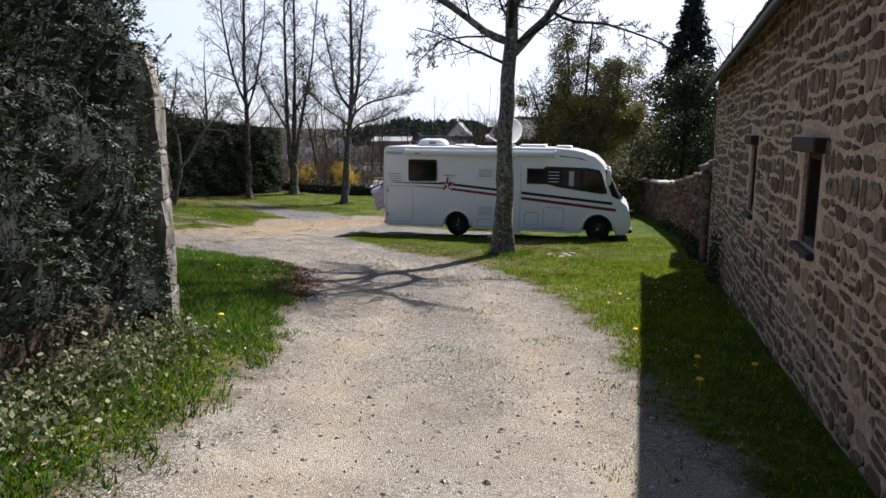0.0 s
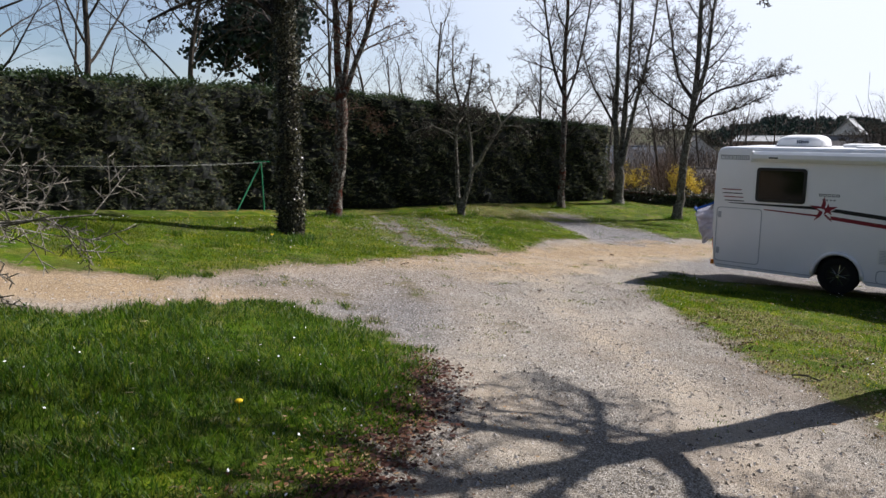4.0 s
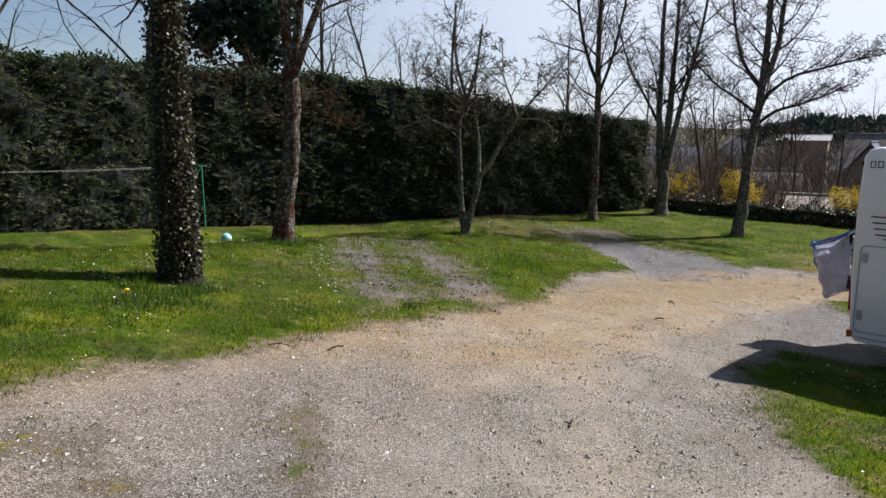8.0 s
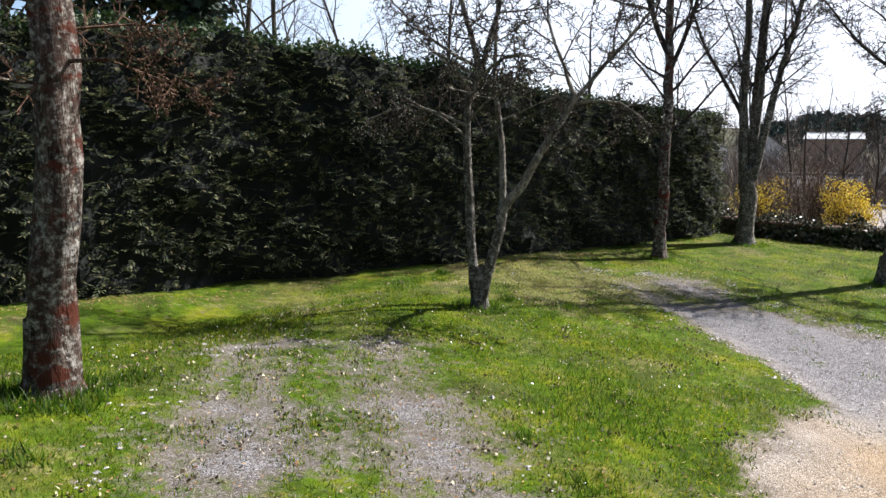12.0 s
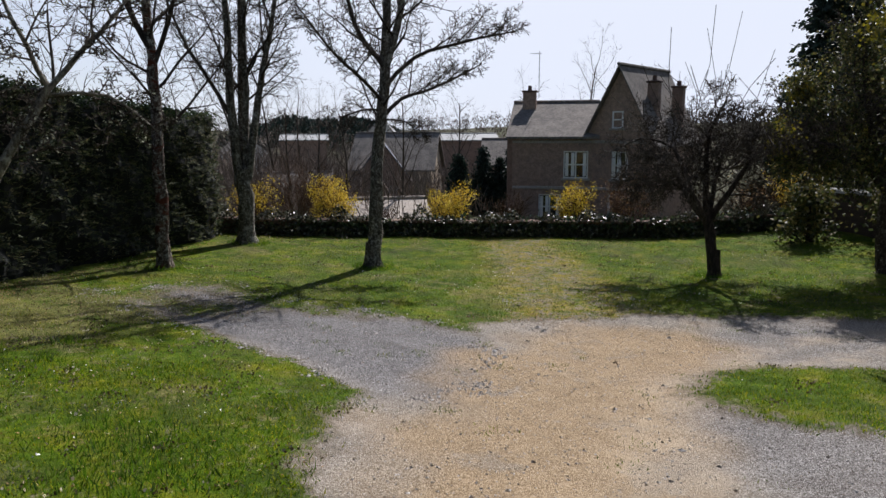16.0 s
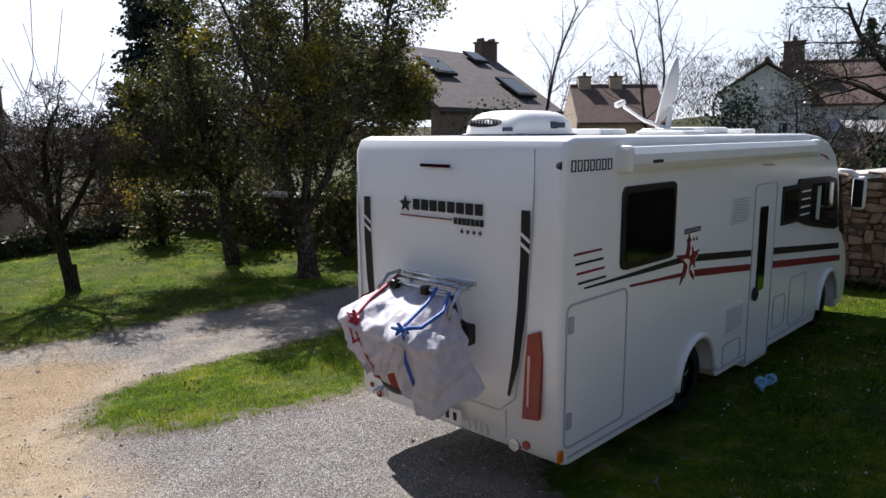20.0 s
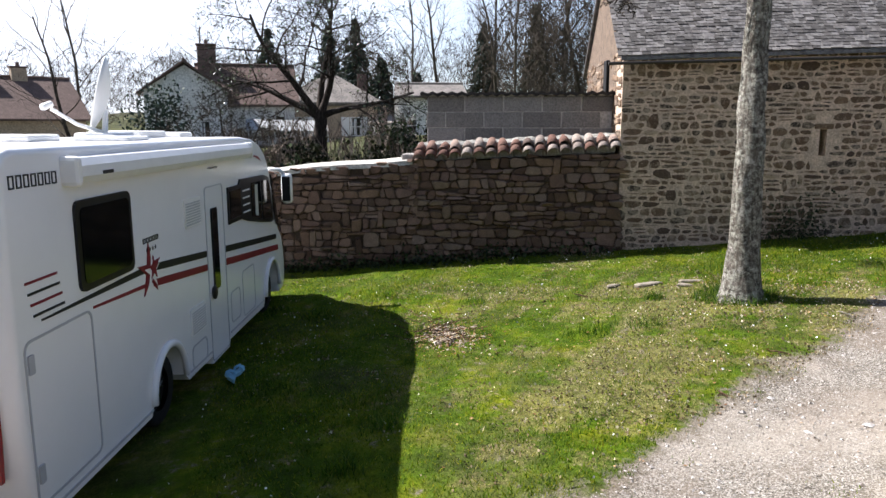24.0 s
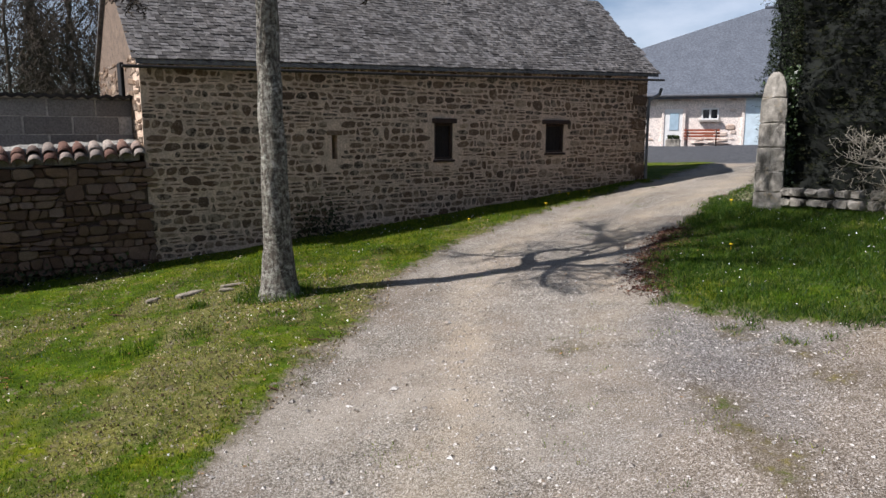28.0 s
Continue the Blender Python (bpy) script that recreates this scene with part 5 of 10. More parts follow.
def rooted(t, seed, at, label, r0, mats, lean, category, name):
    z = gz(*at)
    thing = t.build("tree", label, mats, name, category, at=(*at, z))
    # root flare
    bm = bmesh.new()
    n = 14
    rr = random.Random(seed)
    rings = []
    wide = r0
    for q, h, amp in ((1.6, -0.12, 0.2), (1.32, 0.03, 0.16), (1.14, 0.14, 0.1), (1.02, 0.32, 0.05), (0.9, 0.6, 0.02)):
        rings.append([bm.verts.new((q * wide * math.cos(2 * math.pi * k / n) * (1 + amp * math.sin(3 * k + seed)) + lean[0] * h, q * wide * math.sin(2 * math.pi * k / n) * (1 + amp * math.sin(2 * k + seed)) + lean[1] * h, h)) for k in range(n)])
    for a, b in zip(rings, rings[1:]):
        for k in range(n):
            bm.faces.new((a[k], a[(k + 1) % n], b[(k + 1) % n], b[k]))
    part("root_flare", bm, mats[0], thing, smooth=True)
    return t, thing


# side branches of the second order and finer: (children, angle, length ratio, wander, lift, start)
CROWN = [(0, 0, 0, 0, 0, 0), (9, 52, 0.44, 0.11, 0.02, 0.08), (5, 52, 0.5, 0.12, 0.02, 0.12), (2, 50, 0.6, 0.12, 0.01, 0.2), (0, 0, 0, 0.1, 0.0, 0)]
SPURS = [(0, 0, 0, 0, 0, 0), (8, 56, 0.42, 0.12, -0.01, 0.12), (5, 58, 0.46, 0.15, -0.02, 0.12), (2, 56, 0.55, 0.16, -0.02, 0.15), (0, 0, 0, 0.14, -0.02, 0)]
# the big tree between drive and motorhome: clear stem, then a spreading head
grown(101, (1.19, 13.94), "tall bare tree with a straight lichen-grey trunk on the lawn", 0, 0.215, [
    ([(0, 0, -0.25), (0, 0, 1.5), (0.02, 0, 3), (0.08, 0, 4.2), (0.12, 0, 5.5), (0.1, 0.05, 8), (0.1, 0, 10.5)], 0.2, 0.04, 15, 62, 2.4, 0.0, 0.42),
    ([(0.12, 0, 3.92), (0.5, 0, 4.3), (0.75, 0, 4.55), (1.02, 0, 5.1), (1.15, 0, 6.2), (1.2, 0.1, 8)], 0.1, 0.03, 11, 58, 1.5, 0.0, 0.3),
    ([(0.85, 0, 4.66), (1.3, 0.1, 4.5), (1.9, 0.1, 4.45), (2.8, 0.2, 4.2), (3.2, 0.2, 4.0)], 0.035, 0.012, 9, 60, 0.7, -0.01, 0.2),
    ([(0, 0, 4.12), (-0.45, 0, 4.3), (-1.05, 0, 4.75), (-1.7, 0, 5.05), (-2.8, 0, 5.4)], 0.085, 0.025, 12, 58, 1.2, 0.0, 0.3),
    ([(-0.25, 0, 4.2), (-1.2, -0.1, 4.12), (-1.75, -0.1, 3.65)], 0.022, 0.01, 7, 60, 0.6, -0.02, 0.3),
    ([(0.05, 0, 4.35), (0, -0.9, 4.75), (-0.2, -1.9, 5.2), (-0.3, -2.8, 5.3)], 0.06, 0.02, 9, 58, 1.1, -0.01, 0.3),
    ([(0.08, 0, 4.5), (0.3, 1, 5.1), (0.4, 2.2, 5.7), (0.5, 3.0, 6.4)], 0.065, 0.02, 9, 58, 1.2, 0.0, 0.3),
    ([(0.1, 0, 5.6), (-0.7, 0.3, 6.4), (-1.4, 0.4, 7.3), (-2.2, 0.5, 8)], 0.06, 0.02, 9, 58, 1.4, 0.0, 0.3),
    ([(0.1, 0, 6.3), (0.2, -0.9, 7.2), (0.1, -1.7, 8.0), (0, -2.6, 8.4)], 0.065, 0.02, 11, 58, 1.5, 0.0, 0.25),
    ([(0.1, 0, 7.0), (0.9, 0.2, 8.0), (1.6, 0.3, 9.2), (2.2, 0.3, 10)], 0.065, 0.02, 11, 58, 1.5, 0.0, 0.25),
    ([(0.1, 0, 7.4), (-0.8, -0.5, 8.4), (-1.5, -0.9, 9.4), (-2.2, -1.2, 10)], 0.065, 0.02, 12, 58, 1.6, 0.0, 0.25),
    ([(1.15, 0.05, 6.3), (1.9, -0.3, 7.0), (2.7, -0.6, 7.4)], 0.045, 0.015, 9, 58, 1.2, 0.0, 0.25),
    ([(0.1, 0, 8.2), (0.3, 0.9, 9.3), (0.5, 1.5, 10.6)], 0.055, 0.02, 10, 58, 1.5, 0.0, 0.25)],
    SPURS, (M_BARK_BIG, M_BARK_DARK, M_TWIG))
t, ivy_tree = grown(102, (-9.25, 17.35), "bare tree with an ivy-covered dark trunk", 30, 0.22, [
    ([(0, 0, -0.25), (0.02, 0, 2), (0, 0, 3.5), (-0.08, 0, 4.5), (0, 0, 7), (0.1, 0, 10.5)], 0.23, 0.05, 15, 60, 2.6, 0.0, 0.44),
    ([(-0.05, 0, 4.15), (-0.7, -0.2, 4.5), (-1.6, -0.3, 4.4), (-2.4, -0.4, 4.0)], 0.065, 0.02, 10, 58, 1.1, -0.02, 0.25),
    ([(-0.05, 0, 4.7), (-0.4, 0.5, 5.6), (-1.0, 0.8, 7.2)], 0.08, 0.03, 9, 55, 1.4, 0.0, 0.3),
    ([(0, 0, 4.4), (0.7, -0.3, 5.2), (1.4, -0.5, 5.9), (2.2, -0.6, 6.1)], 0.06, 0.02, 9, 58, 1.1, -0.01, 0.3)],
    SPURS, (M_BARK_DARK, M_BARK_DARK, M_TWIG))
rng = np.random.default_rng(9)
k = 15000
h, a = 6.0 * rng.uniform(0.0, 1, k) ** 1.15 + 0.05, rng.normal(-0.1, 1.15, k)
rad = 0.235 - 0.016 * h + rng.normal(0.03, 0.03, k)
c = np.column_stack([rad * np.cos(a), rad * np.sin(a), h])
tagged(soup("ivy", leaves(c, 0.038, np.column_stack([np.cos(a), np.sin(a), 0 * a]), 0.5, 0.5, rng), 4, M_IVY_GLINT, ivy_tree, "glossy ivy climbing the trunk"), kind="stuff")
t, red_tree = grown(103, (-11.1, 21.25), "bare tree with a reddish lichen-spotted trunk and a few dry leaves", 30, 0.165, [
    ([(0, 0, -0.25), (0.1, 0, 0.9), (0.22, 0, 1.8), (0.26, 0, 3.2)], 0.185, 0.14, 3, 75, 0.9, -0.02, 0.7),
    ([(0.22, 0, 3.0), (0.2, 0, 4), (0.17, 0, 5.4), (0.1, 0, 7.5), (0.1, 0, 10)], 0.1, 0.03, 12, 55, 1.7, 0.0, 0.25),
    ([(0.26, 0, 3.0), (0.45, 0.1, 4.2), (0.55, 0.1, 5.5), (0.6, 0.1, 9)], 0.085, 0.03, 10, 55, 1.6, 0.0, 0.25),
    ([(0.28, 0, 2.95), (0.65, -0.1, 3.9), (1.2, -0.1, 5.4), (1.7, -0.1, 8)], 0.08, 0.03, 11, 55, 1.5, 0.0, 0.2),
    ([(0.25, 0, 2.5), (0.9, -0.2, 2.5), (1.5, -0.3, 2.25)], 0.02, 0.008, 6, 55, 0.6, -0.02, 0.3),
    ([(0.2, 0, 2.95), (-0.5, -0.2, 3.3), (-1.3, -0.4, 3.1)], 0.026, 0.01, 7, 58, 0.7, -0.02, 0.3)],
    SPURS, (M_BARK_RED, M_BARK_RED, M_TWIG_BROWN))
t.tips = [q for q in t.tips if q[0].z > 4.2]
t.foliage(red_tree, M_DRYLEAF, 2, 0.08, 0.045, "dry_leaves", 0.16, 3)
t2spec = [(11, 62, 0.42, 0.08, 0.02, 0.34), (9, 60, 0.5, 0.2, -0.03, 0.15), (6, 65, 0.42, 0.24, -0.03, 0.12), (4, 65, 0.42, 0.25, -0.02, 0.15), (0, 0, 0, 0.25, -0.02, 0)]
t, th = grown(104, (-10.4, 27.25), "small forked bare fruit tree with pale lichened twigs", 15, 0.105, [
    ([(0, 0, -0.25), (0, 0, 0.1), (0, 0, 0.3)], 0.135, 0.1, 0, 0, 0, 0, 0),
    ([(-0.04, 0, 0.1), (-0.1, 0, 0.6), (-0.16, 0, 1.6), (-0.18, 0, 2.9), (0, 0, 3.4), (0.25, 0, 4.2), (0.35, 0.1, 5.2)], 0.085, 0.022, 10, 68, 1.3, 0.0, 0.42),
    ([(0, 0, 3.35), (-0.15, 0, 3.9), (-0.3, 0, 4.6), (-0.3, 0, 5.7)], 0.05, 0.02, 7, 60, 1.0, 0.0, 0.2),
    ([(0.04, 0, 0.1), (0.2, 0, 0.8), (0.33, 0, 1.5)], 0.085, 0.075, 0, 0, 0, 0, 0),
    ([(0.33, 0, 1.42), (0.3, 0.1, 2.3), (0.18, 0.1, 3.2), (0.2, 0.2, 4.4)], 0.055, 0.02, 7, 65, 1.0, 0.0, 0.4),
    ([(0.32, 0, 1.42), (0.6, -0.05, 1.8), (0.9, -0.1, 2.3), (1.33, -0.1, 3.0)], 0.07, 0.045, 5, 65, 0.8, -0.01, 0.55),
    ([(1.31, -0.1, 2.95), (1.7, -0.1, 3.4), (2.05, -0.1, 3.8), (2.5, 0, 4.4)], 0.038, 0.012, 7, 60, 0.8, 0.0, 0.2),
    ([(1.32, -0.1, 2.97), (1.15, -0.2, 3.4), (0.95, -0.2, 4.0), (0.9, -0.2, 4.8)], 0.032, 0.012, 6, 60, 0.8, 0.0, 0.2),
    ([(1.3, -0.1, 2.9), (1.9, -0.2, 2.9), (2.4, -0.3, 2.5)], 0.024, 0.009, 6, 60, 0.6, -0.03, 0.25),
    ([(-0.17, 0, 2.6), (-0.9, -0.2, 2.9), (-1.6, -0.3, 2.7)], 0.026, 0.01, 8, 60, 0.7, -0.02, 0.25),
    ([(0, 0, 3.4), (-0.7, 0.2, 3.8), (-1.5, 0.3, 4.5)], 0.03, 0.01, 8, 60, 0.8, 0.0, 0.25),
    ([(0.0, 0, 3.3), (0.5, -0.7, 3.5), (0.9, -1.4, 3.4)], 0.028, 0.01, 8, 60, 0.8, -0.02, 0.25)],
    SPURS, (M_BARK, M_TWIG_PALE, M_TWIG))
t.foliage(th, M_LICHEN, 3, 0.03, 0.024, "lichen", 0.12, 12)
grown(105, (-9.6, 34.95), "slender tall bare tree near the hedge", 15, 0.15, [
    ([(0, 0, -0.25), (0.02, 0, 2), (0.05, 0, 4), (0, 0.1, 6.5), (0.1, 0, 9), (0.05, 0, 11.5)], 0.15, 0.03, 18, 46, 2.5, 0.02, 0.28),
    ([(0.03, 0, 4.6), (-0.5, 0.2, 6), (-0.9, 0.3, 8.5), (-1, 0.3, 10.5)], 0.07, 0.02, 11, 45, 1.7, 0.02, 0.15),
    ([(0.03, 0, 4.2), (0.5, -0.2, 5.6), (0.95, -0.3, 8), (1.1, -0.3, 10)], 0.055, 0.018, 10, 45, 1.6, 0.02, 0.15)],
    CROWN, (M_BARK_RED, M_BARK_DARK, M_TWIG))
grown(106, (-8.25, 39.1), "tall bare tree with several stems rising from one trunk", 15, 0.225, [
    ([(0, 0, -0.25), (0, 0, 0.6), (-0.02, 0, 2.05)], 0.24, 0.2, 0, 0, 0, 0, 0),
    ([(-0.05, 0, 1.7), (-0.2, 0, 2.6), (-0.25, 0, 5), (-0.25, 0, 8), (-0.2, 0, 12)], 0.14, 0.035, 12, 46, 2.2, 0.02, 0.25),
    ([(0.04, 0.03, 1.8), (0.15, 0.1, 3.5), (0.25, 0.15, 7), (0.3, 0.2, 11)], 0.11, 0.03, 11, 45, 2.0, 0.02, 0.3),
    ([(0.1, -0.05, 1.75), (0.42, -0.1, 3.6), (0.7, -0.1, 5), (1.1, -0.15, 7), (1.5, -0.2, 10.5)], 0.12, 0.03, 13, 46, 2.2, 0.02, 0.28),
    ([(0, 0.1, 1.8), (0.1, 0.5, 4), (0.3, 0.9, 8), (0.3, 1.1, 11)], 0.1, 0.03, 10, 45, 1.9, 0.02, 0.3),
    ([(-0.22, 0, 3.4), (-0.8, 0.1, 4.5), (-1.4, 0.2, 5.6), (-2, 0.2, 7.5)], 0.06, 0.02, 10, 48, 1.3, 0.02, 0.2)],
    CROWN, (M_BARK, M_BARK_DARK, M_TWIG))
grown(107, (-5.0, 35.75), "tall bare tree with an open crown on the lawn", 15, 0.18, [
    ([(0, 0, -0.25), (0.1, 0, 1.5), (0.2, 0, 3), (0.4, 0, 4.6), (0.48, 0, 6.5), (0.45, 0, 9), (0.5, 0, 11)], 0.185, 0.04, 16, 56, 2.4, 0.02, 0.34),
    ([(0.28, 0, 3.5), (0.9, 0.2, 4.0), (1.9, 0.4, 4.3), (3.2, 0.5, 4.9)], 0.055, 0.016, 10, 52, 1.0, 0.01, 0.25),
    ([(0.35, 0, 4.2), (1.0, -0.3, 4.9), (2.2, -0.5, 5.3), (3.6, -0.6, 5.6)], 0.055, 0.016, 10, 52, 1.1, 0.01, 0.25),
    ([(0.25, 0, 3.7), (-0.3, -0.2, 3.7), (-1.1, -0.3, 3.4)], 0.035, 0.012, 7, 52, 0.7, -0.01, 0.3),
    ([(0.4, 0, 4.7), (-0.2, 0.3, 5.6), (-0.6, 0.5, 7.5), (-0.9, 0.5, 9)], 0.065, 0.02, 10, 50, 1.4, 0.02, 0.2),
    ([(0.38, 0, 4.6), (0.75, -0.1, 6), (0.9, -0.1, 8), (1.2, 0, 10.5)], 0.1, 0.025, 12, 52, 1.8, 0.02, 0.15),
    ([(0.3, 0, 3.5), (0.7, -0.4, 3.45), (1.2, -0.6, 3.1)], 0.026, 0.01, 6, 52, 0.6, -0.01, 0.3),
    ([(0.3, 0, 3.9), (-0.3, -0.6, 4.3), (-1.2, -1.1, 4.9), (-2.0, -1.3, 5.8)], 0.05, 0.016, 9, 52, 1.0, 0.01, 0.25)],
    CROWN, (M_BARK, M_BARK_DARK, M_TWIG))
APPLE = [(0, 0, 0, 0, 0, 0), (9, 50, 0.55, 0.14, -0.09, 0.1), (6, 52, 0.5, 0.18, -0.09, 0.12), (3, 52, 0.55, 0.2, -0.06, 0.15), (0, 0, 0, 0.2, -0.05, 0)]
t, apple_tree = grown(108, (2.55, 33.4), "gnarled pruned apple tree with a dense drooping head", -40, 0.115, [
    ([(0, 0, -0.25), (-0.05, 0, 0.4), (-0.16, 0, 0.9), (-0.24, 0, 1.3)], 0.125, 0.11, 0, 0, 0, 0, 0),
    ([(-0.22, 0, 1.2), (-0.7, 0.1, 1.8), (-1.2, 0.2, 2.6), (-1.8, 0.2, 3.1), (-2.4, 0.2, 2.8)], 0.085, 0.02, 13, 58, 1.2, -0.02, 0.2),
    ([(-0.22, 0, 1.2), (-0.5, -0.6, 2.0), (-0.8, -1.1, 2.9), (-1.2, -1.6, 3.1)], 0.075, 0.02, 11, 58, 1.2, -0.02, 0.2),
    ([(-0.22, 0, 1.25), (-0.3, 0.1, 2.2), (-0.3, 0.1, 3.2), (0, 0.2, 3.9)], 0.08, 0.025, 12, 60, 1.4, -0.02, 0.25),
    ([(-0.22, 0, 1.2), (0.2, 0.1, 1.9), (0.7, 0.1, 2.8), (1.2, 0.1, 3.3), (1.75, 0.1, 3.0)], 0.08, 0.02, 13, 58, 1.2, -0.02, 0.2),
    ([(0.5, 0.1, 2.4), (0.7, -0.5, 3.0), (0.9, -1.2, 3.3), (1.2, -1.8, 3.0)], 0.05, 0.015, 9, 58, 1.0, -0.02, 0.2),
    ([(-0.8, 0.1, 1.95), (-1.4, -0.2, 2.2), (-2.1, -0.4, 2.1)], 0.04, 0.012, 8, 58, 0.8, -0.03, 0.2),
    ([(-0.22, 0, 1.2), (-0.2, 0.7, 2.1), (-0.1, 1.3, 3.0), (0.1, 1.8, 3.1)], 0.07, 0.02, 10, 58, 1.2, -0.02, 0.2)],
    APPLE, (M_BARK_DARK, M_BARK_DARK, M_TWIG), thin=0.008)
rs = random.Random(21)
for k in range(24):
    a, q = rs.uniform(0, 6.28), rs.uniform(0.2, 1.7)
    p = Vector((q * math.cos(a) - 0.18, q * math.sin(a), rs.uniform(2.8, 3.6)))
    e = p + Vector((rs.gauss(0, 0.4) + 0.3 * p.x, rs.gauss(0, 0.4) + 0.3 * p.y, rs.uniform(0.6, 1.3) if k % 4 else rs.uniform(1.6, 2.5)))
    bm = bmesh.new()
    bent(bm, [p, p.lerp(e, 0.5) + Vector((rs.gauss(0, 0.1), rs.gauss(0, 0.1), 0)), e], 0.007, 4)
    part("water_shoot", bm, M_TWIG, apple_tree)
# two old trees by the wall, hung with evergreen growth and mistletoe
THICKET = [(0, 0, 0, 0, 0, 0), (8, 54, 0.5, 0.13, -0.02, 0.1), (6, 54, 0.5, 0.16, -0.03, 0.12), (2, 54, 0.55, 0.18, -0.03, 0.15), (0, 0, 0, 0.18, -0.03, 0)]
for seed, at, r0, keep, balls, stems in (
        (111, (5.6, 29.6), 0.2, 0.3, 26, [
            ([(0, 0, -0.25), (-0.04, 0, 0.7), (-0.14, 0, 1.4)], 0.215, 0.17, 0, 0, 0, 0, 0),
            ([(-0.14, 0, 1.25), (-0.4, 0, 2.5), (-0.55, 0, 4), (-0.7, 0.1, 6), (-0.9, 0.1, 7.6)], 0.1, 0.03, 15, 60, 1.7, 0.0, 0.2),
            ([(-0.1, 0, 1.25), (0.12, 0.1, 2.6), (0.1, 0.1, 4.5), (0.3, 0.2, 7.8)], 0.11, 0.03, 15, 60, 1.8, 0.0, 0.2),
            ([(-0.06, 0, 1.25), (0.5, -0.2, 2.3), (1.0, -0.3, 3.4), (1.6, -0.3, 4.6), (2.0, -0.3, 6.2)], 0.095, 0.025, 15, 58, 1.5, -0.01, 0.25),
            ([(-0.14, 0, 1.3), (-0.5, -0.8, 2.6), (-1.0, -1.3, 4.0), (-1.6, -1.5, 5.6)], 0.08, 0.025, 12, 58, 1.4, -0.01, 0.25),
            ([(1.1, -0.3, 3.6), (1.8, -0.2, 4.0), (2.5, -0.1, 4.0)], 0.04, 0.012, 9, 58, 0.9, -0.02, 0.2),
            ([(-0.1, 0, 1.3), (0.2, 0.9, 2.6), (0.8, 1.6, 4.2), (1.2, 2, 6.2)], 0.08, 0.025, 12, 58, 1.5, -0.01, 0.25)]),
        (112, (6.1, 32.4), 0.14, 0.34, 9, [
            ([(0, 0, -0.25), (-0.14, 0, 1.0), (-0.1, 0, 1.8)], 0.15, 0.12, 0, 0, 0, 0, 0),
            ([(-0.1, 0, 1.65), (-0.7, -0.1, 2.7), (-1.5, -0.2, 3.5), (-2.5, -0.2, 3.8)], 0.075, 0.02, 14, 58, 1.4, -0.02, 0.2),
            ([(-0.1, 0, 1.7), (-0.5, 0, 3.0), (-0.8, 0.1, 4.6), (-0.8, 0.1, 6.0)], 0.085, 0.025, 15, 60, 1.6, -0.01, 0.2),
            ([(-0.1, 0, 1.7), (0.25, 0.1, 3.0), (0.5, 0.1, 4.6), (0.7, 0.2, 6.3)], 0.085, 0.025, 14, 60, 1.5, -0.01, 0.2),
            ([(-0.1, 0, 1.7), (0.4, -0.6, 2.6), (1.0, -1.2, 3.2), (1.5, -1.5, 3.3)], 0.06, 0.02, 11, 58, 1.1, -0.02, 0.2),
            ([(-0.1, 0, 1.7), (-0.8, -0.9, 2.6), (-1.5, -1.5, 2.9), (-2.0, -1.8, 2.6)], 0.06, 0.02, 11, 58, 1.1, -0.03, 0.2),
            ([(-0.1, 0, 1.7), (-0.4, 0.8, 3.0), (-0.6, 1.5, 4.6)], 0.06, 0.02, 11, 58, 1.3, -0.01, 0.2)])):
    t, th = grown(seed, at, "old twiggy tree overgrown with olive evergreen clumps by the wall", -43, r0, stems, THICKET, (M_BARK_OLD, M_BARK_DARK, M_TWIG), thin=0.007)
    rs = random.Random(seed)
    tips = t.tips
    t.tips = [q for q in tips if math.sin(q[0].x * 3.1 + seed) + math.sin(q[0].y * 2.7) + math.sin(q[0].z * 2.9 + 1) + rs.gauss(0, 0.5) > -0.15]
    t.foliage(th, M_HOLLY, 9, 0.11, 0.06, seed=seed, keep=0.62)
    high = [q for q in tips if q[0].z > 2.8]
    t.tips = rs.sample(high, balls)
    t.foliage(th, M_MISTLE, 420, 0.17, 0.06, "mistletoe", seed=seed + 7)


# ---- the motorhome ----
# own axes: origin on the ground under the rear right corner, x forward, y to its left, z up
MW, MTOP = 2.14, 2.60
van = empty("motorhome", "large white motorhome with black and red stripes parked on grass", "motorhome", at=(-1.78, 21.0, -0.06), rz=math.degrees(math.atan2(-0.234, 0.972)))
M_GLASS_DARK = plain("tinted_glass", "0b0d0f", 0.08, var=0.1, spec=0.3)
M_STRIPE = plain("black_decal", "0d0f14", 0.5, var=0.1)
M_REDSTRIPE = plain("red_decal", "7d1024", 0.5, var=0.1)
M_REDLAMP = plain("red_lamp_lens", "8c0f12", 0.12, var=0.2, spec=0.6)
M_ORANGE = plain("amber_lens", "d0701a", 0.15, var=0.1)
M_CHROME = plain("brushed_metal", "b9bcc0", 0.25, 0.9, 0.05)
M_TYRE = plain("tyre_rubber", "141414", 0.85, var=0.2, bump=0.3)
M_GREYSEAM = plain("grey_seam", "abadb0", 0.5, var=0.1)
M_SHADE = plain("grey_grille", "b8b9ba", 0.5, var=0.05)
# side outline with the wheel arches
AR, FR = (2.24, 0.33), (6.25, 0.33)


def arch(c, rad, n=10):
    return [(c[0] + rad * math.cos(math.pi * (1 - k / n)), 0.36 + (rad + 0.02) * math.sin(math.pi * (1 - k / n)) * 0.98) for k in range(n + 1)]


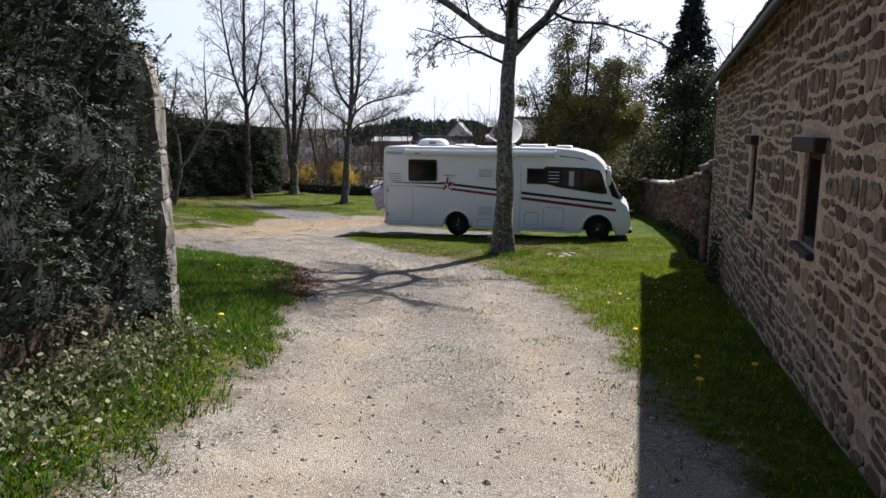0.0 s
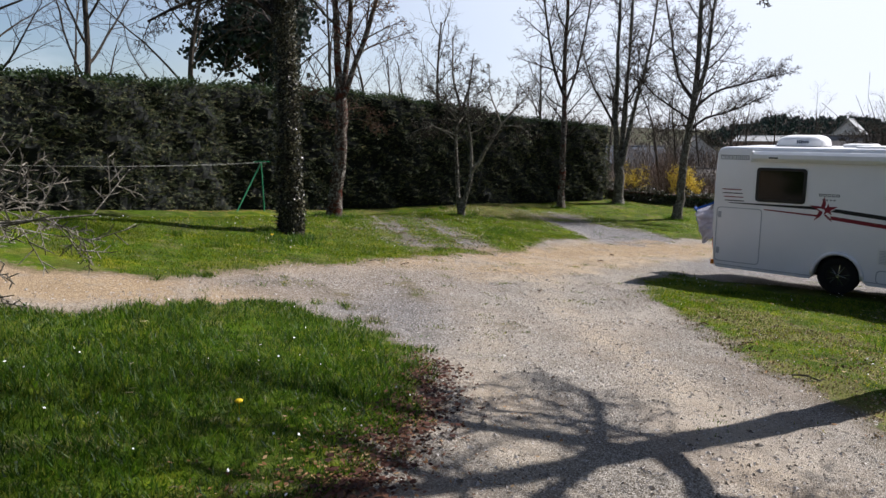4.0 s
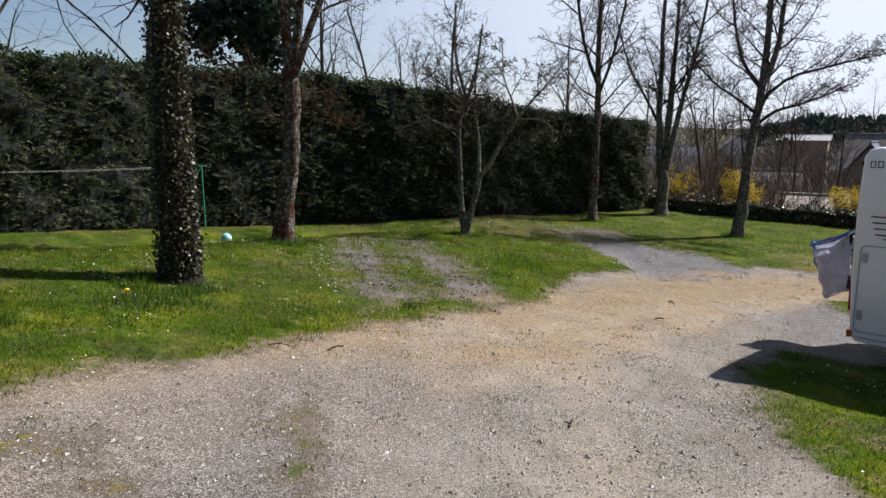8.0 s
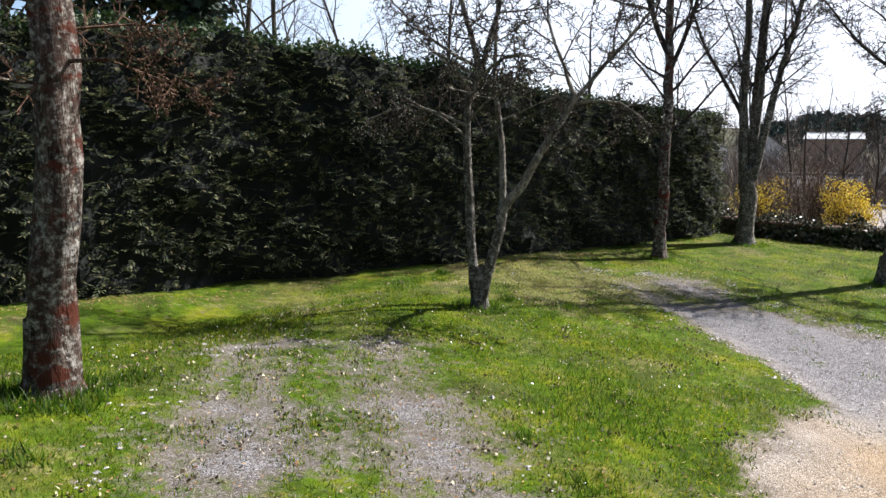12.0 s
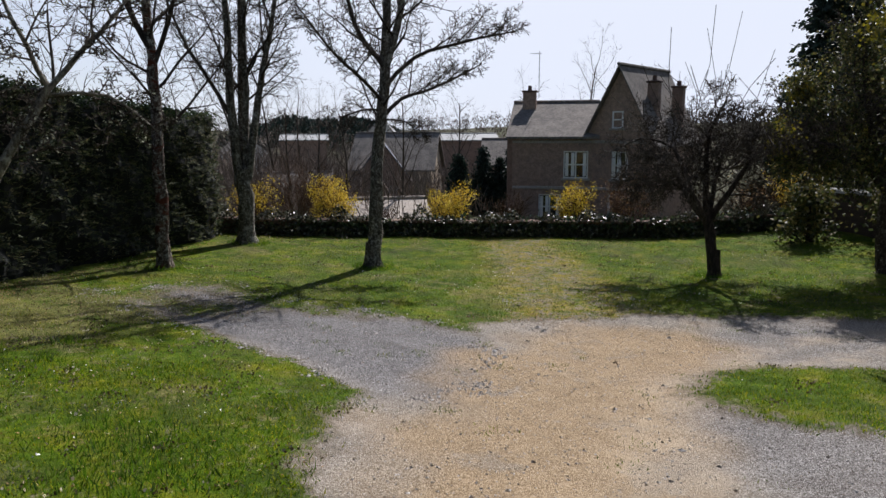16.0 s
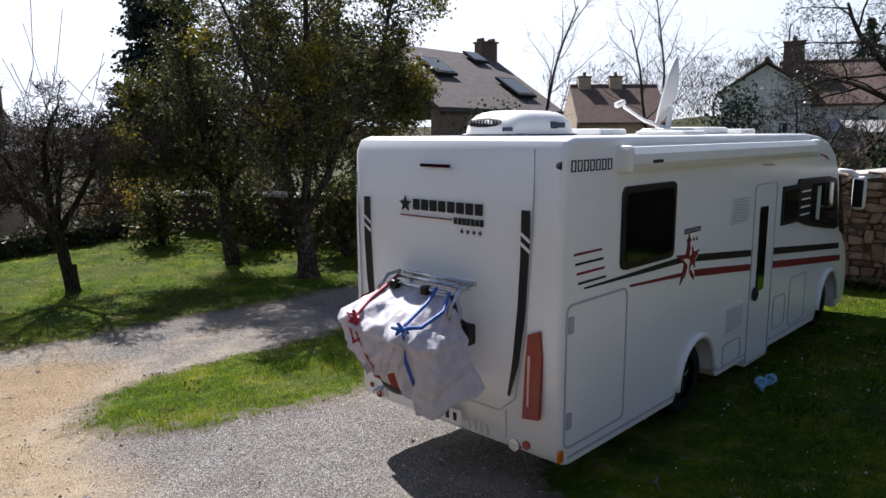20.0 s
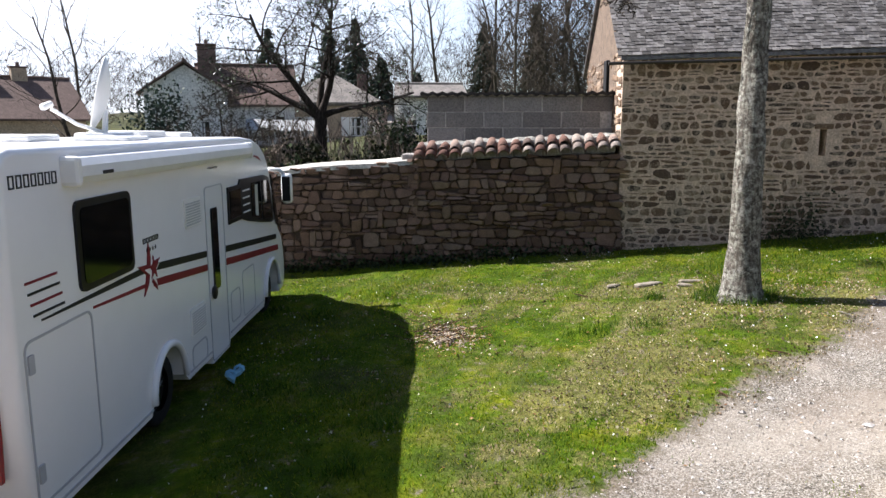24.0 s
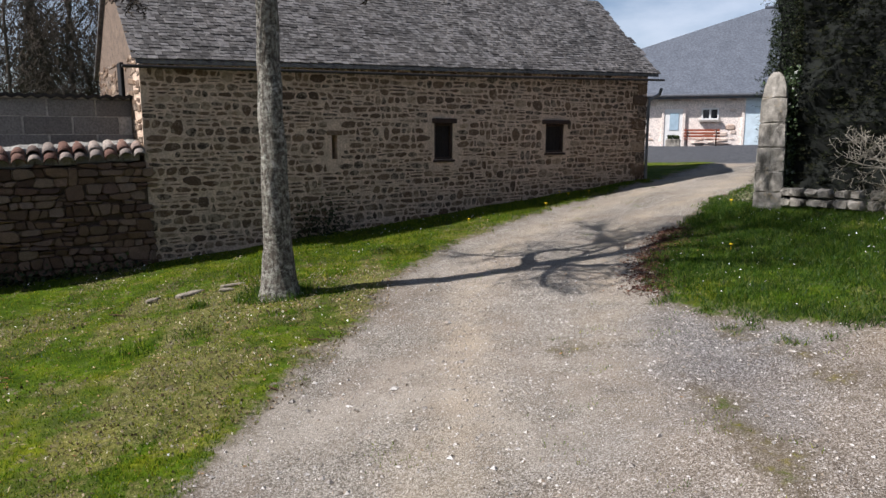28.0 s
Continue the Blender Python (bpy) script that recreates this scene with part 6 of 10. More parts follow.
outline = [(0.05, 0.36), (0.11, 0.28)] + [(1.8, 0.27)] + arch(AR, 0.38) + [(2.72, 0.27), (3.44, 0.27), (3.46, 0.18), (4.08, 0.18), (4.12, 0.26), (5.74, 0.24)] + arch(FR, 0.42) + \
    [(6.75, 0.22), (7.0, 0.23), (7.12, 0.40), (7.14, 0.62), (7.09, 0.86), (7.0, 1.06), (6.80, 1.22), (6.58, 1.66), (6.38, 2.08), (6.32, 2.18), (6.12, 2.37), (5.86, 2.49), (5.5, 2.565), (5.0, MTOP)] + \
    [(1.5, MTOP), (0.16, MTOP), (0.07, MTOP - 0.03), (0.02, MTOP - 0.12), (0.0, 1.9), (0.0, 1.1)]
bm = bmesh.new()
sheet(bm, outline, MW)
bm.normal_update()
pick = []
for e in bm.edges:
    a, b = e.verts
    if abs(a.co.y - b.co.y) < 1e-4:
        m = (a.co + b.co) / 2
        if m.z > 1.0 or m.x < 0.2 or (m.x > 6.7):
            pick.append(e)
bmesh.ops.bevel(bm, geom=pick, offset=0.13, segments=5, affect="EDGES", profile=0.5, clamp_overlap=True)
body = part("body", bm, M_WHITE, van, "glossy white moulded body")
body.data.shade_smooth()
body.data.set_sharp_from_angle(angle=radians(35))


def plate(name, pts, y, thick, mat, parent=van, label="", mirror=False):
    """A flat piece on the right side (y = 0) or the left (y = MW), standing proud."""
    bm = bmesh.new()
    sheet(bm, pts, thick)
    bmesh.ops.translate(bm, vec=(0, y, 0), verts=bm.verts)
    ob = part(name, bm, mat, parent, label)
    return ob


def rect(x0, x1, z0, z1, r=0.05, n=3):
    out = []
    for cx, cz, a0 in ((x1 - r, z0 + r, -90), (x1 - r, z1 - r, 0), (x0 + r, z1 - r, 90), (x0 + r, z0 + r, 180)):
        out += [(cx + r * math.cos(radians(a0 + 90 * k / n)), cz + r * math.sin(radians(a0 + 90 * k / n))) for k in range(n + 1)]
    return out


def ring_plate(name, outer, inner, y, thick, mat, parent=van):
    bm = bmesh.new()
    n = len(outer)
    o = [bm.verts.new((x, y, z)) for x, z in outer]
    i = [bm.verts.new((x, y, z)) for x, z in inner]
    o2 = [bm.verts.new((x, y + thick, z)) for x, z in outer]
    i2 = [bm.verts.new((x, y + thick, z)) for x, z in inner]
    for k in range(n):
        j = (k + 1) % n
        bm.faces.new((o[k], o[j], i[j], i[k]))
        bm.faces.new((o[k], o2[k], o2[j], o[j]))
        bm.faces.new((i[k], i[j], i2[j], i2[k]))
    return part(name, bm, mat, parent)


# right side window
w1 = plate("side_window", rect(0.78, 1.64, 1.60, 2.23, 0.06), -0.022, 0.03, M_BLACK)
plate("pane", rect(0.83, 1.59, 1.65, 2.18, 0.05), -0.028, 0.01, M_GLASS_DARK, w1)
# cab side window
cw = plate("cab_window", [(4.25, 1.60), (4.8, 1.60), (5.1, 1.53), (5.7, 1.44), (6.3, 1.36), (6.47, 1.38), (6.30, 1.92), (6.22, 2.02), (5.9, 2.07), (4.77, 2.09), (4.71, 2.03), (4.25, 2.03)], -0.02, 0.03, M_BLACK)
plate("pane", [(4.3, 1.65), (4.75, 1.65), (4.75, 1.98), (4.3, 1.98)], -0.026, 0.01, M_GLASS_DARK, cw)
plate("pane", [(5.25, 1.57), (5.75, 1.48), (5.72, 2.0), (5.25, 2.01)], -0.026, 0.01, M_GLASS_DARK, cw)
plate("pane", [(5.8, 1.47), (6.35, 1.42), (6.24, 1.9), (6.14, 1.98), (5.8, 2.0)], -0.026, 0.01, M_GLASS_DARK, cw)
for k in range(4):
    z = 1.66 + k * 0.09
    plate("window_bar", [(4.85, z), (5.15, z), (5.15, z + 0.018), (4.85, z + 0.018)], -0.03, 0.012, M_WHITE_MATT, cw)
plate("curtain", [(5.42, 1.57), (5.55, 1.55), (5.55, 1.97), (5.42, 1.97)], -0.03, 0.004, plain("pale_curtain", "b4b3ad", 0.8), cw)
# louvres
for z0 in (1.75, 0.66):
    lv = plate("louvre_panel", rect(2.84, 3.3, z0, z0 + 0.28, 0.02), -0.012, 0.02, M_WHITE_MATT)
    for k in range(9):
        plate("louvre_slat", [(2.87, z0 + 0.018 + k * 0.026), (3.27, z0 + 0.018 + k * 0.026), (3.27, z0 + 0.03 + k * 0.026), (2.87, z0 + 0.03 + k * 0.026)], -0.018, 0.012, M_SHADE, lv)
# entrance door
door = ring_plate("entrance_door", rect(3.45, 4.08, 0.2, 2.10, 0.06), rect(3.462, 4.068, 0.212, 2.088, 0.05), -0.008, 0.02, M_GREYSEAM)
plate("door_window", rect(3.62, 3.8, 0.97, 1.86, 0.03), -0.022, 0.03, M_GLASS_DARK, door)
bm = bmesh.new()
bmesh.ops.create_uvsphere(bm, u_segments=12, v_segments=8, radius=0.06, matrix=pose(3.58, -0.02, 0.95) @ Matrix.Diagonal((1, 0.5, 1.3, 1)))
part("door_handle", bm, M_BLACK, door)
# rear garage hatch, service flaps
for (x0, x1, z0, z1), nm in (((0.08, 0.92, 0.40, 1.46), "garage_hatch"), ((4.2, 4.6, 0.42, 0.80), "service_flap"), ((4.72, 5.3, 0.36, 0.95), "service_flap"), ((2.84, 3.3, 0.32, 0.56), "service_flap")):
    hatch = ring_plate(nm, rect(x0, x1, z0, z1, 0.07), rect(x0 + 0.016, x1 - 0.016, z0 + 0.016, z1 - 0.016, 0.06), -0.006, 0.02, M_GREYSEAM)
    if nm == "garage_hatch":
        for z in (0.55, 1.25):
            plate("latch", rect(x0 + 0.03, x0 + 0.09, z, z + 0.12, 0.01), -0.012, 0.02, M_GREYSEAM, hatch)
# lower aluminium skirt line
for x0, x1 in ((0.14, 1.82), (2.68, 3.42), (4.14, 5.76)):
    plate("skirt_trim", [(x0, 0.33), (x1, 0.32), (x1, 0.335), (x0, 0.345)], -0.012, 0.02, M_GREYSEAM)


def band(pts_top, pts_bot, y, mat, name):
    plate(name, pts_bot + pts_top[::-1], y, 0.008, mat)


def stripe(x0, x1, f, w, y, mat, name, n=10):
    xs = [x0 + (x1 - x0) * k / n for k in range(n + 1)]
    band([(x, f(x) + w(x) / 2) for x in xs], [(x, f(x) - w(x) / 2) for x in xs], y, mat, name)


black = lambda x: 1.545 - 0.094 * max(0, x - 1.9)
red = lambda x: 1.46 - 0.05 * min(1, max(0, x - 0.9)) - 0.101 * max(0, x - 1.9)
thin = lambda x: 0.012 + 0.055 * min(1, max(0, (x - 0.3) / 2.0))
stripe(0.3, 1.86, black, thin, -0.006, M_STRIPE, "black_stripe")
stripe(2.02, 3.43, black, thin, -0.006, M_STRIPE, "black_stripe")
stripe(4.10, 6.62, black, lambda x: 0.075, -0.006, M_STRIPE, "black_stripe")
stripe(0.95, 1.86, red, lambda x: thin(x) * 0.6, -0.006, M_REDSTRIPE, "red_stripe")
stripe(2.02, 3.43, red, thin, -0.006, M_REDSTRIPE, "red_stripe")
stripe(4.10, 6.72, red, lambda x: 0.08, -0.006, M_REDSTRIPE, "red_stripe")
for k in range(4):
    z = 1.80 - 0.07 * k
    stripe(0.16 + 0.02 * k, 0.52 + 0.02 * k, lambda x, z=z: z, lambda x: 0.016, -0.006, M_STRIPE if k % 2 else M_REDSTRIPE, "short_stripe", 1)


def star(cx, cz, R, r, rot=0.0, k=5):
    return [(cx + (R if i % 2 == 0 else r) * math.sin(rot + math.pi * i / k), cz + (R if i % 2 == 0 else r) * math.cos(rot + math.pi * i / k)) for i in range(2 * k)]


plate("star_emblem", star(1.95, 1.52, 0.24, 0.075), -0.009, 0.008, M_REDSTRIPE)
plate("star_emblem", star(1.99, 1.50, 0.16, 0.05), -0.012, 0.008, M_WHITE)
plate("star_emblem", star(2.02, 1.53, 0.11, 0.045), -0.015, 0.008, M_REDSTRIPE)
# lettering as plain bars
for x0, x1, z0, z1 in ((0.10, 0.64, 2.365, 2.445), (1.86, 2.2, 1.76, 1.805)):
    n = max(5, int((x1 - x0) / 0.075))
    for k in range(n):
        q = (x1 - x0) / n
        ring_plate("lettering_bar", [(x0 + k * q, z0), (x0 + (k + 0.72) * q, z0), (x0 + (k + 0.72) * q, z1), (x0 + k * q, z1)],
                   [(x0 + k * q + 0.010, z0 + 0.010), (x0 + (k + 0.72) * q - 0.010, z0 + 0.010), (x0 + (k + 0.72) * q - 0.010, z1 - 0.010), (x0 + k * q + 0.010, z1 - 0.010)], -0.005, 0.006, M_STRIPE)
for k in range(4):
    plate("small_star", star(1.93 + 0.06 * k, 1.70, 0.02, 0.009), -0.005, 0.006, M_STRIPE)
plate("roof_swoosh", [(5.15, 2.40), (5.75, 2.33), (5.9, 2.26), (5.6, 2.33), (5.15, 2.365)], -0.006, 0.03, M_REDSTRIPE)
# awning in its case
bm = bmesh.new()
prof = [(0.0, 2.34), (-0.09, 2.35), (-0.125, 2.40), (-0.12, 2.47), (-0.07, 2.52), (0.03, 2.53)]
va = [bm.verts.new((0.72, y, z)) for y, z in prof]
vb = [bm.verts.new((5.0, y, z)) for y, z in prof]
bm.faces.new(va)
bm.faces.new(vb[::-1])
for k in range(len(prof)):
    j = (k + 1) % len(prof)
    bm.faces.new((va[k], va[j], vb[j], vb[k]))
awn = part("awning_case", bm, M_WHITE_MATT, van, "white awning case along the roof edge")
bm = bmesh.new()
box(bm, (0.70, -0.05, 2.435), (0.06, 0.16, 0.2), None, 0.03, 2)
part("end_cap", bm, M_WHITE_MATT, awn)
bm = bmesh.new()
box(bm, (5.02, -0.05, 2.435), (0.06, 0.16, 0.2), None, 0.03, 2)
part("end_cap", bm, M_WHITE_MATT, awn)
plate("maker_bar", rect(1.0, 1.16, 2.40, 2.425, 0.005), -0.128, 0.01, M_STRIPE, awn)
plate("lamp_strip", rect(3.6, 3.9, 2.28, 2.30, 0.005), -0.02, 0.03, M_CHROME)
# wheels
for cx in (AR[0], FR[0]):
    for y0, sg in ((0.10, 1), (MW - 0.10, -1)):
        wheel = new("wheel")
        wheel.parent = van
        wheel.matrix_basis = pose(cx, y0 + 0.1 * sg, 0.36)
        bm = bmesh.new()
        prof = [(0.20, -0.1), (0.30, -0.11), (0.335, -0.085), (0.34, 0.0), (0.335, 0.085), (0.30, 0.11), (0.20, 0.1)]
        n = 28
        rings = [[bm.verts.new((q * math.cos(2 * math.pi * k / n), y, q * math.sin(2 * math.pi * k / n))) for k in range(n)] for q, y in prof]
        for a, b in zip(rings, rings[1:]):
            for k in range(n):
                bm.faces.new((a[k], a[(k + 1) % n], b[(k + 1) % n], b[k]))
        part("tyre", bm, M_TYRE, wheel, smooth=True)
        bm = bmesh.new()
        rod(bm, (0, -0.05 * sg, 0), (0, 0.09 * sg, 0), 0.205, None, 24)
        part("rim", bm, M_BLACK, wheel, "black alloy rim")
        bm = bmesh.new()
        for k in range(5):
            for da in (-0.22, 0.22):
                a = 2 * math.pi * k / 5
                rod(bm, (0.04 * math.cos(a), -0.075 * sg, 0.04 * math.sin(a)), (0.19 * math.cos(a + da), -0.06 * sg, 0.19 * math.sin(a + da)), 0.011, 0.009, 5)
        rod(bm, (0, -0.05 * sg, 0), (0, -0.085 * sg, 0), 0.04, 0.035, 12)
        part("spokes", bm, M_CHROME, wheel, "bright spoke edges")
# flared rims of the arches
for c, rad in ((AR, 0.38), (FR, 0.42)):
    bm = bmesh.new()
    bent(bm, [(c[0] + (rad + 0.02) * math.cos(math.pi * (1 - k / 14)), -0.012, 0.36 + (rad + 0.04) * math.sin(math.pi * (1 - k / 14))) for k in range(15)], 0.035, 8)
    part("wheel_arch", bm, M_WHITE, van, smooth=True)
# underside, kept dark
bm = bmesh.new()
box(bm, (3.6, MW / 2, 0.45), (6.6, MW - 0.5, 0.3), None, 0.02)
part("chassis", bm, M_BLACK, van)
# windscreen, bonnet, bumper, lamp, mirror
bm = bmesh.new()
ws = [(6.86, 1.22), (6.44, 2.08)]
vs = [bm.verts.new(p) for p in ((ws[0][0] + 0.02, 0.12, ws[0][1]), (ws[0][0] + 0.02, MW - 0.12, ws[0][1]), (ws[1][0] + 0.02, MW - 0.12, ws[1][1]), (ws[1][0] + 0.02, 0.12, ws[1][1]))]
bm.faces.new(vs)
g2 = bmesh.ops.extrude_face_region(bm, geom=bm.faces[:])
bmesh.ops.translate(bm, vec=(0.012, 0, 0.006), verts=[v for v in g2["geom"] if isinstance(v, bmesh.types.BMVert)])
part("windscreen", bm, M_GLASS_DARK, van)
plate("front_quarter_glass", [(6.50, 1.55), (6.60, 1.30), (6.80, 1.22), (6.62, 1.62), (6.44, 2.0), (6.38, 2.05)], -0.014, 0.03, M_GLASS_DARK)
bm = bmesh.new()
box(bm, (7.08, 0.14, 0.80), (0.22, 0.2, 0.2), pose(0, 0, 0, 0, -20, -25), 0.04, 2)
part("headlamp", bm, M_GLASS_DARK, van)
bm = bmesh.new()
box(bm, (7.1, MW / 2, 0.34), (0.16, MW - 0.2, 0.12), None, 0.04, 2)
part("bumper_lip", bm, M_BLACK, van)
bm = bmesh.new()
bent(bm, [(6.42, 0.02, 2.12), (6.5, -0.12, 2.10), (6.5, -0.2, 2.02)], 0.03, 8)
box(bm, (6.5, -0.22, 1.83), (0.12, 0.16, 0.44), None, 0.05, 2)
mir = part("wing_mirror", bm, M_WHITE_MATT, van, "white drop-arm mirror", smooth=True)
bm = bmesh.new()
box(bm, (6.435, -0.22, 1.83), (0.02, 0.12, 0.36), None, 0.01)
part("mirror_glass", bm, M_BLACK, mir)
# roof: air conditioner, vents, dish
ac = new("air_conditioner")
ac.parent = van
bm = bmesh.new()
na, rings_ac = 40, []
for th in (0, 8, 18, 30, 42, 54, 66, 78):
    q, zz = math.cos(radians(th)) ** 0.42, 2.615 + 0.205 * math.sin(radians(th))
    ring = []
    for k in range(na):
        a = 2 * math.pi * k / na
        ca, sa = math.cos(a), math.sin(a)
        ring.append(bm.verts.new((1.2 + 0.45 * q * math.copysign(abs(ca) ** 0.5, ca) + 0.05 * (zz - 2.615), 1.27 + 0.36 * q * math.copysign(abs(sa) ** 0.5, sa), zz)))
    rings_ac.append(ring)
for a, b in zip(rings_ac, rings_ac[1:]):
    for k in range(na):
        bm.faces.new((a[k], a[(k + 1) % na], b[(k + 1) % na], b[k]))
bm.faces.new(rings_ac[-1])
part("cover", bm, M_WHITE_MATT, ac, "white moulded roof air conditioner", smooth=True)
bm = bmesh.new()
box(bm, (1.2, 1.27, 2.595), (0.86, 0.68, 0.05), None, 0.03, 2)
part("gasket", bm, plain("grey_gasket", "6a6c6e", 0.6), ac)
bm = bmesh.new()
n = 20
vs = [bm.verts.new((0.772 + 0.12 * (0.5 + 0.5 * math.sin(2 * math.pi * k / n)) ** 2 * 0.4, 1.33 + 0.19 * math.cos(2 * math.pi * k / n), 2.712 + 0.04 * math.sin(2 * math.pi * k / n))) for k in range(n)]
f = bm.faces.new(vs)
e = bmesh.ops.extrude_face_region(bm, geom=[f])
bmesh.ops.translate(bm, vec=(-0.012, 0, 0), verts=[v for v in e["geom"] if isinstance(v, bmesh.types.BMVert)])
part("grille", bm, M_BLACK, ac)
for k in range(9):
    bm = bmesh.new()
    box(bm, (0.768, 1.47 - 0.035 * k, 2.705), (0.012, 0.006, 0.05), pose(0, 0, 0, 0, 12, 0))
    part("louvre", bm, plain("grey_louvre", "3a3c3e", 0.5) if k == 0 else bpy.data.materials["grey_louvre"], ac)
bm = bmesh.new()
for k in range(5):
    box(bm, (0.752, 1.1 - 0.022 * k, 2.655), (0.012, 0.014, 0.032))
M_PRINT = plain("blue_grey_print", "33404e", 0.5)
part("lettering_bars", bm, M_PRINT, ac)
bm = bmesh.new()
for k in range(6):
    box(bm, (1.18 + 0.036 * k, 0.914, 2.69), (0.024, 0.012, 0.06 if k < 3 else 0.045))
part("lettering_bars", bm, M_PRINT, ac)
for x, y, sx, sy, h in ((2.2, 1.2, 0.5, 0.6, 0.07), (4.3, 1.1, 0.75, 0.6, 0.09), (5.2, 1.0, 0.45, 0.5, 0.07), (2.55, 0.5, 0.5, 0.5, 0.05)):
    bm = bmesh.new()
    box(bm, (x, y, MTOP + h / 2 - 0.01), (sx, sy, h), None, 0.03, 2)
    part("roof_vent", bm, M_WHITE_MATT, van)
dish = new("satellite_dish")
dish.parent = van
bm = bmesh.new()
nr, na = 5, 24
rows_d = []
for j in range(nr + 1):
    q = 0.40 * j / nr
    rows_d.append([bm.verts.new((0.10 * (q / 0.4) ** 2, q * math.cos(2 * math.pi * k / na) * 0.92, q * math.sin(2 * math.pi * k / na))) for k in range(na)])
for a, b in zip(rows_d, rows_d[1:]):
    for k in range(na):
        bm.faces.new((a[k], a[(k + 1) % na], b[(k + 1) % na], b[k]))
bmesh.ops.remove_doubles(bm, verts=bm.verts, dist=1e-4)
bmesh.ops.solidify(bm, geom=bm.faces[:], thickness=0.014)
bmesh.ops.transform(bm, matrix=pose(3.62, 0.98, 3.03, 0, -14, 112), verts=bm.verts)
part("reflector", bm, M_WHITE_MATT, dish, "white dish", smooth=True)
bm = bmesh.new()
bent(bm, [(3.48, 1.0, 2.62), (3.52, 1.0, 2.72), (3.55, 1.0, 2.9)], 0.03, 8)
bent(bm, [(3.48, 1.02, 2.67), (3.2, 1.13, 2.75), (2.93, 1.22, 2.89)], 0.02, 8)
box(bm, (3.5, 1.0, 2.62), (0.5, 0.42, 0.09), None, 0.03, 2)
box(bm, (2.88, 1.24, 2.92), (0.13, 0.06, 0.06), pose(0, 0, 0, 0, 20, 160), 0.02, 2)
part("mount", bm, M_WHITE_MATT, dish)
# ---- rear wall ----


def rear(name, yz, mat, thick=0.01, x=-0.004, parent=van, label=""):
    """A flat piece on the rear wall; yz outline seen from behind."""
    bm = bmesh.new()
    a = [bm.verts.new((x, y, z)) for y, z in yz]
    f = bm.faces.new(a)
    e = bmesh.ops.extrude_face_region(bm, geom=[f])
    bmesh.ops.translate(bm, vec=(-thick, 0, 0), verts=[v for v in e["geom"] if isinstance(v, bmesh.types.BMVert)])
    return part(name, bm, mat, parent, label)


for y0, sg in ((0.29, 1), (MW - 0.18, -1)):
    bm = bmesh.new()
    cs = [(y0, 2.1), (y0 + 0.0 * sg, 1.75), (y0 + 0.02 * sg, 1.4), (y0 + 0.07 * sg, 1.0), (y0 + 0.13 * sg, 0.73)]
    ws = [0.035, 0.04, 0.038, 0.028, 0.01]
    rear("black_stripe", [(y + w, z) for (y, z), w in zip(cs, ws)] + [(y - w, z) for (y, z), w in list(zip(cs, ws))[::-1]], M_STRIPE, 0.006)
    for z in (1.80, 1.87):
        rear("stripe_gap", [(y0 - 0.045, z), (y0 + 0.045, z + 0.06), (y0 + 0.045, z + 0.085), (y0 - 0.045, z + 0.025)], M_WHITE, 0.006, -0.008)
rear("brake_lamp", [(1.31, 2.37), (1.0, 2.37), (1.0, 2.395), (1.31, 2.395)], plain("dark_red_lens", "3a0c0e", 0.15, spec=0.5), 0.012)
plate("marker_lamp", star(0.045, 2.41, 0.05, 0.035, 0, 4), 0.022, 0.03, bpy.data.materials["dark_red_lens"])
# emblem and lettering bars
rear("star_emblem", [(1.42 + 0.0 + y, z) for y, z in star(0.07, 2.07, 0.07, 0.028)], M_STRIPE, 0.006)
for k in range(8):
    y = 1.40 - 0.093 * k
    rear("lettering_bar", [(y, 2.03), (y - 0.07, 2.03), (y - 0.07, 2.115), (y, 2.115)], M_STRIPE, 0.006)
rear("underline", [(1.55, 1.975), (0.98, 1.975), (0.98, 1.985), (1.55, 1.985)], M_REDSTRIPE, 0.006)
for k in range(7):
    y = 0.96 - 0.043 * k
    rear("lettering_bar", [(y, 1.95), (y - 0.032, 1.95), (y - 0.032, 2.0), (y, 2.0)], M_STRIPE, 0.006)
for k in range(4):
    rear("small_star", star(0.88 - 0.06 * k, 1.90, 0.02, 0.008), M_STRIPE, 0.006)
# moulding lines
bm = bmesh.new()
bent(bm, [(-0.006, 0.22, 2.52), (-0.008, 0.22, 2.2), (-0.008, 0.28, 1.2), (-0.008, 0.36, 0.72), (-0.008, 0.5, 0.60), (-0.008, 1.1, 0.60)], 0.006, 5)
bent(bm, [(-0.006, MW - 0.06, 2.3), (-0.008, MW - 0.09, 1.2), (-0.008, MW - 0.2, 0.7)], 0.006, 5)
bent(bm, [(-0.008, 0.44, 0.62), (-0.008, 0.44, 0.40)], 0.005, 5)
part("moulding_line", bm, M_GREYSEAM, van)
for y0 in (0.205, MW - 0.13):
    lamp = rear("tail_lamp", [(y0 + 0.08, 0.60), (y0 - 0.06, 0.62), (y0 - 0.08, 1.1), (y0 - 0.06, 1.27), (y0 + 0.04, 1.23), (y0 + 0.06, 1.0)], M_REDLAMP, 0.035, 0.012)
    rear("lens_strip", [(y0 + 0.035, 0.7), (y0 + 0.02, 0.7), (y0 + 0.01, 1.08), (y0 + 0.03, 1.08)], plain("clear_lens", "d8b0a8", 0.15), 0.01, -0.022, lamp)
